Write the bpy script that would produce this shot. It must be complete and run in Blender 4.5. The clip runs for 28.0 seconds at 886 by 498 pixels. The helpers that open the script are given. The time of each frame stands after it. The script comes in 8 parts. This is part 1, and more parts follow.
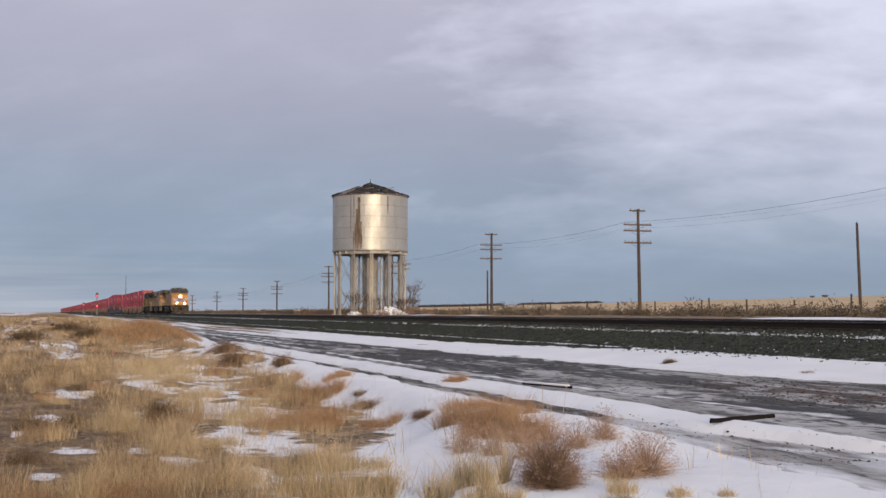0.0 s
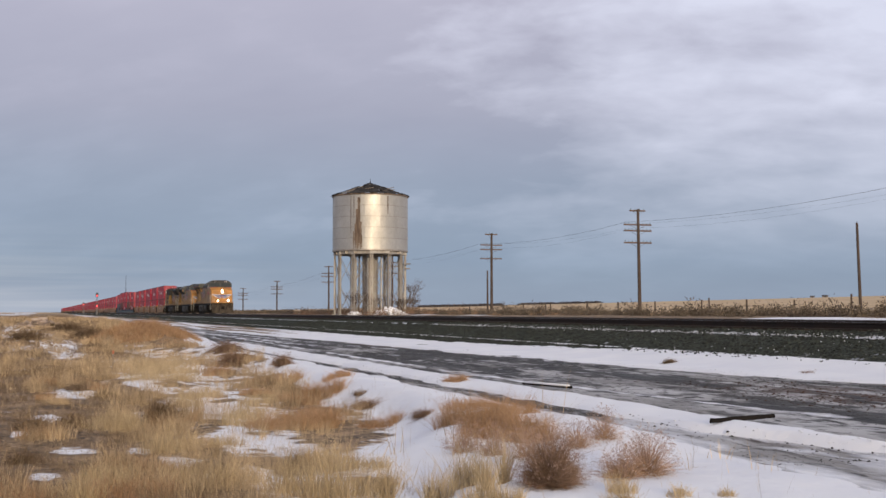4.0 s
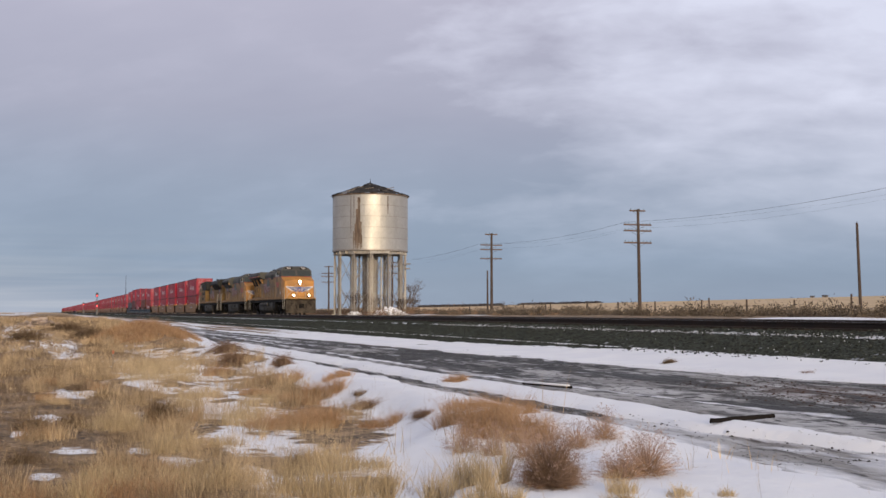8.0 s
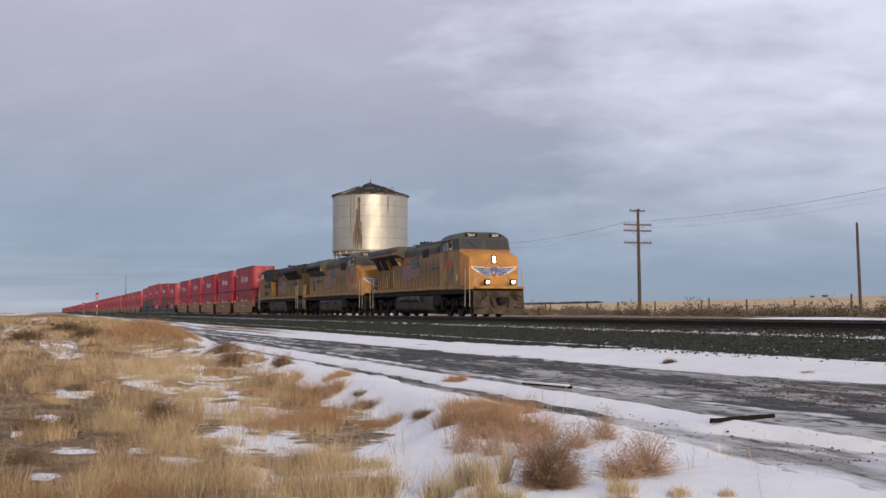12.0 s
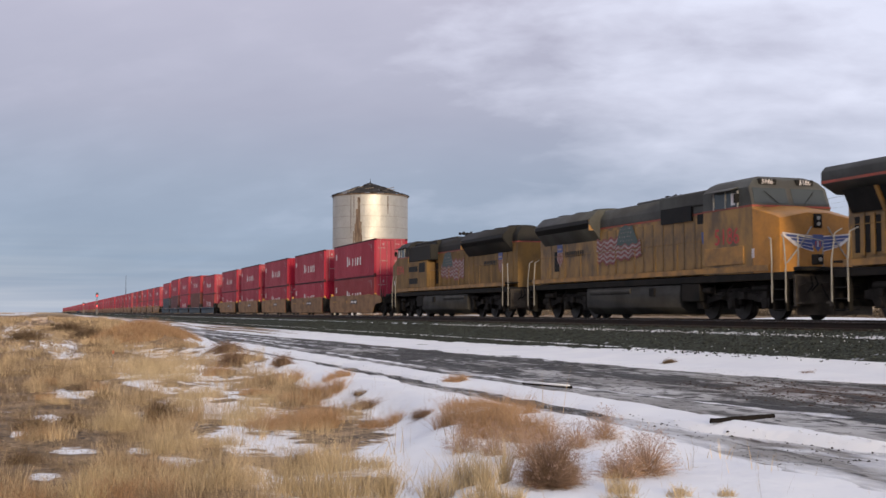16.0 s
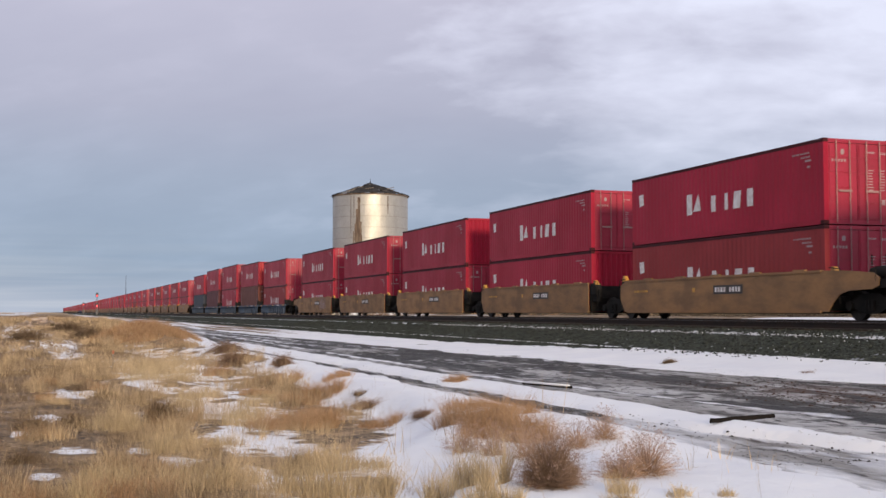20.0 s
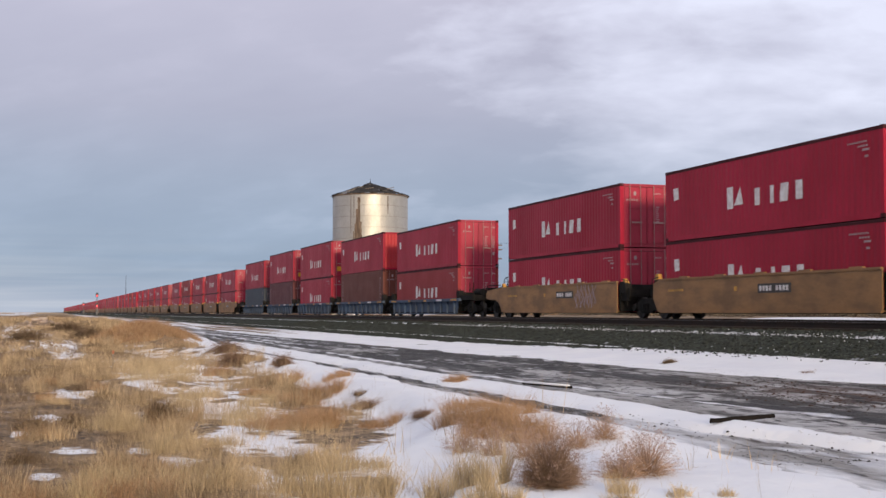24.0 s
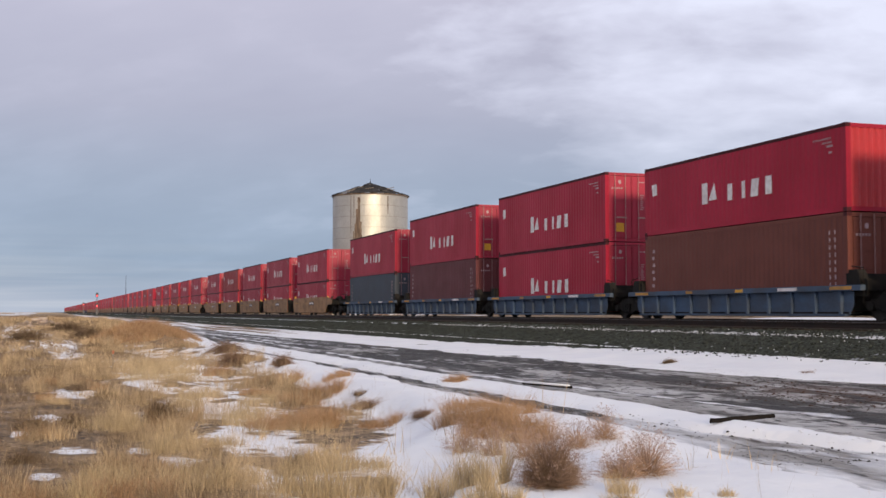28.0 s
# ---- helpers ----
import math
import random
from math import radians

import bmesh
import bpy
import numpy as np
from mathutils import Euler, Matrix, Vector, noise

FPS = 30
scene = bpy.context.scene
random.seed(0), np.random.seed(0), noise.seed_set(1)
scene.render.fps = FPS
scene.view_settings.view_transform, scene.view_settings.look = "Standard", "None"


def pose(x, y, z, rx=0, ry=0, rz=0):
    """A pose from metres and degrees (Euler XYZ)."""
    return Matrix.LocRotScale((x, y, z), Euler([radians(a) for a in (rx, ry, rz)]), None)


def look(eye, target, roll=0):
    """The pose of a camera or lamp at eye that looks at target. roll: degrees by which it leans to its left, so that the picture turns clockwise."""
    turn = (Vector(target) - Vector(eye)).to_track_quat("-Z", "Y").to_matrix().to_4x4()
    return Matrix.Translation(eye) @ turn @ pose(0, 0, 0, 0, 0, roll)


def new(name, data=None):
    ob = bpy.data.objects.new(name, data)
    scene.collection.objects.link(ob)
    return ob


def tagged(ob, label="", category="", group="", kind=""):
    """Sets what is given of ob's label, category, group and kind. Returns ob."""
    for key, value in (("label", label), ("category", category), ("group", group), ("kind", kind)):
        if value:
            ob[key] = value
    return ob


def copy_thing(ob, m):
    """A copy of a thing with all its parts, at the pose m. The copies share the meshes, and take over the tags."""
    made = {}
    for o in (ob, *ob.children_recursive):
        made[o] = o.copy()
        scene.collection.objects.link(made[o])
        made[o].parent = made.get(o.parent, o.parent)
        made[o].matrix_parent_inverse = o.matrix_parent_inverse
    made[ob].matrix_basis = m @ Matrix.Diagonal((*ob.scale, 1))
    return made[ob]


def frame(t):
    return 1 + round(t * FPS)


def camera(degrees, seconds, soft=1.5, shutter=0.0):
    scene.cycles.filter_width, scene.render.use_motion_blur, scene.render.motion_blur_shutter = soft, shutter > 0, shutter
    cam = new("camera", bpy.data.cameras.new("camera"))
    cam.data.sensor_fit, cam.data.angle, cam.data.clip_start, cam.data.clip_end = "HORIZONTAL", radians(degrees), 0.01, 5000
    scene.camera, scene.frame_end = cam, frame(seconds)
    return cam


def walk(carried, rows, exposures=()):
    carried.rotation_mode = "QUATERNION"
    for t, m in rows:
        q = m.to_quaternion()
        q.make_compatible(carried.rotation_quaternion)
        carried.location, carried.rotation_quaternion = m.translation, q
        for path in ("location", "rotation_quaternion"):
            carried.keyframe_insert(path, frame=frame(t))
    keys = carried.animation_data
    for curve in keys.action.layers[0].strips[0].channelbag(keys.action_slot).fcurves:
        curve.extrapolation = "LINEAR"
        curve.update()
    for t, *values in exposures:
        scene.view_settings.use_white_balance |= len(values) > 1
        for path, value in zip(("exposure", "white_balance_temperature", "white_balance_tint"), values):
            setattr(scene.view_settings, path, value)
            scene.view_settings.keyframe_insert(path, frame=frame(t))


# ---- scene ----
cam = camera(40.96, 28.0, soft=1.5, shutter=0.15)
EYE_HEIGHT = 0.242          # above the rail heads, which lie at z = 0
walk(cam, [(0.0, pose(0, 0, EYE_HEIGHT, 93.054, 0, 71.486)), (28.0, pose(0, 0, EYE_HEIGHT, 93.054, 0, 71.486))],
     exposures=[(0.0, 0.02), (8.0, 0.04), (12.0, 0.06), (15.0, 0.14), (18.0, 0.20), (28.0, 0.23)])

TRACK_Y = 23.18             # centre line of the track that carries the train (runs along x)
SIDING_Y = 18.90            # centre line of the empty track on the near side


# ------------------------------------------------------------------ world and sun
def build_sky():
    world = bpy.data.worlds.new("winter_sky")
    scene.world = world
    world.use_nodes = True
    nt = world.node_tree
    nt.nodes.clear()
    N, L = nt.nodes.new, nt.links.new
    out, bg = N("ShaderNodeOutputWorld"), N("ShaderNodeBackground")
    sky = N("ShaderNodeTexSky")
    sky.sky_type, sky.sun_disc = "NISHITA", False
    sky.sun_elevation, sky.sun_rotation = radians(SUN_UP), radians(90)
    sky.altitude, sky.dust_density = 800, 1.5
    co = N("ShaderNodeTexCoord")
    sep = N("ShaderNodeSeparateXYZ")
    L(co.outputs["Generated"], sep.inputs[0])

    def math_node(op, a, b=None, c=None):
        n = N("ShaderNodeMath")
        n.operation = op
        for i, v in enumerate((a, b, c)):
            if v is None:
                continue
            if isinstance(v, (int, float)):
                n.inputs[i].default_value = v
            else:
                L(v, n.inputs[i])
        return n.outputs[0]

    def noise_node(vec, scale, detail, rough, dist=0.0):
        n = N("ShaderNodeTexNoise")
        n.inputs["Scale"].default_value, n.inputs["Detail"].default_value = scale, detail
        n.inputs["Roughness"].default_value, n.inputs["Distortion"].default_value = rough, dist
        L(vec, n.inputs["Vector"])
        return n.outputs["Fac"]

    # cloud deck: the sky's direction laid out on a flat ceiling, so that streaks flatten towards the horizon
    zz = math_node("MAXIMUM", sep.outputs["Z"], 0.0)
    lift = math_node("ADD", zz, 0.46)
    px, py = math_node("DIVIDE", sep.outputs["X"], lift), math_node("DIVIDE", sep.outputs["Y"], lift)
    deck = N("ShaderNodeCombineXYZ")
    L(px, deck.inputs[0]), L(py, deck.inputs[1])
    turn = N("ShaderNodeMapping")
    turn.vector_type = "TEXTURE"
    turn.inputs["Rotation"].default_value = (0, 0, radians(-26))
    turn.inputs["Scale"].default_value = (0.27, 0.52, 1.0)
    L(deck.outputs[0], turn.inputs["Vector"])
    broad = noise_node(turn.outputs[0], 1.3, 4, 0.5, 0.1)
    fine = noise_node(turn.outputs[0], 4.4, 6, 0.55, 0.2)
    mix = math_node("ADD", math_node("MULTIPLY", broad, 0.66), math_node("MULTIPLY", fine, 0.34))
    ramp = N("ShaderNodeValToRGB")
    el = ramp.color_ramp.elements
    el[0].position, el[0].color = 0.35, (0.95, 0.95, 0.96, 1)
    el[1].position, el[1].color = 0.67, (1.12, 1.11, 1.10, 1)
    mid = el.new(0.5)
    mid.color = (1.0, 1.0, 1.0, 1)
    L(mix, ramp.inputs[0])

    # colour of the deck by height: blue-grey low down, violet-grey above
    tall = N("ShaderNodeValToRGB")
    te = tall.color_ramp.elements
    te[0].position, te[0].color = 0.0, (0.275, 0.345, 0.465, 1)
    te[1].position, te[1].color = 0.60, (0.56, 0.56, 0.64, 1)
    for p, c in ((0.045, (0.250, 0.325, 0.460, 1)), (0.11, (0.310, 0.357, 0.475, 1)), (0.17, (0.400, 0.405, 0.515, 1)), (0.27, (0.510, 0.495, 0.610, 1))):
        e = te.new(p)
        e.color = c
    L(sep.outputs["Z"], tall.inputs[0])

    def mixer(a, b, fac, kind):
        m = N("ShaderNodeMix")
        m.data_type, m.blend_type = "RGBA", kind
        for sock, v in ((m.inputs[0], fac), (m.inputs[6], a), (m.inputs[7], b)):
            if isinstance(v, (int, float)):
                sock.default_value = v
            elif isinstance(v, tuple):
                sock.default_value = v
            else:
                L(v, sock)
        return m.outputs[2]

    deckcol = mixer(tall.outputs[0], ramp.outputs[0], 1.0, "MULTIPLY")
    # the deck thins out to the north (towards +y) and high up, where brighter gaps show
    gap = math_node("MULTIPLY_ADD", sep.outputs["Y"], 3.9, -1.26)
    gap = math_node("ADD", gap, math_node("MULTIPLY_ADD", mix, 4.2, -2.05))
    gap = math_node("MULTIPLY", gap, math_node("MULTIPLY_ADD", zz, 5.0, -0.15))
    gapc = N("ShaderNodeClamp")
    L(gap, gapc.inputs[0])
    deckcol = mixer(deckcol, (0.77, 0.79, 0.94, 1), math_node("MULTIPLY", gapc.outputs[0], 0.85), "MIX")
    # pale layered streaks low over the far end of the line
    low = N("ShaderNodeMapping")
    low.inputs["Scale"].default_value = (1.2, 1.2, 42.0)
    L(co.outputs["Generated"], low.inputs["Vector"])
    bands = noise_node(low.outputs[0], 1.6, 4, 0.5, 0.2)
    near_h = math_node("MAXIMUM", math_node("SUBTRACT", 1.0, math_node("MULTIPLY", zz, 13.0)), 0.0)
    west = math_node("MAXIMUM", math_node("MULTIPLY_ADD", sep.outputs["Y"], -3.2, 0.75), 0.0)
    streak = math_node("MULTIPLY", math_node("MULTIPLY_ADD", bands, 5.5, -2.35), math_node("MULTIPLY", near_h, west))
    sc = N("ShaderNodeClamp")
    L(streak, sc.inputs[0])
    deckcol = mixer(deckcol, (0.60, 0.62, 0.68, 1), math_node("MULTIPLY", sc.outputs[0], 0.55), "MIX")
    clear = mixer(sky.outputs[0], (0.1, 0.1, 0.1, 1), 1.0, "MULTIPLY")
    total = mixer(clear, deckcol, 0.92, "MIX")
    L(total, bg.inputs["Color"])
    bg.inputs["Strength"].default_value = 1.0
    L(bg.outputs[0], out.inputs[0])


SUN_UP, SUN_SIDE = 10.5, 3.5 # degrees; the low sun stands along the line, a little to the camera's side of it
build_sky()
sun = new("sun", bpy.data.lights.new("sun", "SUN"))
sun.data.energy, sun.data.angle, sun.data.color = 2.5, radians(7.0), (1.0, 0.80, 0.56)
sun.matrix_world = look((0, 0, 0), (-math.cos(radians(SUN_UP)) * math.cos(radians(SUN_SIDE)), math.cos(radians(SUN_UP)) * math.sin(radians(SUN_SIDE)), -math.sin(radians(SUN_UP))))


# ------------------------------------------------------------------ materials
def mat(name, color, rough=0.7, metal=0.0, dark=None, scale=1.5, amount=0.5, fine=25.0, bump=0.1, dist=0.01, stretch=(1, 1, 1), spread=0.0, island=False, emit=0.0, soft=0.12, spec=0.5):
    """A surface with its base colour, broken up by stains (dark, at scale) and grain (fine) and a light relief."""
    m = bpy.data.materials.new(name)
    m.use_nodes = True
    nt = m.node_tree
    N, L = nt.nodes.new, nt.links.new
    b = nt.nodes["Principled BSDF"]
    b.inputs["Metallic"].default_value, b.inputs["Specular IOR Level"].default_value = metal, spec
    co, mp = N("ShaderNodeTexCoord"), N("ShaderNodeMapping")
    L(co.outputs["Object"], mp.inputs["Vector"])
    mp.inputs["Scale"].default_value = stretch
    big, small = N("ShaderNodeTexNoise"), N("ShaderNodeTexNoise")
    for n, s, d in ((big, scale, 5), (small, fine, 3)):
        n.inputs["Scale"].default_value, n.inputs["Detail"].default_value = s, d
        L(mp.outputs[0], n.inputs["Vector"])
    dark = dark or tuple(c * 0.55 for c in color)
    ramp = N("ShaderNodeValToRGB")
    ramp.color_ramp.elements[0].position, ramp.color_ramp.elements[1].position = 0.5 - soft, 0.5 + soft
    L(big.outputs["Fac"], ramp.inputs[0])
    amt = N("ShaderNodeMath")
    amt.operation = "MULTIPLY"
    L(ramp.outputs[0], amt.inputs[0])
    amt.inputs[1].default_value = amount
    mx = N("ShaderNodeMix")
    mx.data_type = "RGBA"
    mx.inputs[6].default_value, mx.inputs[7].default_value = (*color, 1), (*dark, 1)
    L(amt.outputs[0], mx.inputs[0])
    hs = N("ShaderNodeHueSaturation")
    L(mx.outputs[2], hs.inputs["Color"])
    val = N("ShaderNodeMath")
    val.operation = "MULTIPLY_ADD"
    val.inputs[1].default_value, val.inputs[2].default_value = 0.35, 0.825
    L(small.outputs["Fac"], val.inputs[0])
    top = val.outputs[0]
    if spread or island:
        src = N("ShaderNodeNewGeometry").outputs["Random Per Island"] if island else N("ShaderNodeObjectInfo").outputs["Random"]
        sp, mu = N("ShaderNodeMath"), N("ShaderNodeMath")
        sp.operation, mu.operation = "MULTIPLY_ADD", "MULTIPLY"
        sp.inputs[1].default_value, sp.inputs[2].default_value = spread * 2, 1 - spread
        L(src, sp.inputs[0]), L(sp.outputs[0], mu.inputs[0]), L(top, mu.inputs[1])
        top = mu.outputs[0]
    L(top, hs.inputs["Value"])
    L(hs.outputs[0], b.inputs["Base Color"])
    rg = N("ShaderNodeMath")
    rg.operation = "MULTIPLY_ADD"
    rg.inputs[1].default_value, rg.inputs[2].default_value = 0.3, rough - 0.15
    rg.use_clamp = True
    L(big.outputs["Fac"], rg.inputs[0]), L(rg.outputs[0], b.inputs["Roughness"])
    if bump:
        bp = N("ShaderNodeBump")
        bp.inputs["Strength"].default_value, bp.inputs["Distance"].default_value = bump, dist
        L(small.outputs["Fac"], bp.inputs["Height"]), L(bp.outputs[0], b.inputs["Normal"])
    if emit:
        b.inputs["Emission Color"].default_value = (*color, 1)
        b.inputs["Emission Strength"].default_value = emit
    return m


GRIME = (0.10, 0.075, 0.05)
M = {}
M["yellow"] = mat("dusty_yellow_paint", (0.350, 0.192, 0.050), 0.58, 0, (0.120, 0.082, 0.050), 1.1, 0.95, 9, 0.05, 0.004, (1.4, 1, 0.7))
M["oldyellow"] = mat("grimy_yellow_paint", (0.245, 0.138, 0.038), 0.6, 0, (0.105, 0.068, 0.036), 0.9, 0.65, 9, 0.05, 0.004, (1.3, 1, 0.7), spec=0.25)
M["oldgrey"] = mat("sooty_grey_paint", (0.024, 0.024, 0.023), 0.65, 0, (0.045, 0.040, 0.035), 0.8, 0.6, 9, 0.05, spec=0.12)
M["flagwhite"] = mat("faded_flag_white", (0.38, 0.31, 0.30), 0.6, 0, (0.22, 0.17, 0.14), 3, 0.7, 12, 0)
M["flagred"] = mat("faded_flag_red", (0.25, 0.065, 0.065), 0.6, 0, (0.20, 0.08, 0.05), 3, 0.6, 12, 0)
M["sill"] = mat("yellow_sill", (0.42, 0.21, 0.05), 0.6, 0, GRIME, 2.0, 0.6, 12)
# the body yellow again, with low sun on the front put into the colour
M["nose"] = mat("sunlit_nose_yellow", (0.50, 0.215, 0.030), 0.5, 0, (0.28, 0.135, 0.035), 1.2, 0.6, 9)
M["pilot"] = mat("dusty_pilot_steel", (0.095, 0.078, 0.062), 0.8, 0, (0.030, 0.025, 0.021), 2.5, 0.7, 14, 0.2, spec=0.12)
M["grey"] = mat("locomotive_grey_paint", (0.078, 0.080, 0.072), 0.6, 0, (0.045, 0.04, 0.036), 0.8, 0.6, 9, 0.05, spec=0.25)
M["under"] = mat("black_underframe", (0.013, 0.012, 0.011), 0.75, 0, (0.036, 0.030, 0.025), 1.5, 0.6, 14, 0.2, spec=0.12)
M["dusty"] = mat("dusty_truck_steel", (0.036, 0.031, 0.027), 0.8, 0, (0.010, 0.009, 0.008), 2.0, 0.7, 14, 0.2, spec=0.12)
M["tankgrey"] = mat("dusty_fuel_tank", (0.070, 0.066, 0.059), 0.6, 0, (0.040, 0.036, 0.032), 1.2, 0.6, 10, 0.08, spec=0.12)
M["black"] = mat("black_grille", (0.012, 0.012, 0.012), 0.6, 0, (0.03, 0.027, 0.025), 2, 0.5, 18, 0.2, spec=0.12)
M["redstripe"] = mat("red_stripe", (0.36, 0.062, 0.036), 0.55, 0, (0.17, 0.06, 0.035), 1.3, 0.8)
M["silver"] = mat("white_handrail_paint", (0.40, 0.38, 0.34), 0.5)
M["steel"] = mat("wheel_steel", (0.055, 0.046, 0.040), 0.6, 0.3, (0.03, 0.025, 0.022), 4, 0.6, 30)
M["glass"] = mat("dark_cab_glass", (0.040, 0.047, 0.045), 0.2, 0, (0.025, 0.03, 0.03), 2, 0.3, 4, 0)
M["glow"] = mat("lit_headlight", (1.0, 0.88, 0.66), 0.3, emit=120.0, bump=0)
M["markwhite"] = mat("white_marking", (0.80, 0.77, 0.76), 0.55, 0, (0.45, 0.34, 0.33), 5, 0.5, 20, 0.02)
M["farwhite"] = mat("worn_white_marking", (0.42, 0.30, 0.31), 0.6)
M["markred"] = mat("red_marking", (0.36, 0.055, 0.04), 0.5, 0, (0.3, 0.1, 0.06), 4, 0.4)
M["numred"] = mat("bright_red_number_paint", (0.46, 0.035, 0.030), 0.5, 0, (0.33, 0.05, 0.035), 3, 0.4)
M["markblue"] = mat("blue_marking", (0.055, 0.085, 0.26), 0.5, 0, (0.10, 0.11, 0.2), 4, 0.4)
M["canton"] = mat("canton_green_blue", (0.040, 0.075, 0.072), 0.5, 0, (0.08, 0.10, 0.085), 3, 0.5)
M["red"] = mat("red_container_paint", (0.375, 0.0095, 0.036), 0.5, 0, (0.265, 0.012, 0.028), 0.6, 0.6, 12, 0.04, 0.004, (1, 1, 0.5), spread=0.10, spec=0.20)
M["redfaded"] = mat("faded_red_container_paint", (0.29, 0.030, 0.034), 0.6, 0, (0.21, 0.028, 0.028), 0.6, 0.5, 12, 0.04, 0.004, spread=0.08, spec=0.25)
M["redend"] = mat("bright_red_door_paint", (0.36, 0.010, 0.040), 0.5, 0, (0.26, 0.012, 0.034), 1.2, 0.4, 12, 0.04, 0.004, spread=0.12)
# container red made brighter: warm sun on one end panel, put into its colour
M["orange"] = mat("sunlit_red_panel_paint", (0.46, 0.022, 0.030), 0.5, 0, (0.36, 0.022, 0.030), 1.0, 0.4, 12, 0.03)
M["brown"] = mat("brown_container_paint", (0.165, 0.048, 0.033), 0.6, 0, (0.12, 0.038, 0.028), 0.8, 0.5, 14, 0.05, spread=0.06, spec=0.25)
M["maroon"] = mat("maroon_container_paint", (0.13, 0.032, 0.036), 0.6, 0, (0.09, 0.03, 0.03), 0.8, 0.5, 14, 0.05, spec=0.25)
M["slate"] = mat("slate_container_paint", (0.050, 0.064, 0.085), 0.6, 0, (0.07, 0.07, 0.08), 0.8, 0.5, 14, 0.05, spec=0.25)
M["rod"] = mat("galvanised_lock_rod", (0.38, 0.22, 0.21), 0.5, 0.2)
# corner castings and floors; also paints the shaded gap between stacked red boxes
M["casting"] = mat("dark_casting_and_gap_shade", (0.065, 0.014, 0.017), 0.6, spec=0.12)
M["sticker"] = mat("yellow_sticker", (0.75, 0.38, 0.02), 0.5)
M["roofdark"] = mat("container_roof_paint", (0.16, 0.025, 0.03), 0.65)
M["tan"] = mat("tan_well_car_paint", (0.345, 0.178, 0.070), 0.62, 0, (0.15, 0.090, 0.052), 1.3, 0.62, 8, 0.08, 0.006, (0.7, 1, 1.6), spread=0.12, spec=0.4)
M["blue"] = mat("faded_blue_well_car_paint", (0.068, 0.108, 0.175), 0.65, 0, (0.070, 0.072, 0.080), 1.1, 0.6, 9, 0.08, 0.006, (0.8, 1, 1.6), spread=0.1, spec=0.25)
M["cone"] = mat("yellow_guide_casting", (0.62, 0.30, 0.04), 0.6, 0, GRIME, 3, 0.5)
M["plate"] = mat("dark_number_panel", (0.06, 0.05, 0.045), 0.6)
M["wood"] = mat("weathered_pole_wood", (0.085, 0.061, 0.048), 0.9, 0, (0.050, 0.036, 0.030), 2.5, 0.7, 30, 0.4, 0.01, (3, 3, 0.35), spread=0.12)
M["arm"] = mat("grey_crossarm_wood", (0.17, 0.12, 0.095), 0.9, 0, (0.09, 0.06, 0.05), 4, 0.6, 40, 0.3)
M["wire"] = mat("dull_wire", (0.10, 0.10, 0.11), 0.6, 0.4)
M["insulator"] = mat("glass_insulator", (0.10, 0.16, 0.16), 0.2)
M["tank"] = mat("galvanised_tank_steel", (0.51, 0.50, 0.465), 0.54, 0.75, (0.42, 0.405, 0.38), 0.7, 0.6, 7, 0.03, 0.01, (1, 1, 0.5), spread=0.04)
M["rust"] = mat("rust_stain", (0.095, 0.062, 0.044), 0.7, 0.15, (0.25, 0.19, 0.14), 1.6, 0.8, 14, 0.1, 0.006, (2, 2, 0.4))
M["seam"] = mat("tank_seam", (0.40, 0.36, 0.32), 0.55, 0.5)
M["leg"] = mat("weathered_steel_leg", (0.40, 0.385, 0.36), 0.6, 0.2, (0.24, 0.20, 0.165), 1.2, 0.6, 12, 0.05, 0.005, (2, 2, 0.5))
M["rise"] = mat("stained_riser_steel", (0.40, 0.38, 0.34), 0.65, 0.1, (0.24, 0.185, 0.14), 1.0, 0.8, 10, 0.05, 0.005, (2, 2, 0.4))
M["shingle"] = mat("charred_roof_boards", (0.024, 0.022, 0.021), 0.9, 0, (0.07, 0.065, 0.06), 3, 0.5, 20, 0.3, spread=0.3, spec=0.12)
M["raft"] = mat("grey_rafter_wood", (0.25, 0.22, 0.19), 0.9, 0, (0.1, 0.08, 0.07), 3, 0.6, 20, 0.2)
M["snow"] = mat("old_snow", (0.81, 0.815, 0.84), 0.75, 0, (0.66, 0.67, 0.71), 1.1, 0.5, 18, 0.5, 0.02, soft=0.2)
M["oldsnow"] = mat("dirty_snow_crumbs", (0.62, 0.63, 0.66), 0.85, 0, (0.45, 0.45, 0.46), 3, 0.5, 20, 0.3, spread=0.2, island=True)
M["straw"] = mat("pale_dry_grass", (0.55, 0.415, 0.258), 0.85, 0, (0.265, 0.200, 0.128), 1.9, 0.9, 5, 0, spread=0.4, island=True, soft=0.10, spec=0.25)
M["gold"] = mat("golden_dry_straw", (0.545, 0.430, 0.270), 0.85, 0, (0.36, 0.278, 0.170), 1.9, 0.7, 5, 0, spread=0.35, island=True, soft=0.15, spec=0.25)
M["rustgrass"] = mat("orange_dry_grass", (0.44, 0.280, 0.160), 0.85, 0, (0.25, 0.152, 0.088), 0.9, 0.6, 5, 0, spread=0.35, island=True, soft=0.2, spec=0.25)
M["sage"] = mat("grey_brown_brush", (0.225, 0.158, 0.102), 0.9, 0, (0.090, 0.064, 0.044), 1.1, 0.85, 5, 0, spread=0.4, island=True, soft=0.2, spec=0.12)
M["scrub"] = mat("grey_brown_scrub", (0.185, 0.150, 0.115), 0.9, 0, (0.075, 0.061, 0.048), 0.35, 0.8, 5, 0, spread=0.45, island=True, soft=0.2, spec=0.12)
M["farwood"] = mat("far_bare_woods", (0.075, 0.068, 0.072), 0.95, spread=0.3, island=True, spec=0.12)
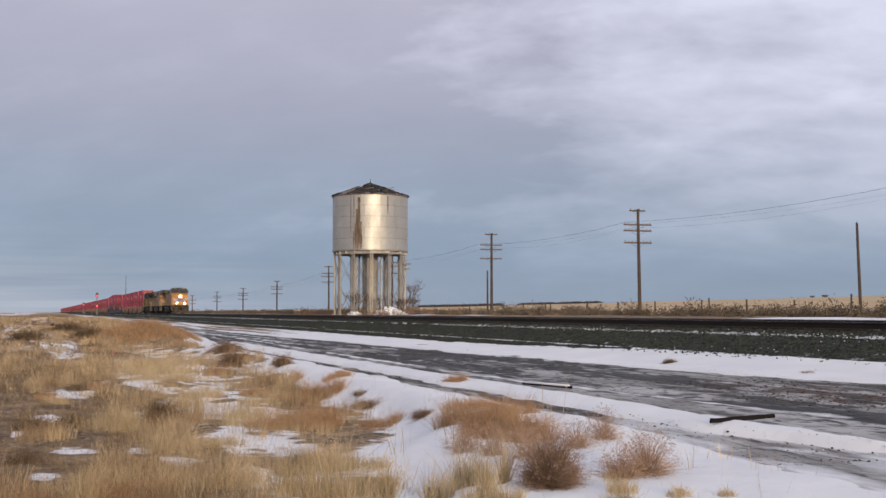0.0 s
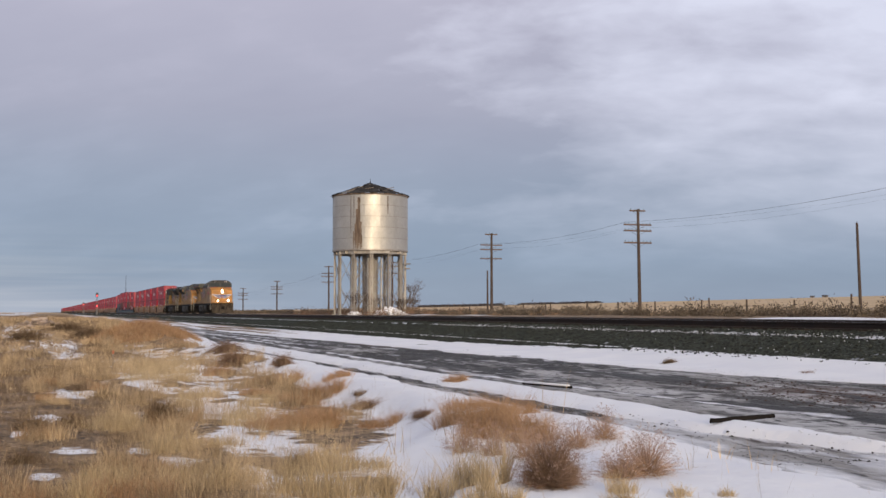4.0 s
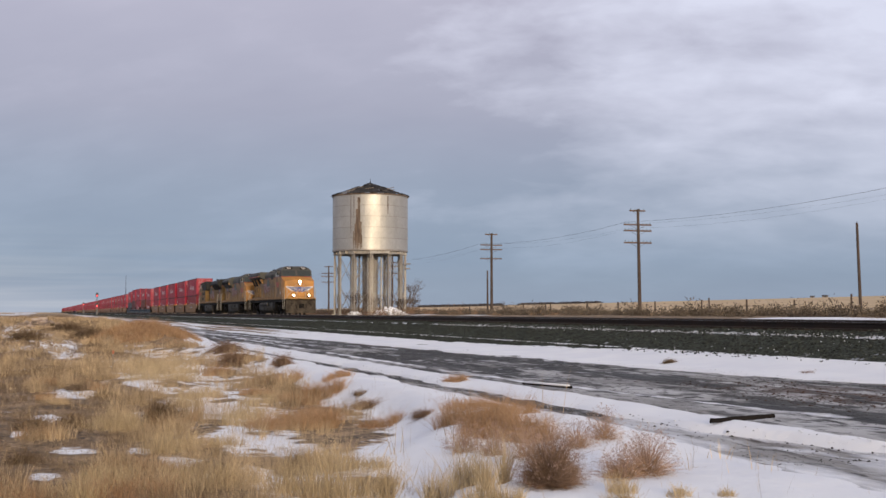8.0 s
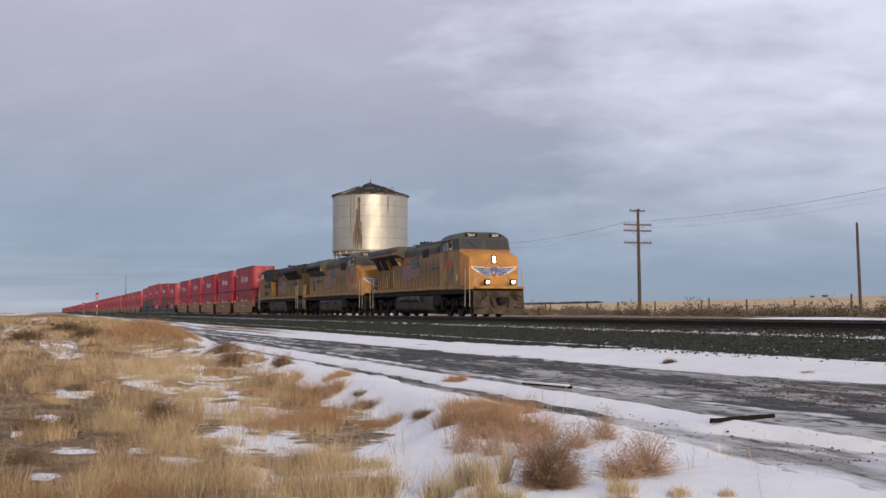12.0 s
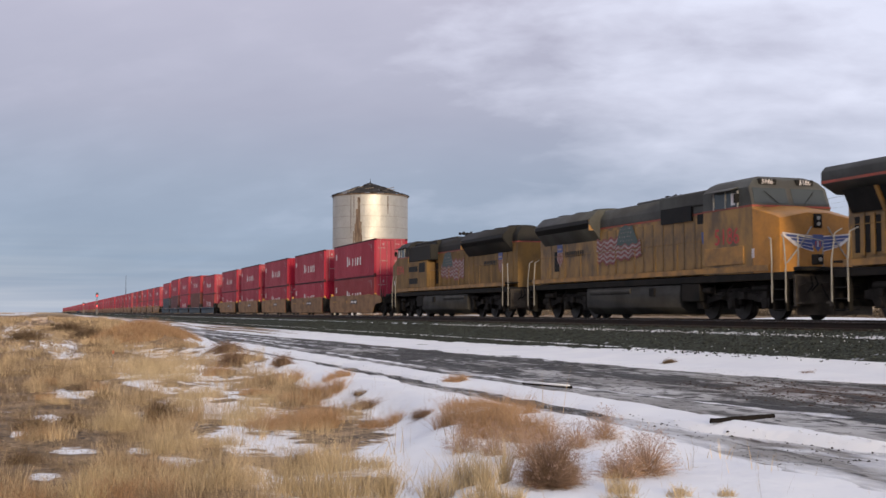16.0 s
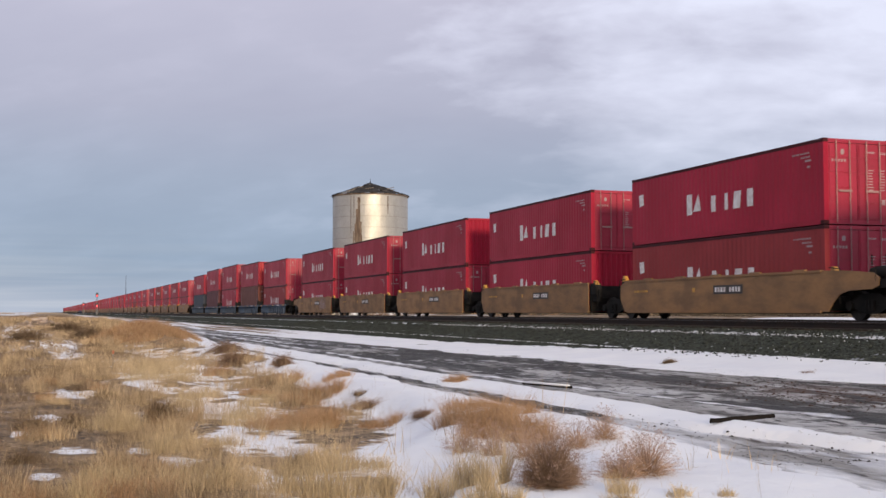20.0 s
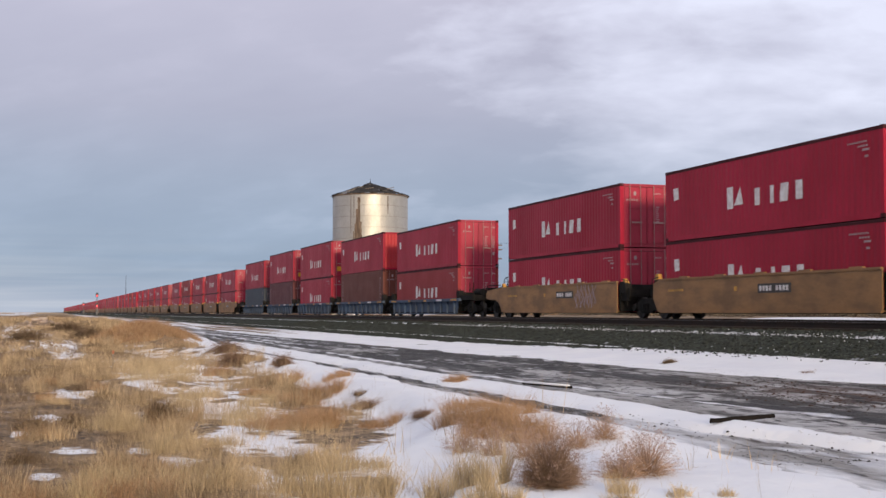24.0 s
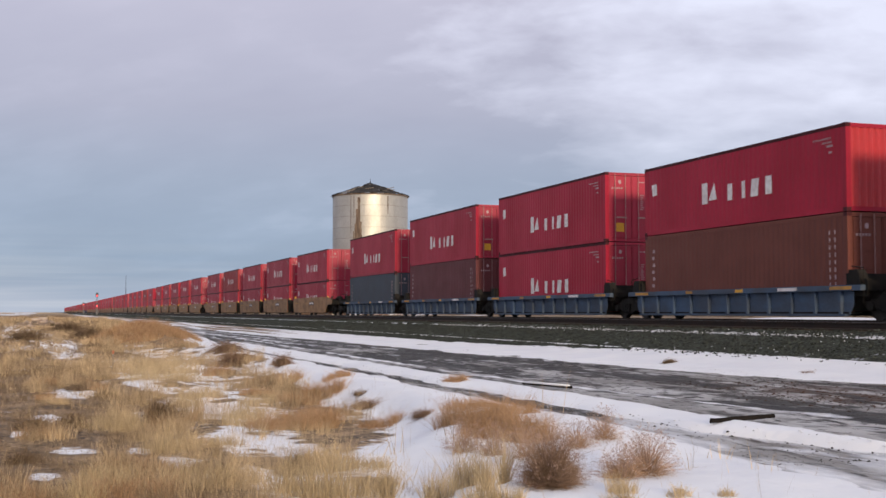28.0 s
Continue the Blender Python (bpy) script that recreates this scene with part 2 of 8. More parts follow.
M["twig"] = mat("dark_brown_twigs", (0.27, 0.180, 0.125), 0.9, 0, (0.14, 0.090, 0.064), 2, 0.6, 12, 0, spread=0.35, island=True, spec=0.12)
M["seed"] = mat("mauve_seed_heads", (0.40, 0.29, 0.235), 0.9, 0, (0.24, 0.14, 0.11), 3, 0.5, 12, 0, spread=0.35, island=True)
M["bare"] = mat("bare_branch_bark", (0.14, 0.105, 0.08), 0.9, spread=0.2, island=True)
M["plank"] = mat("charred_plank", (0.010, 0.008, 0.007), 0.9, 0, (0.022, 0.018, 0.015), 3, 0.6, 18, 0.4, 0.01, (0.3, 2, 2), spec=0.12)
M["stone"] = mat("dark_ballast_stone", (0.055, 0.060, 0.050), 0.85, 0, (0.024, 0.026, 0.022), 3, 0.6, 30, 0.3, spread=0.5, island=True, spec=0.02)
M["mud"] = mat("frozen_mud", (0.040, 0.036, 0.033), 0.8, 0, (0.09, 0.082, 0.076), 3, 0.6, 25, 0.3, spread=0.4, island=True, spec=0.12)
M["earth"] = mat("brown_earth_clod", (0.052, 0.030, 0.020), 0.9, 0, (0.10, 0.06, 0.042), 3, 0.6, 25, 0.3, spread=0.4, island=True, spec=0.1)
M["tie"] = mat("creosoted_sleeper", (0.030, 0.024, 0.021), 0.9, 0, (0.05, 0.042, 0.036), 2, 0.5, 25, 0.3, spread=0.25, spec=0.0)
M["railside"] = mat("rusty_rail", (0.032, 0.025, 0.022), 0.65, 0.1, (0.055, 0.036, 0.027), 2, 0.5, 20, 0.1, spec=0.1)
M["railhead"] = mat("polished_rail_head", (0.20, 0.195, 0.19), 0.35, 0.9)
M["mastgrey"] = mat("dull_signal_mast", (0.11, 0.105, 0.105), 0.6)
M["signalred"] = mat("red_signal_light", (1.0, 0.06, 0.08), 0.4, emit=1.3, bump=0)
M["signalblack"] = mat("signal_black", (0.03, 0.03, 0.035), 0.6)
M["farm"] = mat("far_farm_walls", (0.20, 0.19, 0.19), 0.8)
M["log"] = mat("grey_split_logs", (0.42, 0.34, 0.28), 0.9, 0, (0.20, 0.14, 0.10), 3, 0.6, 15, 0.2, spread=0.4)
M["marker"] = mat("orange_marker_tape", (0.55, 0.11, 0.05), 0.7)


def ground_mat():
    """Snow over dry litter and soil; stubble further off. The cover attributes say where snow and stubble lie."""
    m = bpy.data.materials.new("winter_ground")
    m.use_nodes = True
    nt = m.node_tree
    N, L = nt.nodes.new, nt.links.new
    b = nt.nodes["Principled BSDF"]
    b.inputs["Specular IOR Level"].default_value = 0.25
    co = N("ShaderNodeTexCoord")

    def noise_fac(scale, detail=4, stretch=(1, 1, 1)):
        mp, n = N("ShaderNodeMapping"), N("ShaderNodeTexNoise")
        mp.inputs["Scale"].default_value = stretch
        L(co.outputs["Object"], mp.inputs["Vector"]), L(mp.outputs[0], n.inputs["Vector"])
        n.inputs["Scale"].default_value, n.inputs["Detail"].default_value = scale, detail
        return n.outputs["Fac"]

    def mixc(a, c, fac):
        x = N("ShaderNodeMix")
        x.data_type = "RGBA"
        for s, v in ((x.inputs[0], fac), (x.inputs[6], a), (x.inputs[7], c)):
            if isinstance(v, tuple):
                s.default_value = (*v, 1)
            else:
                L(v, s)
        return x.outputs[2]

    def ramp(src, lo, hi):
        r = N("ShaderNodeMapRange")
        r.inputs["From Min"].default_value, r.inputs["From Max"].default_value = lo, hi
        L(src, r.inputs["Value"])
        return r.outputs[0]

    def attr(name):
        a = N("ShaderNodeAttribute")
        a.attribute_name = name
        return a.outputs["Fac"]

    soil = mixc((0.10, 0.070, 0.046), (0.30, 0.205, 0.122), ramp(noise_fac(1.8, 7), 0.38, 0.62))
    soil = mixc(soil, (0.42, 0.295, 0.170), ramp(noise_fac(14, 6), 0.52, 0.68))
    soil = mixc(soil, (0.045, 0.032, 0.022), ramp(noise_fac(9, 6, (1, 1.5, 1)), 0.54, 0.66))
    field = mixc((0.58, 0.43, 0.26), (0.46, 0.33, 0.19), ramp(noise_fac(0.02, 4, (1, 3, 1)), 0.4, 0.62))
    soil = mixc(soil, field, attr("stubble"))
    snow = mixc((0.755, 0.765, 0.805), (0.845, 0.85, 0.865), ramp(noise_fac(0.9, 5), 0.3, 0.7))
    add = N("ShaderNodeMath")
    add.operation = "MULTIPLY_ADD"
    add.inputs[1].default_value, add.inputs[2].default_value = 0.8, -0.40
    L(noise_fac(5.0, 6), add.inputs[0])
    tot = N("ShaderNodeMath")
    tot.operation = "ADD"
    L(attr("snow"), tot.inputs[0]), L(add.outputs[0], tot.inputs[1])
    cover = ramp(tot.outputs[0], 0.42, 0.58)
    L(mixc(soil, snow, cover), b.inputs["Base Color"])
    b.inputs["Roughness"].default_value = 0.85
    bp = N("ShaderNodeBump")
    bp.inputs["Strength"].default_value, bp.inputs["Distance"].default_value = 0.5, 0.03
    L(noise_fac(9, 6), bp.inputs["Height"]), L(bp.outputs[0], b.inputs["Normal"])
    return m


def road_mat():
    """Frozen mud with icy wheel tracks drawn out along the road."""
    m = bpy.data.materials.new("frozen_mud_road")
    m.use_nodes = True
    nt = m.node_tree
    N, L = nt.nodes.new, nt.links.new
    b = nt.nodes["Principled BSDF"]
    b.inputs["Specular IOR Level"].default_value = 0.25
    co = N("ShaderNodeTexCoord")

    def noise_fac(scale, stretch, detail=5, dist=0.0):
        mp, n = N("ShaderNodeMapping"), N("ShaderNodeTexNoise")
        mp.inputs["Scale"].default_value = stretch
        L(co.outputs["Object"], mp.inputs["Vector"]), L(mp.outputs[0], n.inputs["Vector"])
        n.inputs["Scale"].default_value, n.inputs["Detail"].default_value, n.inputs["Distortion"].default_value = scale, detail, dist
        return n.outputs["Fac"]

    def ramp(src, lo, hi):
        r = N("ShaderNodeMapRange")
        r.inputs["From Min"].default_value, r.inputs["From Max"].default_value = lo, hi
        L(src, r.inputs["Value"])
        return r.outputs[0]

    def mixc(a, c, fac):
        x = N("ShaderNodeMix")
        x.data_type = "RGBA"
        for s, v in ((x.inputs[0], fac), (x.inputs[6], a), (x.inputs[7], c)):
            if isinstance(v, tuple):
                s.default_value = (*v, 1)
            else:
                L(v, s)
        return x.outputs[2]

    def attr(name):
        a = N("ShaderNodeAttribute")
        a.attribute_name = name
        return a.outputs["Fac"]

    def blend(a, c, k, off):
        """a + k * c + off"""
        n, p = N("ShaderNodeMath"), N("ShaderNodeMath")
        n.operation, p.operation = "MULTIPLY_ADD", "ADD"
        n.inputs[1].default_value, n.inputs[2].default_value = k, off
        L(c, n.inputs[0]), L(a, p.inputs[0]), L(n.outputs[0], p.inputs[1])
        return p.outputs[0]

    # wet black mud under a broken grey film of ice, drawn out along the road
    mud = mixc((0.014, 0.0125, 0.011), (0.050, 0.045, 0.039), ramp(noise_fac(2.4, (0.5, 1.2, 1), 8, 0.5), 0.40, 0.62))
    grit = mixc((0.25, 0.24, 0.23), (0.46, 0.45, 0.445), ramp(noise_fac(1.0, (0.3, 1.0, 1), 7, 0.4), 0.38, 0.62))
    film = blend(blend(attr("film"), noise_fac(0.8, (0.22, 1.1, 1), 9, 0.7), 4.4, -2.20), noise_fac(3.2, (0.45, 1.1, 1), 10, 0.6), 3.8, -1.90)
    mud = mixc(mud, grit, ramp(film, 0.22, 0.82))
    mud = mixc(mud, (0.030, 0.026, 0.022), ramp(noise_fac(6.5, (0.55, 1.0, 1), 8, 0.5), 0.56, 0.66))
    earthy = N("ShaderNodeMath")
    earthy.operation = "MULTIPLY"
    L(attr("earth"), earthy.inputs[0]), L(ramp(noise_fac(2.2, (0.40, 1.3, 1), 8, 0.6), 0.44, 0.56), earthy.inputs[1])
    mud = mixc(mud, (0.075, 0.042, 0.027), earthy.outputs[0])
    white = blend(attr("ice"), noise_fac(2.2, (0.35, 1.1, 1), 9, 0.6), 2.2, -1.10)
    col = mixc(mud, (0.52, 0.52, 0.54), ramp(white, 0.36, 0.55))
    col = mixc(col, (0.79, 0.795, 0.815), ramp(white, 0.58, 0.80))
    L(col, b.inputs["Base Color"])
    rg = N("ShaderNodeMapRange")
    rg.inputs["To Min"].default_value, rg.inputs["To Max"].default_value = 0.45, 0.8
    L(noise_fac(1.1, (0.2, 1.3, 1)), rg.inputs["Value"]), L(rg.outputs[0], b.inputs["Roughness"])
    bp = N("ShaderNodeBump")
    bp.inputs["Strength"].default_value, bp.inputs["Distance"].default_value = 1.0, 0.06
    L(noise_fac(7, (0.7, 1.2, 1), 8), bp.inputs["Height"]), L(bp.outputs[0], b.inputs["Normal"])
    return m


def ballast_mat():
    """Dark crushed stone, each stone a little lighter or darker, with snow caught between."""
    m = bpy.data.materials.new("dark_ballast")
    m.use_nodes = True
    nt = m.node_tree
    N, L = nt.nodes.new, nt.links.new
    b = nt.nodes["Principled BSDF"]
    b.inputs["Specular IOR Level"].default_value = 0.0
    co, vo, ns = N("ShaderNodeTexCoord"), N("ShaderNodeTexVoronoi"), N("ShaderNodeTexNoise")
    vo.inputs["Scale"].default_value = 19.0
    ns.inputs["Scale"].default_value, ns.inputs["Detail"].default_value = 2.2, 7
    L(co.outputs["Object"], vo.inputs["Vector"]), L(co.outputs["Object"], ns.inputs["Vector"])
    sep = N("ShaderNodeSeparateColor")
    L(vo.outputs["Color"], sep.inputs[0])
    mx = N("ShaderNodeMix")
    mx.data_type = "RGBA"
    mx.inputs[6].default_value, mx.inputs[7].default_value = (0.030, 0.033, 0.028, 1), (0.088, 0.095, 0.082, 1)
    L(sep.outputs[0], mx.inputs[0])
    at = N("ShaderNodeAttribute")
    at.attribute_name = "snow"
    ad = N("ShaderNodeMath")
    ad.operation = "MULTIPLY_ADD"
    ad.inputs[1].default_value = 1.5
    L(ns.outputs["Fac"], ad.inputs[0])
    off = N("ShaderNodeMath")
    off.operation = "SUBTRACT"
    off.inputs[1].default_value = 0.75
    L(at.outputs["Fac"], off.inputs[0]), L(off.outputs[0], ad.inputs[2])
    rr = N("ShaderNodeMapRange")
    rr.inputs["From Min"].default_value, rr.inputs["From Max"].default_value = 0.52, 0.66
    L(ad.outputs[0], rr.inputs["Value"])
    m2 = N("ShaderNodeMix")
    m2.data_type = "RGBA"
    m2.inputs[7].default_value = (0.66, 0.68, 0.72, 1)
    L(mx.outputs[2], m2.inputs[6]), L(rr.outputs[0], m2.inputs[0])
    L(m2.outputs[2], b.inputs["Base Color"])
    b.inputs["Roughness"].default_value = 0.9
    bp = N("ShaderNodeBump")
    bp.inputs["Strength"].default_value, bp.inputs["Distance"].default_value = 0.9, 0.04
    L(vo.outputs["Distance"], bp.inputs["Height"]), L(bp.outputs[0], b.inputs["Normal"])
    return m


M["ground"], M["road"], M["ballast"] = ground_mat(), road_mat(), ballast_mat()


# ------------------------------------------------------------------ mesh helpers
def finish(bm, bevel=0.0, smooth=True):
    bmesh.ops.recalc_face_normals(bm, faces=bm.faces)
    if bevel:
        bmesh.ops.bevel(bm, geom=bm.edges[:], offset=bevel, segments=1, affect="EDGES", clamp_overlap=True)
    me = bpy.data.meshes.new("mesh")
    bm.to_mesh(me)
    bm.free()
    if smooth:
        me.polygons.foreach_set("use_smooth", [True] * len(me.polygons))
        me.set_sharp_from_angle(angle=radians(38))
    return me


def part(name, bm, material, parent=None, label="", bevel=0.0, at=None):
    """Links a bmesh (or a mesh) as one object under a thing or a part."""
    me = finish(bm, bevel) if isinstance(bm, bmesh.types.BMesh) else bm
    if not me.materials:
        me.materials.append(M[material])
    ob = new(name, me)
    ob.parent = parent
    if at is not None:
        ob.matrix_basis = at
    if label:
        ob["label"] = label
    return ob


def B():
    return bmesh.new()


def box(bm, x0, x1, y0, y1, z0, z1):
    v = [bm.verts.new(p) for p in ((x0, y0, z0), (x1, y0, z0), (x1, y1, z0), (x0, y1, z0), (x0, y0, z1), (x1, y0, z1), (x1, y1, z1), (x0, y1, z1))]
    for f in ((0, 3, 2, 1), (4, 5, 6, 7), (0, 1, 5, 4), (1, 2, 6, 5), (2, 3, 7, 6), (3, 0, 4, 7)):
        bm.faces.new([v[i] for i in f])
    return bm


def extrude(bm, pts, a, b, axis="y"):
    """A closed outline drawn along one axis: (x, z) along y, (y, z) along x, or (x, y) along z."""
    put = {"y": lambda p, t: (p[0], t, p[1]), "x": lambda p, t: (t, p[0], p[1]), "z": lambda p, t: (p[0], p[1], t)}[axis]
    va, vb = [bm.verts.new(put(p, a)) for p in pts], [bm.verts.new(put(p, b)) for p in pts]
    bm.faces.new(va), bm.faces.new(vb[::-1])
    n = len(pts)
    for i in range(n):
        bm.faces.new((va[i], va[(i + 1) % n], vb[(i + 1) % n], vb[i]))
    return bm


def tube(bm, p, q, r, n=8, r2=None):
    p, q = Vector(p), Vector(q)
    d = (q - p).normalized()
    u = d.orthogonal().normalized()
    w = d.cross(u)
    r2 = r if r2 is None else r2
    a = [bm.verts.new(p + (u * math.cos(2 * math.pi * i / n) + w * math.sin(2 * math.pi * i / n)) * r) for i in range(n)]
    c = [bm.verts.new(q + (u * math.cos(2 * math.pi * i / n) + w * math.sin(2 * math.pi * i / n)) * r2) for i in range(n)]
    for i in range(n):
        bm.faces.new((a[i], a[(i + 1) % n], c[(i + 1) % n], c[i]))
    bm.faces.new(a[::-1]), bm.faces.new(c)
    return bm


def pipe(bm, pts, r, n=6):
    for p, q in zip(pts, pts[1:]):
        tube(bm, p, q, r, n)
    return bm


def quads_mesh(verts, quads, attrs=()):
    """A mesh from numpy arrays; attrs: (name, value per vertex)."""
    me = bpy.data.meshes.new("mesh")
    me.vertices.add(len(verts))
    me.vertices.foreach_set("co", np.asarray(verts, np.float32).ravel())
    me.loops.add(quads.size)
    me.loops.foreach_set("vertex_index", quads.astype(np.int32).ravel())
    me.polygons.add(len(quads))
    me.polygons.foreach_set("loop_start", np.arange(len(quads), dtype=np.int32) * 4)
    me.polygons.foreach_set("loop_total", np.full(len(quads), 4, np.int32))
    me.update(calc_edges=True)
    for name, val in attrs:
        me.attributes.new(name, "FLOAT", "POINT").data.foreach_set("value", np.asarray(val, np.float32).ravel())
    return me


def grid_mesh(xs, ys, zfun, attrs=()):
    X, Y = np.meshgrid(xs, ys, indexing="ij")
    V = np.stack([X, Y, zfun(X, Y)], -1).reshape(-1, 3)
    i, j = np.meshgrid(np.arange(len(xs) - 1), np.arange(len(ys) - 1), indexing="ij")
    k = (i * len(ys) + j).ravel()
    me = quads_mesh(V, np.stack([k, k + len(ys), k + len(ys) + 1, k + 1], -1), [(n, f(X, Y)) for n, f in attrs])
    me.polygons.foreach_set("use_smooth", [True] * len(me.polygons))
    return me


def thing(name, label, category, group="", at=None, kind=""):
    ob = tagged(new(name), label, category, group, kind)
    ob.empty_display_size = 0.5
    if at is not None:
        ob.matrix_basis = at
    return ob


# ------------------------------------------------------------------ the land
def smooth(a, b, v):
    t = np.clip((v - a) / (b - a), 0, 1)
    return t * t * (3 - 2 * t)


def rough(x, y, seed=0):
    """Smooth random heights, -1 to 1, at unit spacing."""
    x, y = np.asarray(x, float), np.asarray(y, float)
    i, j = np.floor(x), np.floor(y)
    u, v = x - i, y - j
    u, v = u * u * (3 - 2 * u), v * v * (3 - 2 * v)

    def h(a, b):
        s = np.sin(a * 127.1 + b * 311.7 + seed * 74.7) * 43758.5453
        return (s - np.floor(s)) * 2 - 1
    return (h(i, j) * (1 - u) + h(i + 1, j) * u) * (1 - v) + (h(i, j + 1) * (1 - u) + h(i + 1, j + 1) * u) * v


def bump_at(x, y, cx, cy, rx, ry):
    return np.exp(-(((x - cx) / rx) ** 2 + ((y - cy) / ry) ** 2))


ROAD_Z = -0.955


def along(x, *stops):
    """A value that changes along the line: stops of (x, value)."""
    s = sorted(stops)
    return np.interp(x, [p[0] for p in s], [p[1] for p in s])


def verge(x):
    """Where the grass bank ends and the snowy roadside begins."""
    return along(x, (-60, 5.0), (-30, 5.0), (-22, 4.5), (-15, 3.75), (-11, 3.05), (-8, 2.45), (-5, 2.0)) + 0.25 * rough(x / 1.7, 0 * x + 3, 4)


def road_near(x):
    return 7.10 + 0.07 * rough(x / 3.1, 0 * x, 7) + 0.05 * rough(x / 0.8, 0 * x, 17)


def road_far(x):
    return along(x, (-900, 10.2), (-75, 10.5), (-57, 10.85), (-40, 11.5), (-26, 11.95), (-19.6, 12.5), (-16, 13.2), (-9, 13.5)) + 0.08 * rough(x / 2.6, 0 * x, 10) + 0.05 * rough(x / 0.7, 0 * x, 20)


def lane_middle(x):
    """A second wheel lane that leaves the road far off and comes back along the bank."""
    return along(x, (-90, 9.6), (-79, 9.2), (-57, 7.35), (-45, 6.5), (-38, 5.95), (-30, 6.05), (-22, 6.08), (-18, 5.92), (-12, 5.90), (-9.5, 5.98), (-8, 6.08), (-5, 6.1)) + 0.04 * rough(x / 1.1, 0 * x, 24)


def lane_half(x):
    return along(x, (-79, 0.4), (-57, 0.34), (-40, 0.2), (-30, 0.13), (-22, 0.17), (-18, 0.22), (-12, 0.25), (-10.5, 0.33), (-9, 0.62), (-8, 0.74), (-5, 0.9)) + 0.05 * rough(x / 0.5, 0 * x, 25)


def mound(x, y):
    """The low brushy mound where the bank meets the road far off."""
    return bump_at(x, y, -48, 3.75, 5.0, 1.75)


def driven(x, y):
    """1 on the road and on the second lane, 0 on the snow beside them."""
    main = smooth(-0.10, 0.12, y - road_near(x)) * smooth(0.12, -0.10, y - road_far(x))
    lane = smooth(0.10, -0.10, np.abs(y - lane_middle(x)) - lane_half(x))
    return np.maximum(main, lane)


def land(x, y):
    """Height of the ground."""
    x, y = np.asarray(x, float), np.asarray(y, float)
    r = np.hypot(x, y)
    # grass bank on the camera's side, rising slowly into the distance
    bank = -1.16 + 0.80 * smooth(22, 80, r) + 0.42 * smooth(75, 330, r) + 0.10 * rough(x / 3.1, y / 2.2, 1) + 0.04 * rough(x / 0.8, y / 0.7, 2)
    # trodden and drifted snow beside the wheel tracks
    side = ROAD_Z + 0.03 + 0.06 * bump_at(0 * x, y, 0, 6.72, 1, 0.36) + 0.10 * bump_at(0 * x, y, 0, 4.5, 1, 0.75) * smooth(-9, -12, x) + 0.10 * bump_at(x, y, -10.6, 5.0, 1.3, 0.35)
    side = side + 0.014 * rough(x / 0.9, y / 0.35, 3) + 0.012 * rough(x / 0.30, y / 0.15, 8) + 0.008 * rough(x / 0.13, y / 0.10, 29)
    z = bank + (side - bank) * smooth(-0.5, 0.5, y - np.minimum(verge(x) + 0.3, 4.6))
    z = z + (ROAD_Z - 0.12 - z) * driven(x, y)
    z = np.maximum(z, -1.1 + 0.80 * mound(x, y) + 0.05 * rough(x / 2.0, y / 1.0, 9))
    # up from the road to the foot of the ballast, and the level ground beyond the line
    bench = np.maximum(-0.93 + 0.105 * (1 - 0.75 * smooth(-20, -45, x)) * (y - 13.2), ROAD_Z + 0.03) + 0.02 * rough(x / 1.2, y / 0.6, 5) + 0.012 * rough(x / 0.35, y / 0.2, 35)
    z = z + (bench - z) * smooth(-0.08, 0.14, y - road_far(x)) * (1 - driven(x, y))
    z = np.where(y > 15.3, -0.72 + 0.70 * smooth(26, 31, y) + 0.12 * rough(x / 4, y / 3, 6) * smooth(29, 36, y), z)
    # the fields climb gently to the north-east of the view
    ang = np.arctan2(np.maximum(y, 0), np.maximum(-x, 1e-3))
    z = z + 16.4 * (np.sin(np.minimum(ang, 1.4)) / 0.588) ** 1.45 * smooth(90, 1500, r) * smooth(30, 60, y)
    return z


# patches of snow on the grass bank: x, y, half length along the line, half width
SNOW_PATCHES = [(-42.4, 0.47, 8.2, 0.80), (-51.9, -0.70, 4.0, 1.0), (-40.4, -0.96, 2.7, 0.41), (-20.5, 0.53, 1.5, 0.33), (-15.7, 0.07, 0.7, 0.26), (-13.7, -0.27, 0.3, 0.10), (-12.2, 0.22, 0.35, 0.18),
                (-10.0, 0.02, 0.26, 0.13), (-16.4, 1.24, 1.2, 0.11), (-11.9, 0.90, 0.25, 0.09), (-11.1, 1.18, 0.35, 0.14), (-10.0, 1.30, 0.30, 0.11), (-21.1, 2.67, 1.5, 0.36)]
SNOW_PATCHES += [(-17.1, 2.21, 1.6, 0.25), (-16.0, 2.68, 1.2, 0.32), (-12.1, 1.98, 0.8, 0.27), (-9.7, 1.70, 0.9, 0.12), (-26.5, 4.51, 1.6, 0.40), (-22.1, 4.55, 0.9, 0.25), (-27.9, 2.98, 1.6, 0.25), (-60, -1.2, 10, 0.6)]
# thin snow that shows between the stems
THIN_SNOW = [(-34.3, 4.2, 6, 0.6), (-36.5, 3.5, 6, 0.7), (-39.4, 2.6, 4, 0.55), (-13.0, 2.3, 2.0, 0.4), (-9.0, 2.0, 0.8, 0.35), (-23.5, 3.4, 3.0, 0.5), (-21.5, 1.9, 4.5, 0.6), (-28.0, 3.4, 3.0, 0.6), (-26.0, 2.1, 5.0, 0.7), (-19.5, 2.9, 3.0, 0.5)]


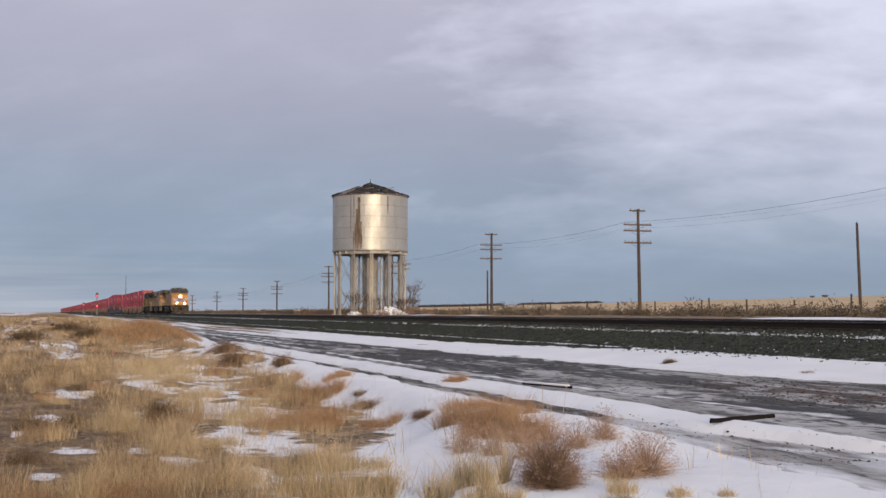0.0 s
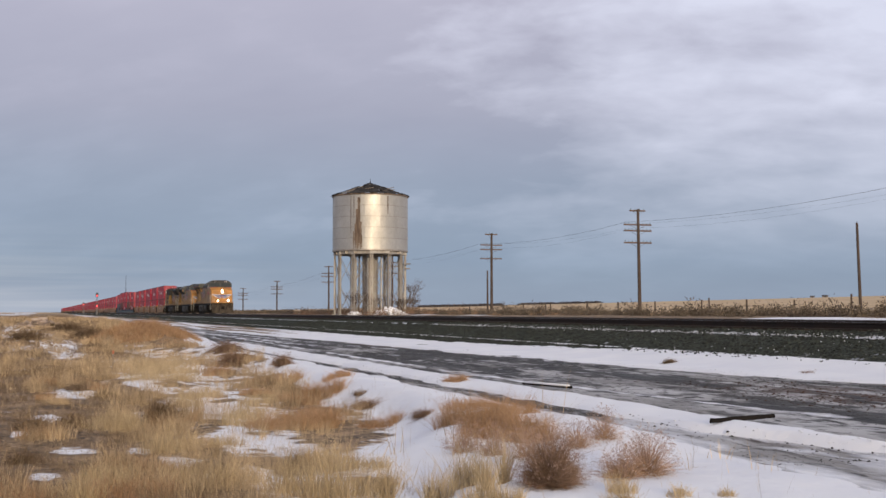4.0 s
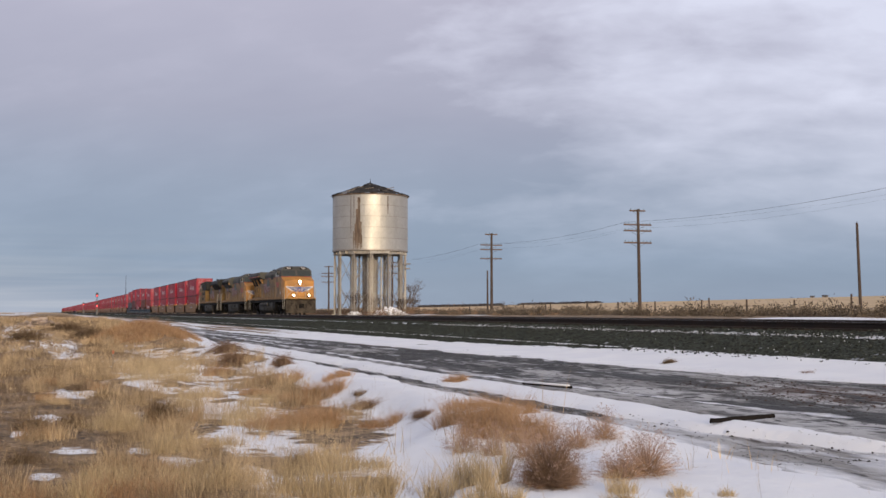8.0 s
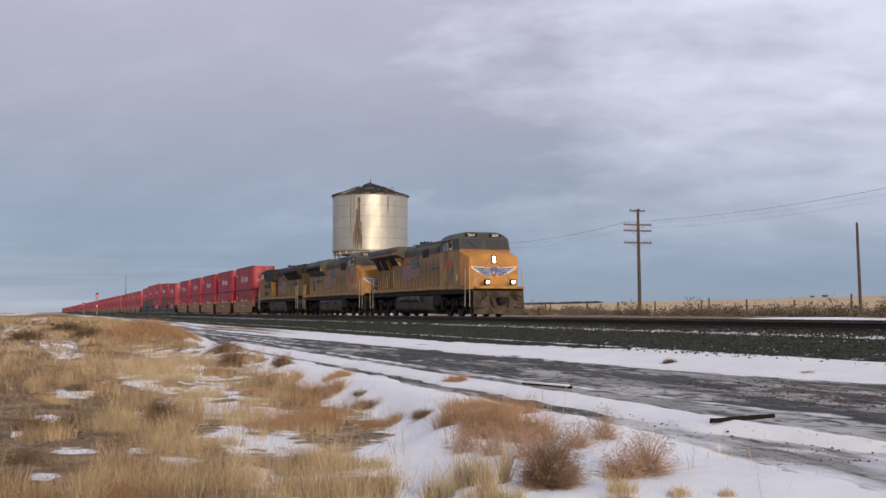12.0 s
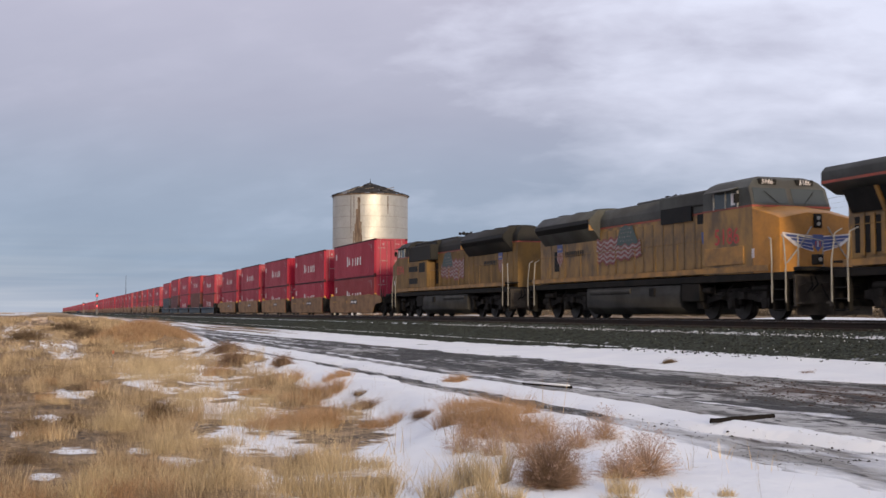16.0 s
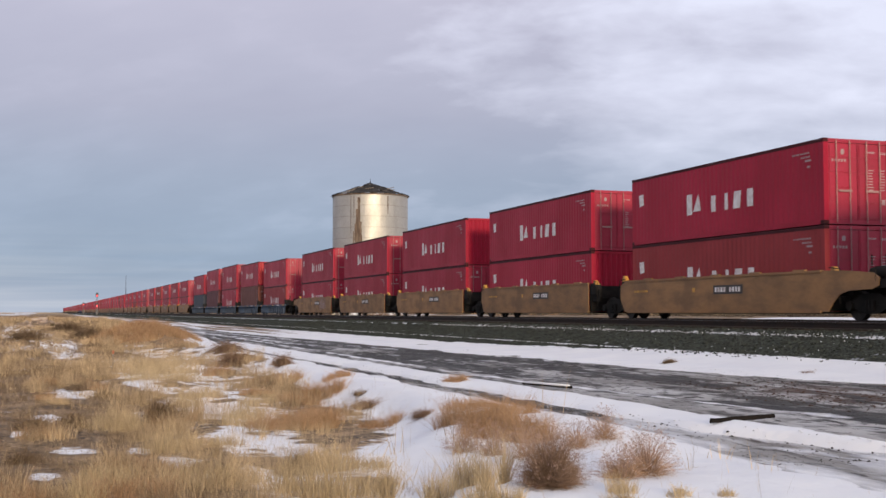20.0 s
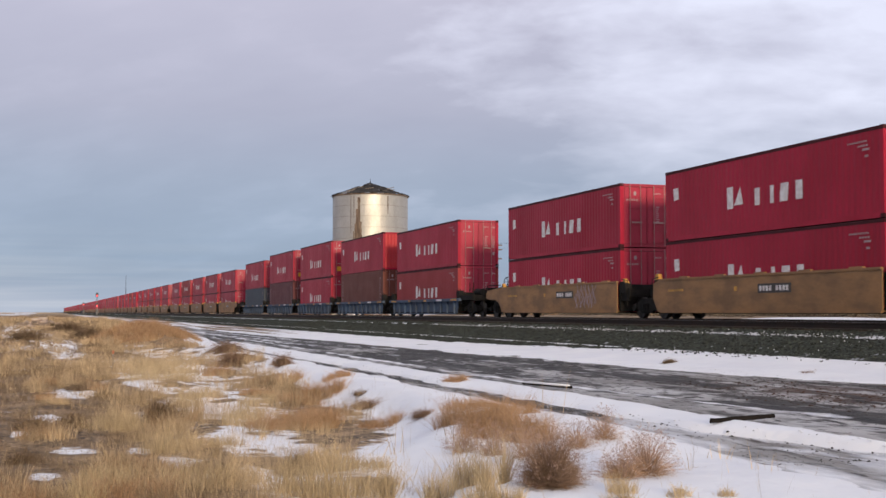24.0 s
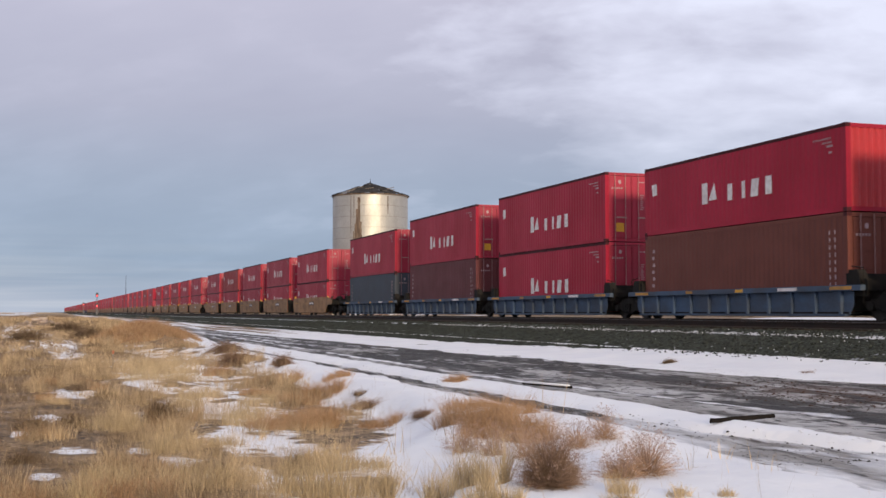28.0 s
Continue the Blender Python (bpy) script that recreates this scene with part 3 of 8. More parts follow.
def snow_cover(x, y):
    s = 0.20 + 0.16 * rough(x / 1.7, y / 0.6, 11) + 0.10 * rough(x / 0.6, y / 0.4, 12) + 0.10 * rough(x / 5, y / 2, 16)
    ragged = 0.68 + 0.50 * rough(x / 0.50, y / 0.22, 27) + 0.40 * rough(x / 0.20, y / 0.11, 28)
    for cx, cy, rx, ry in SNOW_PATCHES:
        s = s + ragged * bump_at(x, y, cx, cy, rx, ry)
    for cx, cy, rx, ry in THIN_SNOW:
        s = s + (0.40 + 0.60 * rough(x / 0.5, y / 0.22, 32)) * bump_at(x, y, cx, cy, rx, ry)
    s = s + 0.95 * smooth(-0.35, 0.35, y - verge(x) + 0.3 * rough(x / 1.0, y / 0.5, 13)) * smooth(-64, -44, x + 3 * rough(x / 4, y, 14))
    s = s - 1.3 * mound(x, y)
    # soiled snow along the second lane
    s = s - 0.55 * np.exp(-((y - lane_middle(x)) / (lane_half(x) + 0.12)) ** 2) * (0.6 + 0.6 * rough(x / 0.45, y / 0.15, 45)) * (x > -60)
    s = np.where(y > road_far(x) - 0.3, 1.0 - 0.2 * np.abs(rough(x / 1.0, y / 0.5, 15)) - smooth(-42, -80, x) * (0.42 + 0.35 * rough(x / 9.0, y / 0.45, 34)), s)
    far = 0.15 + 0.55 * (rough(x / 30, y / 9, 18) > 0.35) * smooth(0.1, 0.5, rough(x / 7, y / 3, 19))
    s = np.where(y > 26, far * (y < 70), s)
    s = np.where((y > 28.5) & (y < 32.5) & (x > -50), 0.9 * smooth(-50, -45, x), s)
    s = np.where((y < -2) & (x < -75), 0.44 + 0.4 * rough(x / 40, y / 8, 17), s)
    return np.clip(s, 0, 1)


def stubble_cover(x, y):
    return np.maximum(smooth(62, 75, y), smooth(150, 320, np.hypot(x, y)) * (y < 10) * 0.8)


def axis_steps(dense_a, dense_b, step, low, high, grow=1.16):
    mid = list(np.arange(dense_a, dense_b + 1e-6, step))
    out, s, v = [], step, dense_b
    while v < high:
        s *= grow
        v += s
        out.append(min(v, high))
    left, s, v = [], step, dense_a
    while v > low:
        s *= grow
        v -= s
        left.append(max(v, low))
    return np.array(left[::-1] + mid + out)


ground = tagged(new("ground", grid_mesh(axis_steps(-62, -5, 0.15, -4300, 1500, 1.10), axis_steps(-4, 15.6, 0.10, -2600, 3600, 1.10), land, [("snow", snow_cover), ("stubble", stubble_cover)])),
                "snow-patched dry grassland and stubble fields", "ground", kind="structure")
ground.data.materials.append(M["ground"])


def road_height(x, y):
    z = ROAD_Z + 0.012 * rough(x / 1.4, y / 0.35, 21) + 0.012 * rough(x / 0.4, y / 0.22, 22) + 0.006 * rough(x / 0.15, y / 0.12, 36)
    for c in (8.7, 10.4, 11.6):
        z = z - 0.02 * bump_at(0 * x, y, 0, c + 0.15 * rough(x / 9, 0 * x, 23), 1, 0.28)
    return z


def road_ice(x, y):
    """White snow left in lines between the wheel tracks."""
    line = along(x, (-60, 8.6), (-40, 8.1), (-25, 7.8), (-19, 7.8), (-15.5, 8.22), (-12, 8.80), (-8, 9.4)) + 0.05 * rough(x / 0.9, 0 * x, 37)
    s = 0.75 * np.exp(-((y - line) / 0.13) ** 2) * smooth(-10.5, -13.5, x)
    v = (y - road_near(x)) / (road_far(x) - road_near(x))
    far = smooth(-27, -50, x)
    s = s + far * (0.62 * bump_at(0 * x, v, 0, 0.52 + 0.05 * rough(x / 9, 0 * x, 38), 1, 0.07) + 0.5 * bump_at(0 * x, v, 0, 0.80 + 0.06 * rough(x / 12, 0 * x, 39), 1, 0.08) + 0.35 * bump_at(0 * x, v, 0, 0.12, 1, 0.05))
    edge = np.minimum(np.minimum(np.abs(y - road_near(x)), np.abs(y - road_far(x))), np.abs(np.abs(y - lane_middle(x)) - lane_half(x)))
    s = s + 0.30 * np.exp(-(edge / 0.09) ** 2)
    lane = (y < 6.95) & (x > -60)
    s = np.where(lane, s + 0.42 * smooth(-14, -11, x) + 0.22 * rough(x / 1.6, y / 0.22, 26), s)
    return s + 0.16 * rough(x / 4.0, y / 0.22, 26)


def road_film(x, y):
    """Pale frozen film on the mud: most on the second lane and on the near side of the road, least along the far ruts."""
    v = np.clip((y - road_near(x)) / (road_far(x) - road_near(x)), 0, 1)
    ruts = 0.46 * bump_at(0 * x, v, 0, 0.93 + 0.03 * rough(x / 4, 0 * x, 41), 1, 0.09) + 0.34 * bump_at(0 * x, v, 0, 0.66 + 0.08 * rough(x / 5, 0 * x, 42), 1, 0.10) + 0.30 * bump_at(0 * x, v, 0, 0.33 + 0.06 * rough(x / 6, 0 * x, 43), 1, 0.08)
    main = 0.58 + 0.10 * smooth(-22, -12, x) - ruts * (1 - 0.55 * smooth(-22, -13, x)) - 0.26 * smooth(-16, -26, x)
    lane = 0.86 - 0.45 * bump_at(0 * x, y - lane_middle(x) - 0.72 * lane_half(x), 0, 0, 1, 0.16) * smooth(-7.5, -9.5, x) - 0.62 * smooth(-13, -18, x)
    return np.clip(np.where(y < road_near(x) - 0.15, lane, main), 0, 1)


def road_earth(x, y):
    """Brown earth churned up on the far side of the road."""
    return np.clip(1.2 * bump_at(x, y, -14.0, 11.2, 3.0, 1.0) + 0.9 * bump_at(x, y, -41.0, 11.2, 4.0, 0.35) + 0.4 * bump_at(x, y, -10.0, 6.35, 2.0, 0.2), 0, 1)


road = tagged(new("road", grid_mesh(axis_steps(-62, -5, 0.2, -900, 300, 1.12), np.arange(5.0, 13.75, 0.085), road_height, [("ice", road_ice), ("film", road_film), ("earth", road_earth)])),
              "frozen muddy dirt road with icy wheel tracks", "road", kind="structure")
road.data.materials.append(M["road"])

# ballast bed under both tracks
BED = [(14.6, -0.95), (15.05, -0.80), (15.4, -0.70), (16.2, -0.50), (16.95, -0.335), (17.15, -0.30), (17.35, -0.215), (18.0, -0.185), (20.0, -0.185), (21.0, -0.20), (22.0, -0.185), (24.4, -0.185), (25.1, -0.21), (26.2, -0.45), (27.6, -0.75)]


def bed_height(x, y):
    py, pz = [p[0] for p in BED], [p[1] for p in BED]
    return np.interp(y, py, pz) + 0.018 * rough(x / 0.25, y / 0.2, 31) * (x > -70) * (x < 5)


def bed_snow(x, y):
    s = 0.20 + 0.43 * bump_at(0 * x, y, 0, 17.08, 1, 0.13) + 0.12 * bump_at(0 * x, y, 0, 15.5, 1, 0.3) + 0.06 * smooth(-45, -15, x) * (y < 17.2)
    return np.where(y > 17.45, 0.02, s)


ballast = tagged(new("ballast_bed", grid_mesh(axis_steps(-62, 2, 0.2, -4000, 900, 1.14), np.concatenate([np.arange(14.6, 17.5, 0.09), np.arange(17.5, 27.7, 0.35)]), bed_height, [("snow", bed_snow)])),
                 "dark stone ballast bed streaked with snow", "ballast", kind="structure")
ballast.data.materials.append(M["ballast"])


def rail_outline(c):
    half = [(0.070, -0.172), (0.070, -0.160), (0.012, -0.140), (0.010, -0.045), (0.036, -0.032), (0.037, -0.006), (0.030, 0.0)]
    return [(c + a, b) for a, b in half] + [(c - a, b) for a, b in half[::-1]]


def build_track(yc, worn):
    t = thing("railway_track", "pair of worn steel rails on dark sleepers" if worn else "pair of dull steel rails on dark sleepers", "railway track", "parallel tracks", kind="structure")
    for s in (-0.7525, 0.7525):
        r = part("rail", extrude(B(), rail_outline(yc + s), -4000, 900, "x"), "railside", t)
        part("rail_head", box(B(), -4000, 900, yc + s - 0.03, yc + s + 0.03, 0.0005, 0.003), "railhead", r, "bright running surface")
    tie = finish(box(B(), -0.115, 0.115, -1.3, 1.3, -0.36, -0.172), 0.012)
    for i in range(110):
        part("sleeper", tie, "tie", t, at=pose(-3 - 0.52 * i + random.uniform(-0.02, 0.02), yc + random.uniform(-0.03, 0.03), random.uniform(-0.008, 0.004), rz=random.uniform(-1, 1)))
    rest = B()
    for i in range(420):
        x = -3 - 0.52 * (110 + i)
        box(rest, x - 0.115, x + 0.115, yc - 1.3, yc + 1.3, -0.36, -0.172)
    tagged(part("sleepers_far_off", rest, "tie", t), kind="stuff")


build_track(TRACK_Y, True)
build_track(SIDING_Y, False)


def scatter_lumps(name, material, n, place, size, flat, seed, label, category):
    """Many small uneven lumps in one mesh."""
    rg = np.random.RandomState(seed)
    base = np.array([(1, 0, 0), (0, 1, 0), (-1, 0, 0), (0, -1, 0), (0, 0, 1), (0.35, 0.35, -0.7)])
    tri = np.array([(0, 1, 4, 4), (1, 2, 4, 4), (2, 3, 4, 4), (3, 0, 4, 4), (1, 0, 5, 5), (2, 1, 5, 5), (3, 2, 5, 5), (0, 3, 5, 5)])
    P, S = place(rg, n)
    V = base[None] * rg.uniform(0.6, 1.25, (n, 6, 1)) * (size * S * rg.uniform(0.5, 1.5, n))[:, None, None]
    a = rg.uniform(0, 6.28, n)
    c, s = np.cos(a)[:, None], np.sin(a)[:, None]
    V = np.stack([V[..., 0] * c - V[..., 1] * s, V[..., 0] * s + V[..., 1] * c, V[..., 2] * flat], -1) + P[:, None]
    faces = [tuple(dict.fromkeys(q)) for q in tri.tolist()]
    me = bpy.data.meshes.new("mesh")
    me.from_pydata(V.reshape(-1, 3).tolist(), [], [tuple(i + 6 * k for i in f) for k in range(n) for f in faces])
    me.materials.append(M[material])
    return tagged(new(name, me), label, category, kind="stuff")


def on_slope(rg, n):
    x = -6 - 74 * rg.uniform(0, 1, n) ** 1.5
    y = rg.uniform(14.75, 17.5, n)
    ok = (bed_height(x, y) > land(x, y) - 0.03) | (rg.uniform(0, 1, n) < 0.10)
    return np.stack([x, y, np.maximum(bed_height(x, y), land(x, y)) + 0.005], -1), np.where(ok, 1.0, 0.05)


def on_snow_edge(rg, n):
    x = -6 - 46 * rg.uniform(0, 1, n) ** 1.5
    y = np.where(rg.uniform(0, 1, n) < 0.82 + 0.18 * smooth(-22, -34, x), rg.normal(17.06, 0.09, n), 15.2 + 2.0 * rg.uniform(0, 1, n) ** 1.4)
    y = np.clip(y, 15.2, 17.45)
    return np.stack([x, y, bed_height(x, y) + 0.008], -1), np.ones(n)


def on_track(rg, n):
    x = -6 - 46 * rg.uniform(0, 1, n) ** 1.5
    y = rg.uniform(17.4, 20.6, n)
    return np.stack([x, y, bed_height(x, y) + 0.005], -1), np.ones(n)


def on_road(rg, n):
    x = -8 - 36 * rg.uniform(0, 1, n) ** 1.6
    y = np.where(rg.uniform(0, 1, n) < 0.85, rg.uniform(8.4, 13.0, n), rg.uniform(5.4, 6.4, n))
    keep = rough(x / 3.5, y / 0.5, 44)
    return np.stack([x, y, road_height(x, y)], -1), 0.5 + 0.9 * np.clip(keep, 0, 1)


def on_snowbank(rg, n):
    x = -7.5 - 34 * rg.uniform(0, 1, n) ** 1.5
    pick = rg.uniform(0, 1, n)
    y = np.where(pick < 0.30, road_near(x) + rg.normal(0.0, 0.08, n), np.where(pick < 0.6, lane_middle(x) + lane_half(x) + rg.normal(0.0, 0.10, n), road_far(x) + rg.normal(0.05, 0.12, n)))
    return np.stack([x, y, np.maximum(land(x, y), road_height(x, y)) + 0.002], -1), np.ones(n)


def on_rut(rg, n):
    x = np.where(rg.uniform(0, 1, n) < 0.6, rg.uniform(-27, -16.8, n), rg.uniform(-13, -7, n))
    y = lane_middle(x) + np.where(x > -14, lane_half(x) + rg.normal(0, 0.06, n), rg.normal(0, 0.08, n))
    return np.stack([x, y, np.maximum(land(x, y), road_height(x, y)) + 0.004], -1), rg.uniform(0.4, 1.3, n)


scatter_lumps("rut_clods", "mud", 170, on_rut, 0.013, 0.6, 47, "dark clods thrown up along a wheel rut in the snow", "mud clods")
scatter_lumps("snow_clods", "oldsnow", 1600, on_snowbank, 0.011, 0.6, 46, "crumbled snow along the edges of the wheel tracks", "snow")
def on_earth(rg, n):
    x, y = rg.normal(-13.8, 2.6, n), rg.normal(10.9, 0.75, n)
    y = np.clip(y, 9.0, 12.9)
    return np.stack([x, y, road_height(x, y)], -1), 0.4 + rg.uniform(0, 1, n) ** 3


scatter_lumps("earth_clods", "earth", 1800, on_earth, 0.022, 0.5, 48, "brown clods of earth churned up on the road", "earth clods")
scatter_lumps("mud_clods", "mud", 7000, on_road, 0.015, 0.5, 45, "frozen clods of dark mud on the road", "mud clods")
scatter_lumps("ballast_stones", "stone", 15000, on_slope, 0.031, 0.8, 41, "loose dark ballast stones on the embankment slope", "stones")
scatter_lumps("track_stones", "stone", 4000, on_track, 0.038, 0.8, 42, "loose dark ballast stones between the rails", "stones")
scatter_lumps("snow_crumbs", "oldsnow", 1600, on_snow_edge, 0.020, 0.6, 43, "crumbs of old snow caught between ballast stones", "snow")


# ------------------------------------------------------------------ grass and brush
def blades(P, D, length, width, droop, rg):
    """Thin tapering blades or twigs, two faces each, bent over by droop."""
    n = len(P)
    D = D / np.linalg.norm(D, axis=1, keepdims=True)
    side = np.cross(D, rg.normal(size=(n, 3)))
    side /= np.linalg.norm(side, axis=1, keepdims=True) + 1e-9
    lean = rg.normal(size=(n, 3))
    lean[:, 2] = -np.abs(lean[:, 2]) * 0.6
    L = length[:, None]
    mid = P + D * L * 0.55 + lean * L * droop * 0.18
    tip = P + D * L + lean * L * droop * 0.6
    w = width[:, None]
    V = np.stack([P - side * w, P + side * w, mid - side * w * 0.7, mid + side * w * 0.7, tip - side * w * 0.18, tip + side * w * 0.18], 1).reshape(-1, 3)
    k = np.arange(n)[:, None] * 6
    Q = np.concatenate([k + np.array([[0, 1, 3, 2]]), k + np.array([[2, 3, 5, 4]])], 0)
    return V, Q


def upward(rg, n, spread):
    d = rg.normal(size=(n, 3)) * spread
    d[:, 2] = 1.0
    return d


def near_scale(x):
    """Blades further off are drawn a little wider and sparser."""
    return np.clip(np.abs(x) / 14.0, 0.75, 5.0)


def grass_field(name, material, n, region, height, spread, droop, seed, label, keep):
    rg = np.random.RandomState(seed)
    per = 12
    k = n // per
    x0, x1, y0, y1 = region
    cx = -(x0 * (x1 / x0) ** rg.uniform(0, 1, k))
    lowest = np.maximum(y0, 0.065 * cx - 0.35)
    cy = lowest + (y1 - lowest) * rg.uniform(0, 1, k)
    ok = rg.uniform(0, 1, k) < keep(cx, cy)
    cx, cy = cx[ok], cy[ok]
    vigour = (0.35 + 0.9 * rg.uniform(0, 1, len(cx)) ** 1.5) * (0.50 + 0.90 * clumps(cx, cy))
    rad = 0.045 * np.sqrt(near_scale(cx)) * rg.uniform(0.5, 1.6, len(cx))
    ox, oy = rg.normal(size=(len(cx), per)), rg.normal(size=(len(cx), per))
    x, y = (cx[:, None] + ox * rad[:, None]).ravel(), (cy[:, None] + oy * rad[:, None]).ravel()
    P = np.stack([x, y, land(x, y) - 0.02], -1)
    m = len(x)
    tall = height * np.repeat(vigour, per) * rg.uniform(0.4, 1.2, m)
    D = upward(rg, m, spread) + np.stack([ox.ravel(), oy.ravel(), 0 * x], -1) * spread * 0.8
    V, Q = blades(P, D, tall, 0.0016 * near_scale(x) * rg.uniform(0.6, 1.4, m), droop, rg)
    me = quads_mesh(V, Q)
    me.materials.append(M[material])
    return tagged(new(name, me), label, "grass", kind="stuff")


def open_snow(x, y):
    """Snow here or just behind, seen from the road side: the grass stands thin in front of it."""
    return np.maximum(snow_cover(x, y), np.maximum(snow_cover(x - 0.45, y), 0.92 * snow_cover(x - 0.9, y)))


def clumps(x, y):
    return smooth(-0.45, 0.55, 0.7 * rough(x / 0.62, y / 0.42, 51) + 0.5 * rough(x / 1.9, y / 1.1, 54))


def bank_keep(x, y):
    s = open_snow(x, y)
    return np.clip(1.32 - 1.45 * s, 0.27, 1) * (y < verge(x)) * (0.08 + 0.92 * clumps(x, y) ** 1.6) * (1 - 0.80 * smooth(1.2, 0.2, y) * smooth(-34, -20, x)) * (1 - np.minimum(1, 1.3 * mound(x, y)))


def rust_keep(x, y):
    g = mound(x, y) * 2.2 + 0.16 * smooth(0.0, 0.5, rough(x / 1.4, y / 0.7, 52)) * (y > 0.8)
    return np.clip(g, 0, 1) * (open_snow(x, y) < 0.55) * ((y < verge(x) + 0.2) | (x < -44))


def brown_keep(x, y):
    return np.clip(0.9 * smooth(-0.1, 0.5, rough(x / 2.6, y / 0.9, 53)) + 0.95 * smooth(1.9, 0.2, y) + 0.9 * bump_at(x, y, -12.0, -0.1, 4.5, 1.1), 0.05, 1) * np.where(open_snow(x, y) < 0.50, 1.0, 0.22) * (y < verge(x) - 0.1)


grass_field("pale_grass", "straw", 480000, (6.4, 95, -6, 5.0), 0.25, 0.14, 0.20, 61, "dense pale dry grass on the roadside bank", bank_keep)
grass_field("orange_grass", "rustgrass", 100000, (7.6, 90, -3.0, 6.4), 0.27, 0.16, 0.25, 62, "orange-brown dry grass on a low mound", rust_keep)
grass_field("brown_weeds", "sage", 270000, (6.8, 120, -8.0, 4.8), 0.18, 0.34, 0.5, 63, "low grey-brown weeds among the grass", brown_keep)


def frosted_keep(x, y):
    """Thin stems that stand up through the patches of snow on the bank."""
    return 0.55 * (open_snow(x, y) > 0.45) * (y < verge(x) - 0.05) * (0.25 + 0.75 * smooth(-0.3, 0.4, rough(x / 0.4, y / 0.25, 55))) * (1 - np.minimum(1, 1.3 * mound(x, y)))


grass_field("thin_grass", "straw", 70000, (7.0, 60, -3.0, 5.0), 0.17, 0.22, 0.35, 64, "thin pale dry stems standing through old snow", frosted_keep)


def clump(rg, cx, cy, rad, tall, n, spread, droop, wide):
    subs = max(4, int(26 * rad))
    sa, sr = rg.uniform(0, 6.28, subs), 0.85 * rad * np.sqrt(rg.uniform(0, 1, subs))
    grown = rg.uniform(0.45, 1.1, subs)
    k = rg.randint(0, subs, n)
    a, r = rg.uniform(0, 6.28, n), np.abs(rg.normal(0, 0.35, n))
    own = 0.24 * np.sqrt(rad)
    x, y = cx + sr[k] * np.cos(sa[k]) + r * own * np.cos(a), cy + sr[k] * np.sin(sa[k]) + r * own * np.sin(a)
    P = np.stack([x, y, land(x, y) - 0.02], -1)
    D = np.stack([np.cos(a) * spread * r + rg.normal(0, 0.15, n), np.sin(a) * spread * r + rg.normal(0, 0.15, n), np.ones(n)], -1)
    # a thin even growth joins the separate stems
    low = rg.uniform(0, 1, n) < 0.62
    b, q = rg.uniform(0, 6.28, n), rad * np.sqrt(rg.uniform(0, 1, n))
    P[low, 0], P[low, 1] = (cx + q * np.cos(b))[low], (cy + q * np.sin(b))[low]
    P[:, 2] = land(P[:, 0], P[:, 1]) - 0.02
    return blades(P, D, tall * np.where(low, 0.6, grown[k]) * rg.uniform(0.5, 1.1, n), wide * rg.uniform(0.6, 1.4, n), droop, rg)


def dome(rg, cx, cy, rad, tall, n, wide):
    """A low rounded bush: short twigs filling a dome."""
    u = rg.normal(size=(n, 3))
    u[:, 2] = np.abs(u[:, 2])
    u /= np.linalg.norm(u, axis=1, keepdims=True)
    r = rg.uniform(0.25, 0.94, (n, 1)) * (0.8 + 0.25 * rough(u[:, :1] * 2.3 + cx, u[:, 1:2] * 2.3 + cy, 3))
    P = u * r * np.array([rad, rad, tall]) + np.array([cx, cy, float(land(cx, cy)) - 0.05])
    return blades(P, u + rg.normal(0, 0.6, (n, 3)) + np.array([0, 0, 0.5]), tall * rg.uniform(0.06, 0.15, n), wide * 2.6 * rg.uniform(0.6, 1.6, n), 0.5, rg)


def tuft(name, material, cx, cy, rad, tall, n, seed, label, spread=0.5, droop=0.3, wide=0.0019, category="grass tuft", group="grass tufts"):
    rg = np.random.RandomState(seed)
    V, Q = clump(rg, cx, cy, rad, tall, n, spread, droop, wide)
    me = quads_mesh(V, Q)
    me.materials.append(M[material])
    return tagged(new(name, me), label, category, group)


RUST_TUFTS = [  # x, y, radius, height
    (-25.4, 3.51, 0.33, 0.33), (-22.1, 4.32, 0.28, 0.36), (-18.8, 4.27, 0.34, 0.46), (-20.1, 4.80, 0.25, 0.22), (-13.9, 2.94, 0.38, 0.45), (-14.3, 3.2, 0.25, 0.42), (-17.5, 3.60, 0.32, 0.30), (-13.5, 3.75, 0.26, 0.24),
    (-18.6, 6.44, 0.20, 0.22), (-11.4, 3.97, 0.25, 0.40), (-10.6, 3.99, 0.26, 0.43), (-10.1, 4.10, 0.23, 0.46), (-12.5, 4.55, 0.36, 0.26), (-11.6, 4.64, 0.30, 0.28), (-10.4, 3.9, 0.24, 0.52), (-9.9, 4.2, 0.20, 0.56), (-11.0, 4.2, 0.26, 0.48), (-13.6, 2.41, 0.22, 0.26), (-19.0, 3.24, 0.30, 0.22)]
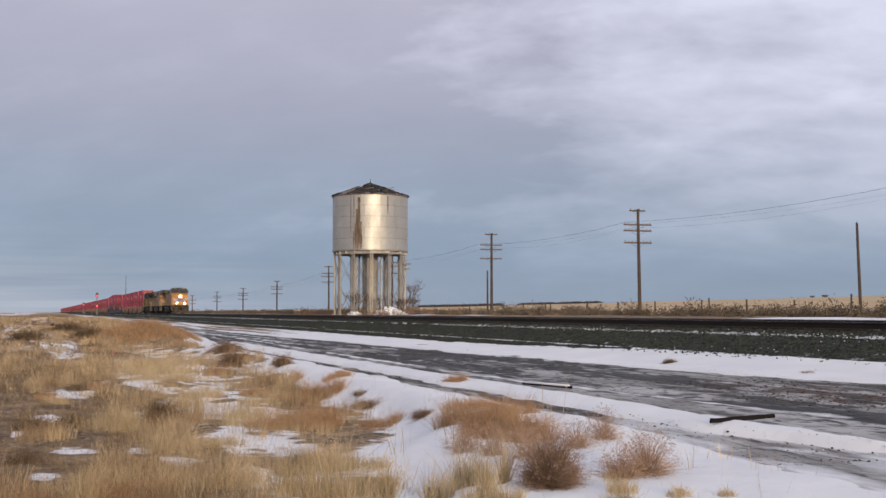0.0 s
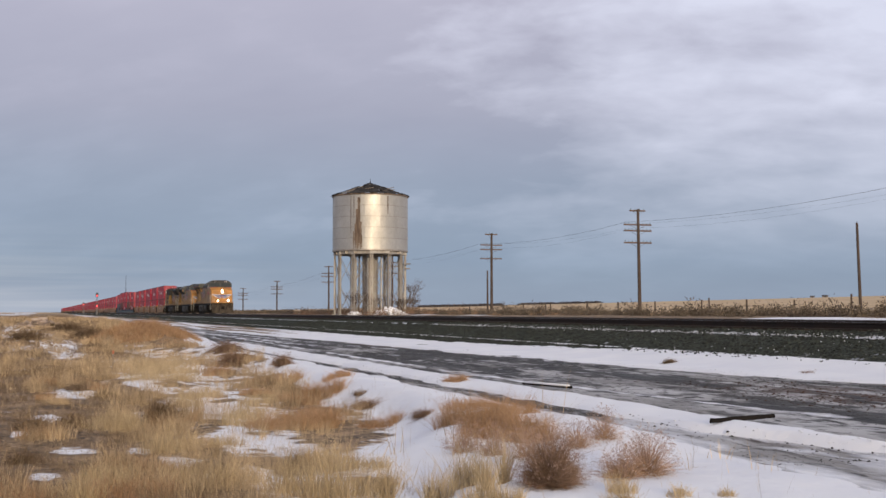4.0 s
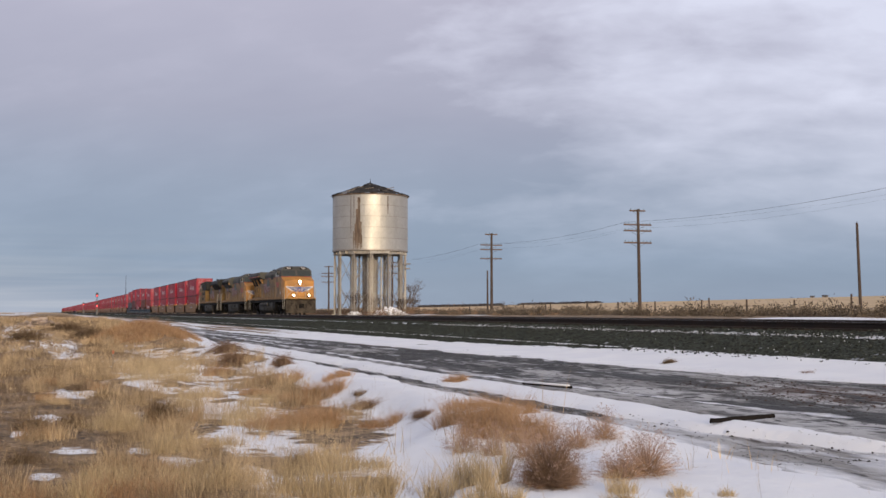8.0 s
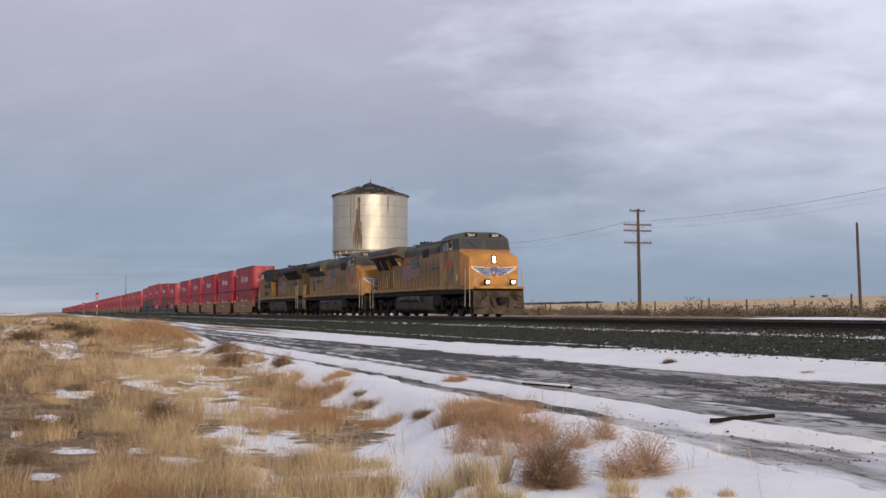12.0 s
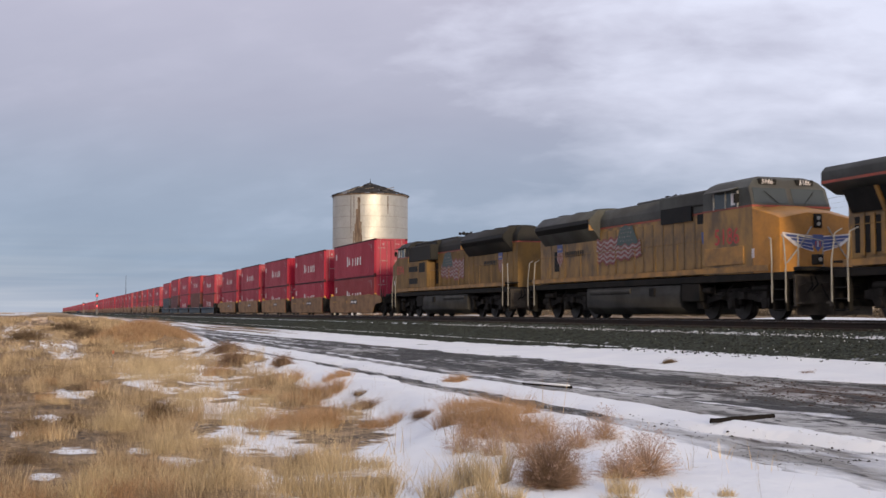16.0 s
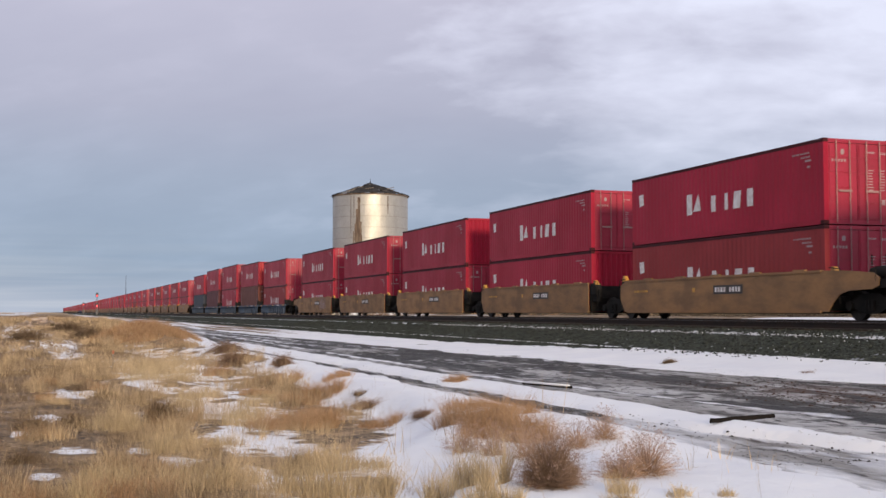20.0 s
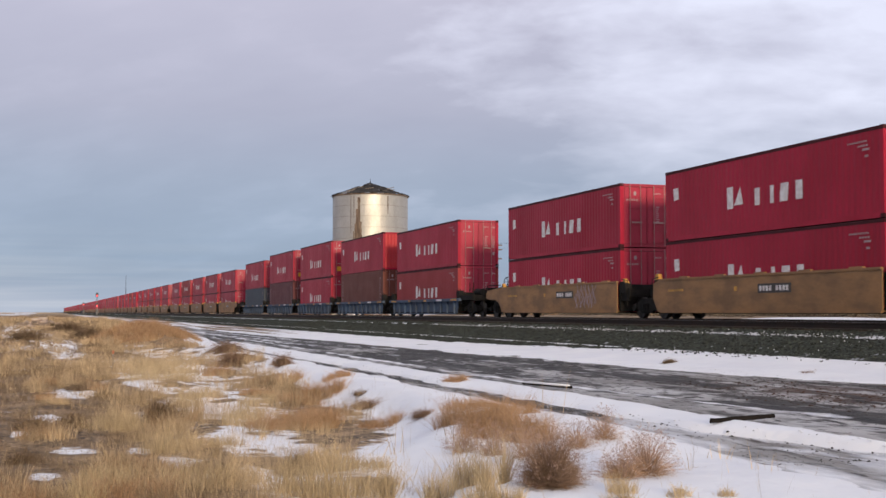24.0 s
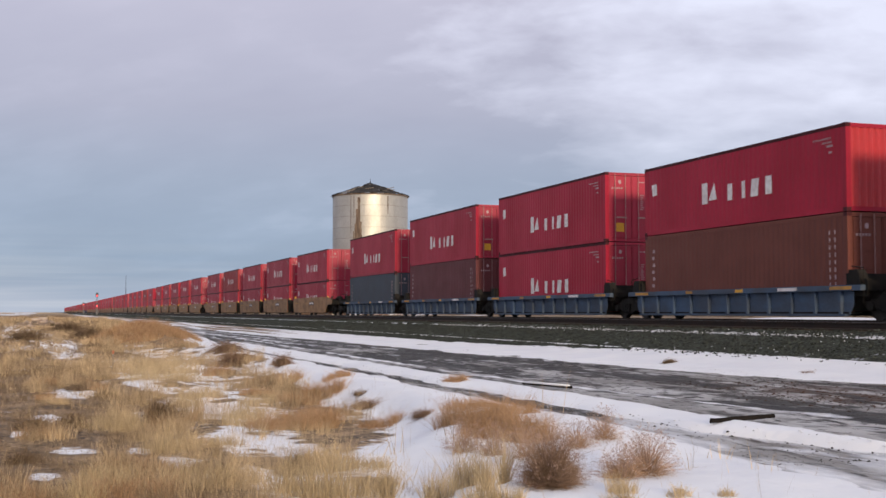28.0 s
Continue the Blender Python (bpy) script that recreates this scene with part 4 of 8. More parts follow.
STRAW_TUFTS = [
    (-8.75, 1.77, 0.26, 0.40), (-8.36, 2.02, 0.27, 0.47), (-8.35, 2.26, 0.17, 0.35), (-9.94, 2.20, 0.34, 0.32), (-9.72, 2.54, 0.24, 0.24), (-7.99, 2.64, 0.12, 0.39), (-7.14, 2.64, 0.14, 0.30), (-6.62, 3.35, 0.11, 0.15),
    (-6.42, 3.63, 0.05, 0.09), (-6.16, 3.92, 0.05, 0.06), (-6.94, 2.77, 0.09, 0.21), (-9.14, 1.03, 0.28, 0.36), (-9.61, 0.52, 0.28, 0.34), (-9.31, 1.44, 0.22, 0.33), (-8.85, 0.17, 0.27, 0.27), (-12.0, 1.73, 0.19, 0.25),
    (-11.8, 1.16, 0.32, 0.36), (-14.4, 0.77, 0.38, 0.42), (-17.5, 1.96, 0.27, 0.36), (-8.2, 2.95, 0.16, 0.45), (-7.62, 2.86, 0.05, 0.46), (-7.80, 3.06, 0.04, 0.52), (-6.78, 3.86, 0.08, 0.13), (-6.95, 3.55, 0.10, 0.20), (-6.70, 4.16, 0.06, 0.10), (-15.2, 2.45, 0.28, 0.32), (-14.0, 2.2, 0.25, 0.30), (-17.2, 2.95, 0.3, 0.30), (-19.2, 2.4, 0.4, 0.32), (-24.0, 2.2, 0.8, 0.42), (-27.0, 2.4, 0.9, 0.42), (-30.0, 2.6, 1.0, 0.45)]
TUFTS = [("rustgrass", x, y, r, h, int(1500 * r) + 260) for x, y, r, h in RUST_TUFTS] + [("gold", x, y, r, h, int(1700 * r) + 120) for x, y, r, h in STRAW_TUFTS]
tuft_rg = random.Random(77)
for k in range(70):
    x = -8.4 - 20 * tuft_rg.random() ** 1.2
    y = -0.3 + (float(verge(x)) - 0.1) * tuft_rg.random()
    r = tuft_rg.uniform(0.12, 0.34)
    if float(open_snow(x, y)) > 0.5 or y < 0.065 * -x - 1.6:
        continue
    TUFTS.append(("rustgrass" if tuft_rg.random() < 0.25 else "straw", x, y, r, tuft_rg.uniform(0.22, 0.40), int(900 * r) + 90))
for k in range(30):
    a, q = tuft_rg.uniform(0, 6.28), math.sqrt(tuft_rg.random())
    TUFTS.append(("rustgrass", -47.5 + 4.6 * q * math.cos(a), 3.75 + 1.7 * q * math.sin(a), tuft_rg.uniform(0.4, 0.7), tuft_rg.uniform(0.34, 0.56), 420))
for k, (mt, x, y, r, h, n) in enumerate(TUFTS):
    if mt != "rustgrass":
        tuft("grass_tuft", mt, x, y, r, h, int(n * 1.5), 100 + k, "tall pale straw tuft standing in old snow", 0.6, 0.35, 0.0016)
    else:
        tuft("grass_tuft", mt, x, y, r, h, int(n * 1.8), 100 + k, "orange-brown dry tuft standing in old snow", 1.1, 0.55, 0.0014 * max(1.0, -x / 12))


def bush(cx, cy, rad, tall, n, seed, seeds, label, dark=True):
    """A rounded dry bush: branching twigs from one root, with or without pale seed heads."""
    rg = np.random.RandomState(seed)
    t = thing("dry_bush", label, "bush", "dry bushes", at=pose(cx, cy, float(land(cx, cy)) - 0.02))
    d = rg.normal(size=(n, 3))
    d[:, 2] = np.abs(d[:, 2]) * 0.75 + 0.12
    d /= np.linalg.norm(d, axis=1, keepdims=True)
    d *= np.array([rad, rad, tall])
    start = d * rg.uniform(0.0, 0.5, (n, 1))
    ln = np.linalg.norm(d, axis=1) * rg.uniform(0.45, 0.75, n)
    V, Q = blades(start, d + rg.normal(0, 0.36, (n, 3)) * rad, ln * rg.uniform(0.7, 1.12, n), 0.0013 * max(1.0, abs(cx) / 9) * rg.uniform(0.5, 1.4, n), 0.6, rg)
    # short side twigs fill the crown
    m = int(n * 0.8)
    u = rg.normal(size=(m, 3))
    u[:, 2] = np.abs(u[:, 2])
    u /= np.linalg.norm(u, axis=1, keepdims=True)
    P2 = u * np.array([rad, rad, tall]) * rg.uniform(0.35, 0.98, (m, 1)) * (0.76 + 0.48 * rough(u[:, :1] * 2.5 + cx, u[:, 1:2] * 2.5 + cy, 6))
    V2, Q2 = blades(P2, u * 0.5 + rg.normal(0, 0.5, (m, 3)) + np.array([0, 0, 0.45]), tall * rg.uniform(0.08, 0.26, m), 0.0011 * max(1.0, abs(cx) / 9) * rg.uniform(0.5, 1.4, m), 0.6, rg)
    V, Q = np.concatenate([V, V2]), np.concatenate([Q, Q2 + len(V)])
    part("twig_mass", quads_mesh(V, Q), ("rustgrass" if seeds and n <= 600 else "twig") if dark else "sage", t)
    if seeds:
        m = seeds
        u = rg.normal(size=(m, 3))
        u[:, 2] = np.abs(u[:, 2]) + 0.25
        u /= np.linalg.norm(u, axis=1, keepdims=True)
        tip = u * np.array([rad, rad, tall]) * rg.uniform(0.8, 1.15, (m, 1))
        V1, Q1 = blades(tip * 0.35, tip, np.linalg.norm(tip, axis=1) * 0.66, np.full(m, 0.0016), 0.15, rg)
        reps = 5
        P2 = np.repeat(tip, reps, 0) + rg.normal(0, 0.012, (m * reps, 3))
        V2, Q2 = blades(P2, rg.normal(size=(m * reps, 3)), np.full(m * reps, 0.012), np.full(m * reps, 0.0028), 0.2, rg)
        part("seed_spray", quads_mesh(np.concatenate([V1, V2]), np.concatenate([Q1, Q2 + len(V1)])), "seed", t, "pale mauve seed heads on thin stalks")
    return t


BUSHES = [(-7.40, 3.24, 0.25, 0.41, 4600, 190, True), (-7.62, 3.88, 0.19, 0.26, 600, 190, True), (-7.72, 4.14, 0.24, 0.33, 600, 280, True), (-12.8, 4.07, 0.22, 0.12, 900, 0, True), (-16.1, 4.35, 0.42, 0.11, 1100, 0, True),
          (-17.2, 4.48, 0.20, 0.12, 500, 0, False), (-15.0, 1.37, 0.32, 0.38, 2300, 0, False), (-21.2, 0.57, 0.38, 0.18, 900, 0, False), (-9.5, 3.37, 0.20, 0.30, 300, 120, True), (-9.2, 3.52, 0.18, 0.29, 300, 120, True),
          (-8.9, 3.68, 0.16, 0.28, 260, 110, True), (-9.4, 4.37, 0.18, 0.24, 300, 130, True), (-9.6, 4.73, 0.20, 0.29, 320, 140, True)]
BUSHES += [(-14.1, -0.10, 0.32, 0.24, 1300, 0, False), (-14.6, 0.34, 0.24, 0.26, 1100, 0, False), (-11.2, -0.17, 0.26, 0.20, 1000, 0, False), (-28.8, 4.38, 0.50, 0.44, 2400, 0, True), (-25.2, 4.82, 0.28, 0.32, 1200, 0, True),
           (-24.06, 13.50, 0.20, 0.13, 900, 0, False), (-19.09, 13.64, 0.18, 0.09, 160, 0, True), (-34.0, 4.9, 0.6, 0.4, 1000, 0, True)]
BUSHES += [(-50.0, 1.7, 0.9, 0.7, 1700, 0, False), (-46.0, -0.6, 0.9, 0.5, 1400, 0, False), (-41.0, 1.6, 0.6, 0.4, 1000, 0, False), (-57.0, 1.0, 0.9, 0.55, 1400, 0, False), (-27.0, 0.2, 0.6, 0.3, 1000, 0, False)]
for k, (x, y, r, h, n, sd, dk) in enumerate(BUSHES):
    bush(x, y, r, h, n, 200 + k, sd, (("dark brown" if n > 600 else "orange-brown") + " twiggy dry bush with pale seed heads in snow" if sd else "dark brown rounded dry bush in snow") if dk else "grey-brown low bush in dry grass", dk)


def brush_belt(name, region, n, tall, per, seed, label, material="sage", wide=0.009):
    """Sagebrush beyond the line, many low bushes in one mesh."""
    rg = np.random.RandomState(seed)
    x0, x1, y0, y1 = region
    x = -(x0 * (x1 / x0) ** rg.uniform(0, 1, n))
    y = rg.uniform(y0, y1, n)
    V, Q, k = [], [], 0
    for i in range(n):
        s = rg.uniform(0.45, 1.0) + 0.7 * rg.uniform(0, 1) ** 4 + 0.25 * float(rough(x[i] / 6.0, y[i] / 4.0, seed))
        v, q = dome(rg, x[i], y[i], 0.75 * s, tall * s, per, wide * max(1, abs(x[i]) / 110))
        V.append(v), Q.append(q + k)
        k += len(v)
    me = quads_mesh(np.concatenate(V), np.concatenate(Q))
    me.materials.append(M[material])
    return tagged(new(name, me), label, "brush", kind="stuff")


brush_belt("sagebrush", (44, 165, 34, 60), 600, 0.98, 230, 71, "belt of grey-brown sagebrush beyond the tracks", "scrub", 0.010)
brush_belt("far_sagebrush", (165, 430, 33, 60), 800, 0.95, 56, 76, "far belt of grey-brown sagebrush beyond the tracks", "scrub", 0.018)
brush_belt("dry_weeds", (75, 420, 33, 60), 240, 0.42, 60, 72, "tawny dry weeds beyond the tracks", "rustgrass", 0.012)
brush_belt("tower_brush", (108, 150, 29, 42), 170, 1.1, 80, 75, "brown brush round the foot of the water tower", "twig")
brush_belt("bank_brush", (34, 170, -11, 2.6), 260, 0.45, 70, 73, "scattered low brush on the far grass bank", "sage", 0.006)
brush_belt("bank_weeds", (34, 170, -11, 3.0), 300, 0.36, 45, 74, "pale dry weeds on the far grass bank", "straw", 0.006)


# ------------------------------------------------------------------ the old water tower
def build_tower(cx, cy):
    t = thing("water_tower", "old steel railway water tank with a collapsed roof on lattice legs", "water tower", at=pose(cx, cy, 0.0))
    R, Z0, Z1 = 3.98, 6.72, 12.42
    n = 64
    rows = 5
    for k in range(rows):
        z0, z1 = Z0 + (Z1 - Z0) * k / rows, Z0 + (Z1 - Z0) * (k + 1) / rows
        for s in range(8):
            bm, r = B(), R + (0.012 if k % 2 else 0.0)
            a0 = 2 * math.pi * (s + 0.5 * (k % 2)) / 8
            pts = [(math.cos(a0 + j * math.pi / 32) * r, math.sin(a0 + j * math.pi / 32) * r) for j in range(9)]
            pts += [(p[0] * (r - 0.03) / r, p[1] * (r - 0.03) / r) for p in pts[::-1]]
            extrude(bm, pts, z0, z1 + 0.05, "z")
            part("shell_plate", bm, "tank", t)
    for k in range(1, rows):
        z = Z0 + (Z1 - Z0) * k / rows + 0.02
        ring(t, "seam", "seam", R + 0.016, 0.016, z, z + 0.05)
    ring(t, "bottom_rim", "seam", R + 0.03, 0.10, Z0 - 0.10, Z0 + 0.06)
    ring(t, "top_rim", "rust", R + 0.10, 0.16, Z1, Z1 + 0.12)
    part("floor_plate", extrude(B(), [(math.cos(2 * math.pi * i / n) * R, math.sin(2 * math.pi * i / n) * R) for i in range(n)], Z0 - 0.06, Z0 + 0.02, "z"), "rust", t)
    # rust runs on the shell
    face = math.atan2(-cy, -cx)
    for a, w, z0, z1 in ((-17, 2.2, 6.9, 12.1), (-19.5, 2.6, 6.8, 10.9), (-14.5, 1.8, 6.8, 9.6), (-22.5, 1.6, 6.8, 9.4), (-12.5, 0.8, 6.8, 8.2), (-25.5, 0.9, 6.8, 8.6), (-30, 0.5, 8.0, 12.3), (27, 0.9, 10.4, 12.3), (-25, 0.5, 10.0, 12.3)):
        bm = B()
        m = 14
        c = face + radians(a)
        lf, rt = [], []
        for i in range(m + 1):
            f = i / m
            z = z0 + (z1 - z0) * f
            h = radians(w) * (0.35 + 0.65 * math.sin(math.pi * min(1, 0.25 + 0.75 * (1 - f)))) * random.uniform(0.75, 1.2)
            lf.append(bm.verts.new((math.cos(c + h) * (R + 0.034), math.sin(c + h) * (R + 0.034), z)))
            rt.append(bm.verts.new((math.cos(c - h) * (R + 0.034), math.sin(c - h) * (R + 0.034), z)))
        for i in range(m):
            bm.faces.new((lf[i], rt[i], rt[i + 1], lf[i + 1]))
        part("rust_run", bm, "rust", t, "brown rust run down the shell")
    # collapsed conical roof: broken boards on rafters
    apex = Z1 + 1.55
    for i in range(20):
        a = 2 * math.pi * i / 20 + 0.05
        part("rafter", tube(B(), (math.cos(a) * R, math.sin(a) * R, Z1 + 0.10), (0, 0, apex - 0.05), 0.05, 5), "raft", t)
        gone = i in (2, 5, 9, 13, 16)
        if not gone:
            for j in range(6):
                f0, f1 = j / 6, (j + 1.05) / 6
                if random.random() < 0.28 and j:
                    continue
                bm = B()
                b0, b1 = a + 0.005, a + 2 * math.pi / 20 - 0.005
                sag = random.uniform(-0.05, 0.04)
                vs = []
                for ang, f in ((b0, f0), (b1, f0), (b1, f1), (b0, f1)):
                    f = min(f, 0.985)
                    rr = (R + 0.20) * (1 - f)
                    vs.append((math.cos(ang) * rr, math.sin(ang) * rr, Z1 + 0.14 + (apex - Z1 - 0.1) * f + sag * (1 if ang == b0 else -0.5)))
                lo, hi = [bm.verts.new(v) for v in vs], [bm.verts.new((v[0], v[1], v[2] + 0.045)) for v in vs]
                bm.faces.new(lo[::-1]), bm.faces.new(hi)
                for e in range(4):
                    bm.faces.new((lo[e], lo[(e + 1) % 4], hi[(e + 1) % 4], hi[e]))
                part("roof_board", bm, "shingle", t)
    for i in range(7):
        a, b = random.uniform(0, 6.28), random.uniform(-0.5, 0.5)
        p = Vector((math.cos(a) * 2.6, math.sin(a) * 2.6, Z1 + 0.62))
        part("loose_board", tube(B(), p, p + Vector((math.cos(a + 2 + b) * 1.6, math.sin(a + 2 + b) * 1.6, random.uniform(0.0, 0.5))), 0.05, 4), "raft", t)
    part("finial", tube(B(), (0, 0, apex - 0.1), (0, 0, apex + 0.5), 0.05, 8, 0.02), "shingle", t)
    # riser pipe, ring of posts, girders and crossed rods
    part("riser", tube(B(), (0, 0, -0.2), (0, 0, Z0), 0.78, 24, 0.84), "rise", t, "rust-stained central riser pipe")
    for i in range(4):
        ring(t, "riser_band", "seam", 0.87, 0.04, 0.9 + 1.5 * i, 0.98 + 1.5 * i)
    LR = 3.72
    posts = []
    for i in range(12):
        a = 2 * math.pi * i / 12 + 0.30
        x, y = math.cos(a) * LR, math.sin(a) * LR
        posts.append((x, y))
        leg = thing_part("leg", t, pose(x, y, 0, rz=math.degrees(a)))
        for e in (-0.15, 0.15):
            part("channel", box(box(B(), -0.09, 0.09, e - 0.015, e + 0.015, -0.1, Z0 - 0.42), 0.07, 0.10, min(e, e * 0.45), max(e, e * 0.45), -0.1, Z0 - 0.42), "leg", leg)
        lace = B()
        for j in range(12):
            z, e = 0.2 + 0.49 * j, 0.14 if j % 2 else -0.14
            tube(lace, (0.105, -e, z), (0.105, e, z + 0.49), 0.022, 4)
            tube(lace, (-0.095, -e, z), (-0.095, e, z + 0.49), 0.022, 4)
        part("lacing", lace, "leg", leg)
        part("foot_plate", box(B(), -0.3, 0.3, -0.3, 0.3, -0.25, 0.05), "leg", leg)
        part("cap_plate", box(B(), -0.22, 0.22, -0.25, 0.25, Z0 - 0.47, Z0 - 0.42), "leg", leg)
    for i in range(12):
        (x0, y0), (x1, y1) = posts[i], posts[(i + 1) % 12]
        part("ring_girder", beam((x0, y0, Z0 - 0.27), (x1, y1, Z0 - 0.27), 0.10, 0.15), "leg", t)
        for za, zb in ((0.15, 3.1), (3.3, Z0 - 0.6)):
            part("tie_rod", tube(B(), (x0, y0, za), (x1, y1, zb), 0.028, 5), "leg", t)
            part("tie_rod", tube(B(), (x1, y1, za), (x0, y0, zb), 0.028, 5), "leg", t)
    for i in range(8):
        a = 2 * math.pi * i / 8 + 0.4
        x, y = math.cos(a) * 1.9, math.sin(a) * 1.9
        part("inner_column", box(B(), x - 0.07, x + 0.07, y - 0.07, y + 0.07, -0.1, Z0 - 0.35), "leg", t)
        b = 2 * math.pi * (i + 1) / 8 + 0.4
        x2, y2 = math.cos(b) * 1.9, math.sin(b) * 1.9
        for za, zb in ((0.3, 2.4), (2.4, 4.5), (4.5, 6.3)):
            part("lacing_bar", tube(B(), (x, y, za), (x2, y2, zb), 0.03, 5), "leg", t)
            part("lacing_bar", tube(B(), (x2, y2, za), (x, y, zb), 0.03, 5), "leg", t)
    for i in range(10):
        x = -3.8 + 7.6 * i / 9
        h = math.sqrt(max(0.1, R * R - x * x)) - 0.1
        part("joist", box(B(), x - 0.06, x + 0.06, -h, h, Z0 - 0.40, Z0 - 0.12), "leg", t)
    # drain fittings on the side towards the fields
    for z in (5.35, 4.85):
        d = Vector((0.42, 0.9, 0)).normalized()
        part("pipe_bracket", tube(B(), d * 3.7 + Vector((0, 0, z)), d * 4.3 + Vector((0, 0, z)), 0.07, 8), "seam", t)
    return t


def thing_part(name, parent, m):
    ob = new(name)
    ob.parent, ob.matrix_basis = parent, m
    return ob


def ring(parent, name, material, r, thick, z0, z1, n=64):
    bm = B()
    loops = []
    for rr, z in ((r, z0), (r, z1), (r - thick, z1), (r - thick, z0)):
        loops.append([bm.verts.new((math.cos(2 * math.pi * i / n) * rr, math.sin(2 * math.pi * i / n) * rr, z)) for i in range(n)])
    for a in range(4):
        la, lb = loops[a], loops[(a + 1) % 4]
        for i in range(n):
            bm.faces.new((la[i], la[(i + 1) % n], lb[(i + 1) % n], lb[i]))
    return part(name, bm, material, parent)


def beam(p, q, w, h):
    p, q = Vector(p), Vector(q)
    d = (q - p).normalized()
    s = d.cross(Vector((0, 0, 1))).normalized() * w
    u = Vector((0, 0, h))
    bm = B()
    a, b = [bm.verts.new(p + s * i + u * j) for i, j in ((-1, -1), (1, -1), (1, 1), (-1, 1))], [bm.verts.new(q + s * i + u * j) for i, j in ((-1, -1), (1, -1), (1, 1), (-1, 1))]
    bm.faces.new(a), bm.faces.new(b[::-1])
    for i in range(4):
        bm.faces.new((a[i], a[(i + 1) % 4], b[(i + 1) % 4], b[i]))
    return bm


TOWER = (-121.9, 32.65)
build_tower(*TOWER)


def heap(x, y, rx, ry, h, seed, n=60):
    """A heap of broken old snow."""
    rg = random.Random(seed)
    bm = B()
    for i in range(n):
        a, r = rg.uniform(0, 6.28), math.sqrt(rg.random())
        s = rg.uniform(0.10, 0.30) * (1.2 - 0.6 * r)
        z = h * (1 - r) * rg.uniform(0.3, 1.0)
        m = Matrix.Translation((x + math.cos(a) * r * rx, y + math.sin(a) * r * ry, z - 0.05)) @ Euler((rg.uniform(0, 3), rg.uniform(0, 3), rg.uniform(0, 3))).to_matrix().to_4x4() @ Matrix.Diagonal((s * rg.uniform(0.7, 1.5), s, s * rg.uniform(0.5, 1), 1))
        bmesh.ops.create_icosphere(bm, subdivisions=1, radius=1, matrix=m)
    me = finish(bm, smooth=False)
    me.materials.append(M["snow"])
    return tagged(new("snow_heap", me), "heap of broken old snow under the water tower", "snow heap", "snow heaps")


heap(-116.4, 33.3, 1.3, 1.9, 1.05, 5, 130)
heap(-118.6, 30.2, 1.0, 0.8, 0.40, 6, 45)


# ------------------------------------------------------------------ poles and wires
POLE_Y = 48.4
POLE_X = [-10.5, -50.0, -91.3, -127.0, -168.0, -209.3, -259.9, -307.2, -356.2, -419.0]
POLE_TOP = [9.2, 9.1, 9.15, 9.3, 8.9, 8.6, 7.2, 6.5, 6.4, 6.2]
ARMS = [(0.14, 0.75), (1.36, 1.32), (1.88, 1.32), (2.92, 1.32)]


def build_pole(x, top, lean):
    g = float(land(x, POLE_Y))
    t = thing("telegraph_pole", "weathered brown telegraph pole with four crossarms", "utility pole", "telegraph poles", at=pose(x, POLE_Y, g - 0.3, 0, lean))
    h = top - g + 0.3
    part("shaft", tube(B(), (0, 0, 0), (0, 0, h), 0.17, 12, 0.115), "wood", t)
    for d, half in ARMS:
        arm = part("crossarm", box(B(), -0.16, -0.06, -half, half, h - d - 0.06, h - d + 0.06), "arm", t)
        cnt = 4 if half < 1 else 8
        for i in range(cnt):
            y = -half + 0.12 + (2 * half - 0.24) * i / (cnt - 1)
            part("insulator", tube(B(), (-0.11, y, h - d + 0.05), (-0.11, y, h - d + 0.20), 0.035, 6, 0.022), "insulator", arm)
        for s in (-1, 1):
            part("brace", tube(B(), (-0.08, s * half * 0.55, h - d - 0.05), (-0.12, 0, h - d - 0.42), 0.015, 4), "wire", arm)
    return h


tops = []
for i, x in enumerate(POLE_X):
    top = POLE_TOP[i]
    build_pole(x, top, -0.5 + 0.8 * math.sin(i * 2.3))
    tops.append(top)


def build_wire(y, drop, sag, r, label):
    """One wire over all the poles."""
    bm = B()
    for (xa, ta), (xb, tb) in zip(zip(POLE_X, tops), zip(POLE_X[1:], tops[1:])):
        pts = []
        for k in range(9):
            f = k / 8
            pts.append((xa + (xb - xa) * f - 0.1, POLE_Y + y, (ta - drop + 0.2) * (1 - f) + (tb - drop + 0.2) * f - sag * 4 * f * (1 - f)))
        pipe(bm, pts, r, 4)
    return tagged(part("overhead_wire", bm, "wire"), label, "wire", "overhead wires")


build_wire(-1.2, 1.36, 0.55, 0.011, "dark wire slung between the telegraph poles")
build_wire(1.2, 1.36, 0.5, 0.004, "thin wire slung between the telegraph poles")
build_wire(-0.6, 1.88, 0.6, 0.004, "thin wire slung between the telegraph poles")


def build_post(name, x, y, h, r0, r1, lean, label, category, group=""):
    g = float(land(x, y))
    t = thing(name, label, category, group, at=pose(x, y, g - 0.2, 0, lean))
    part("shaft", tube(B(), (0, 0, 0), (0, 0, h + 0.2), r0, 10, r1), "wood", t)
    return t


lone = build_post("lone_pole", -75.4, 58.7, 7.1, 0.13, 0.095, -2.3, "bare leaning brown wooden pole without arms", "utility pole")
part("cap", tube(B(), (0, 0, 7.25), (0, 0, 7.42), 0.03, 6), "wire", lone)
build_post("short_pole", -131.5, 49.6, 5.2, 0.13, 0.09, -0.7, "thin dark wooden pole beside the telegraph line", "utility pole")


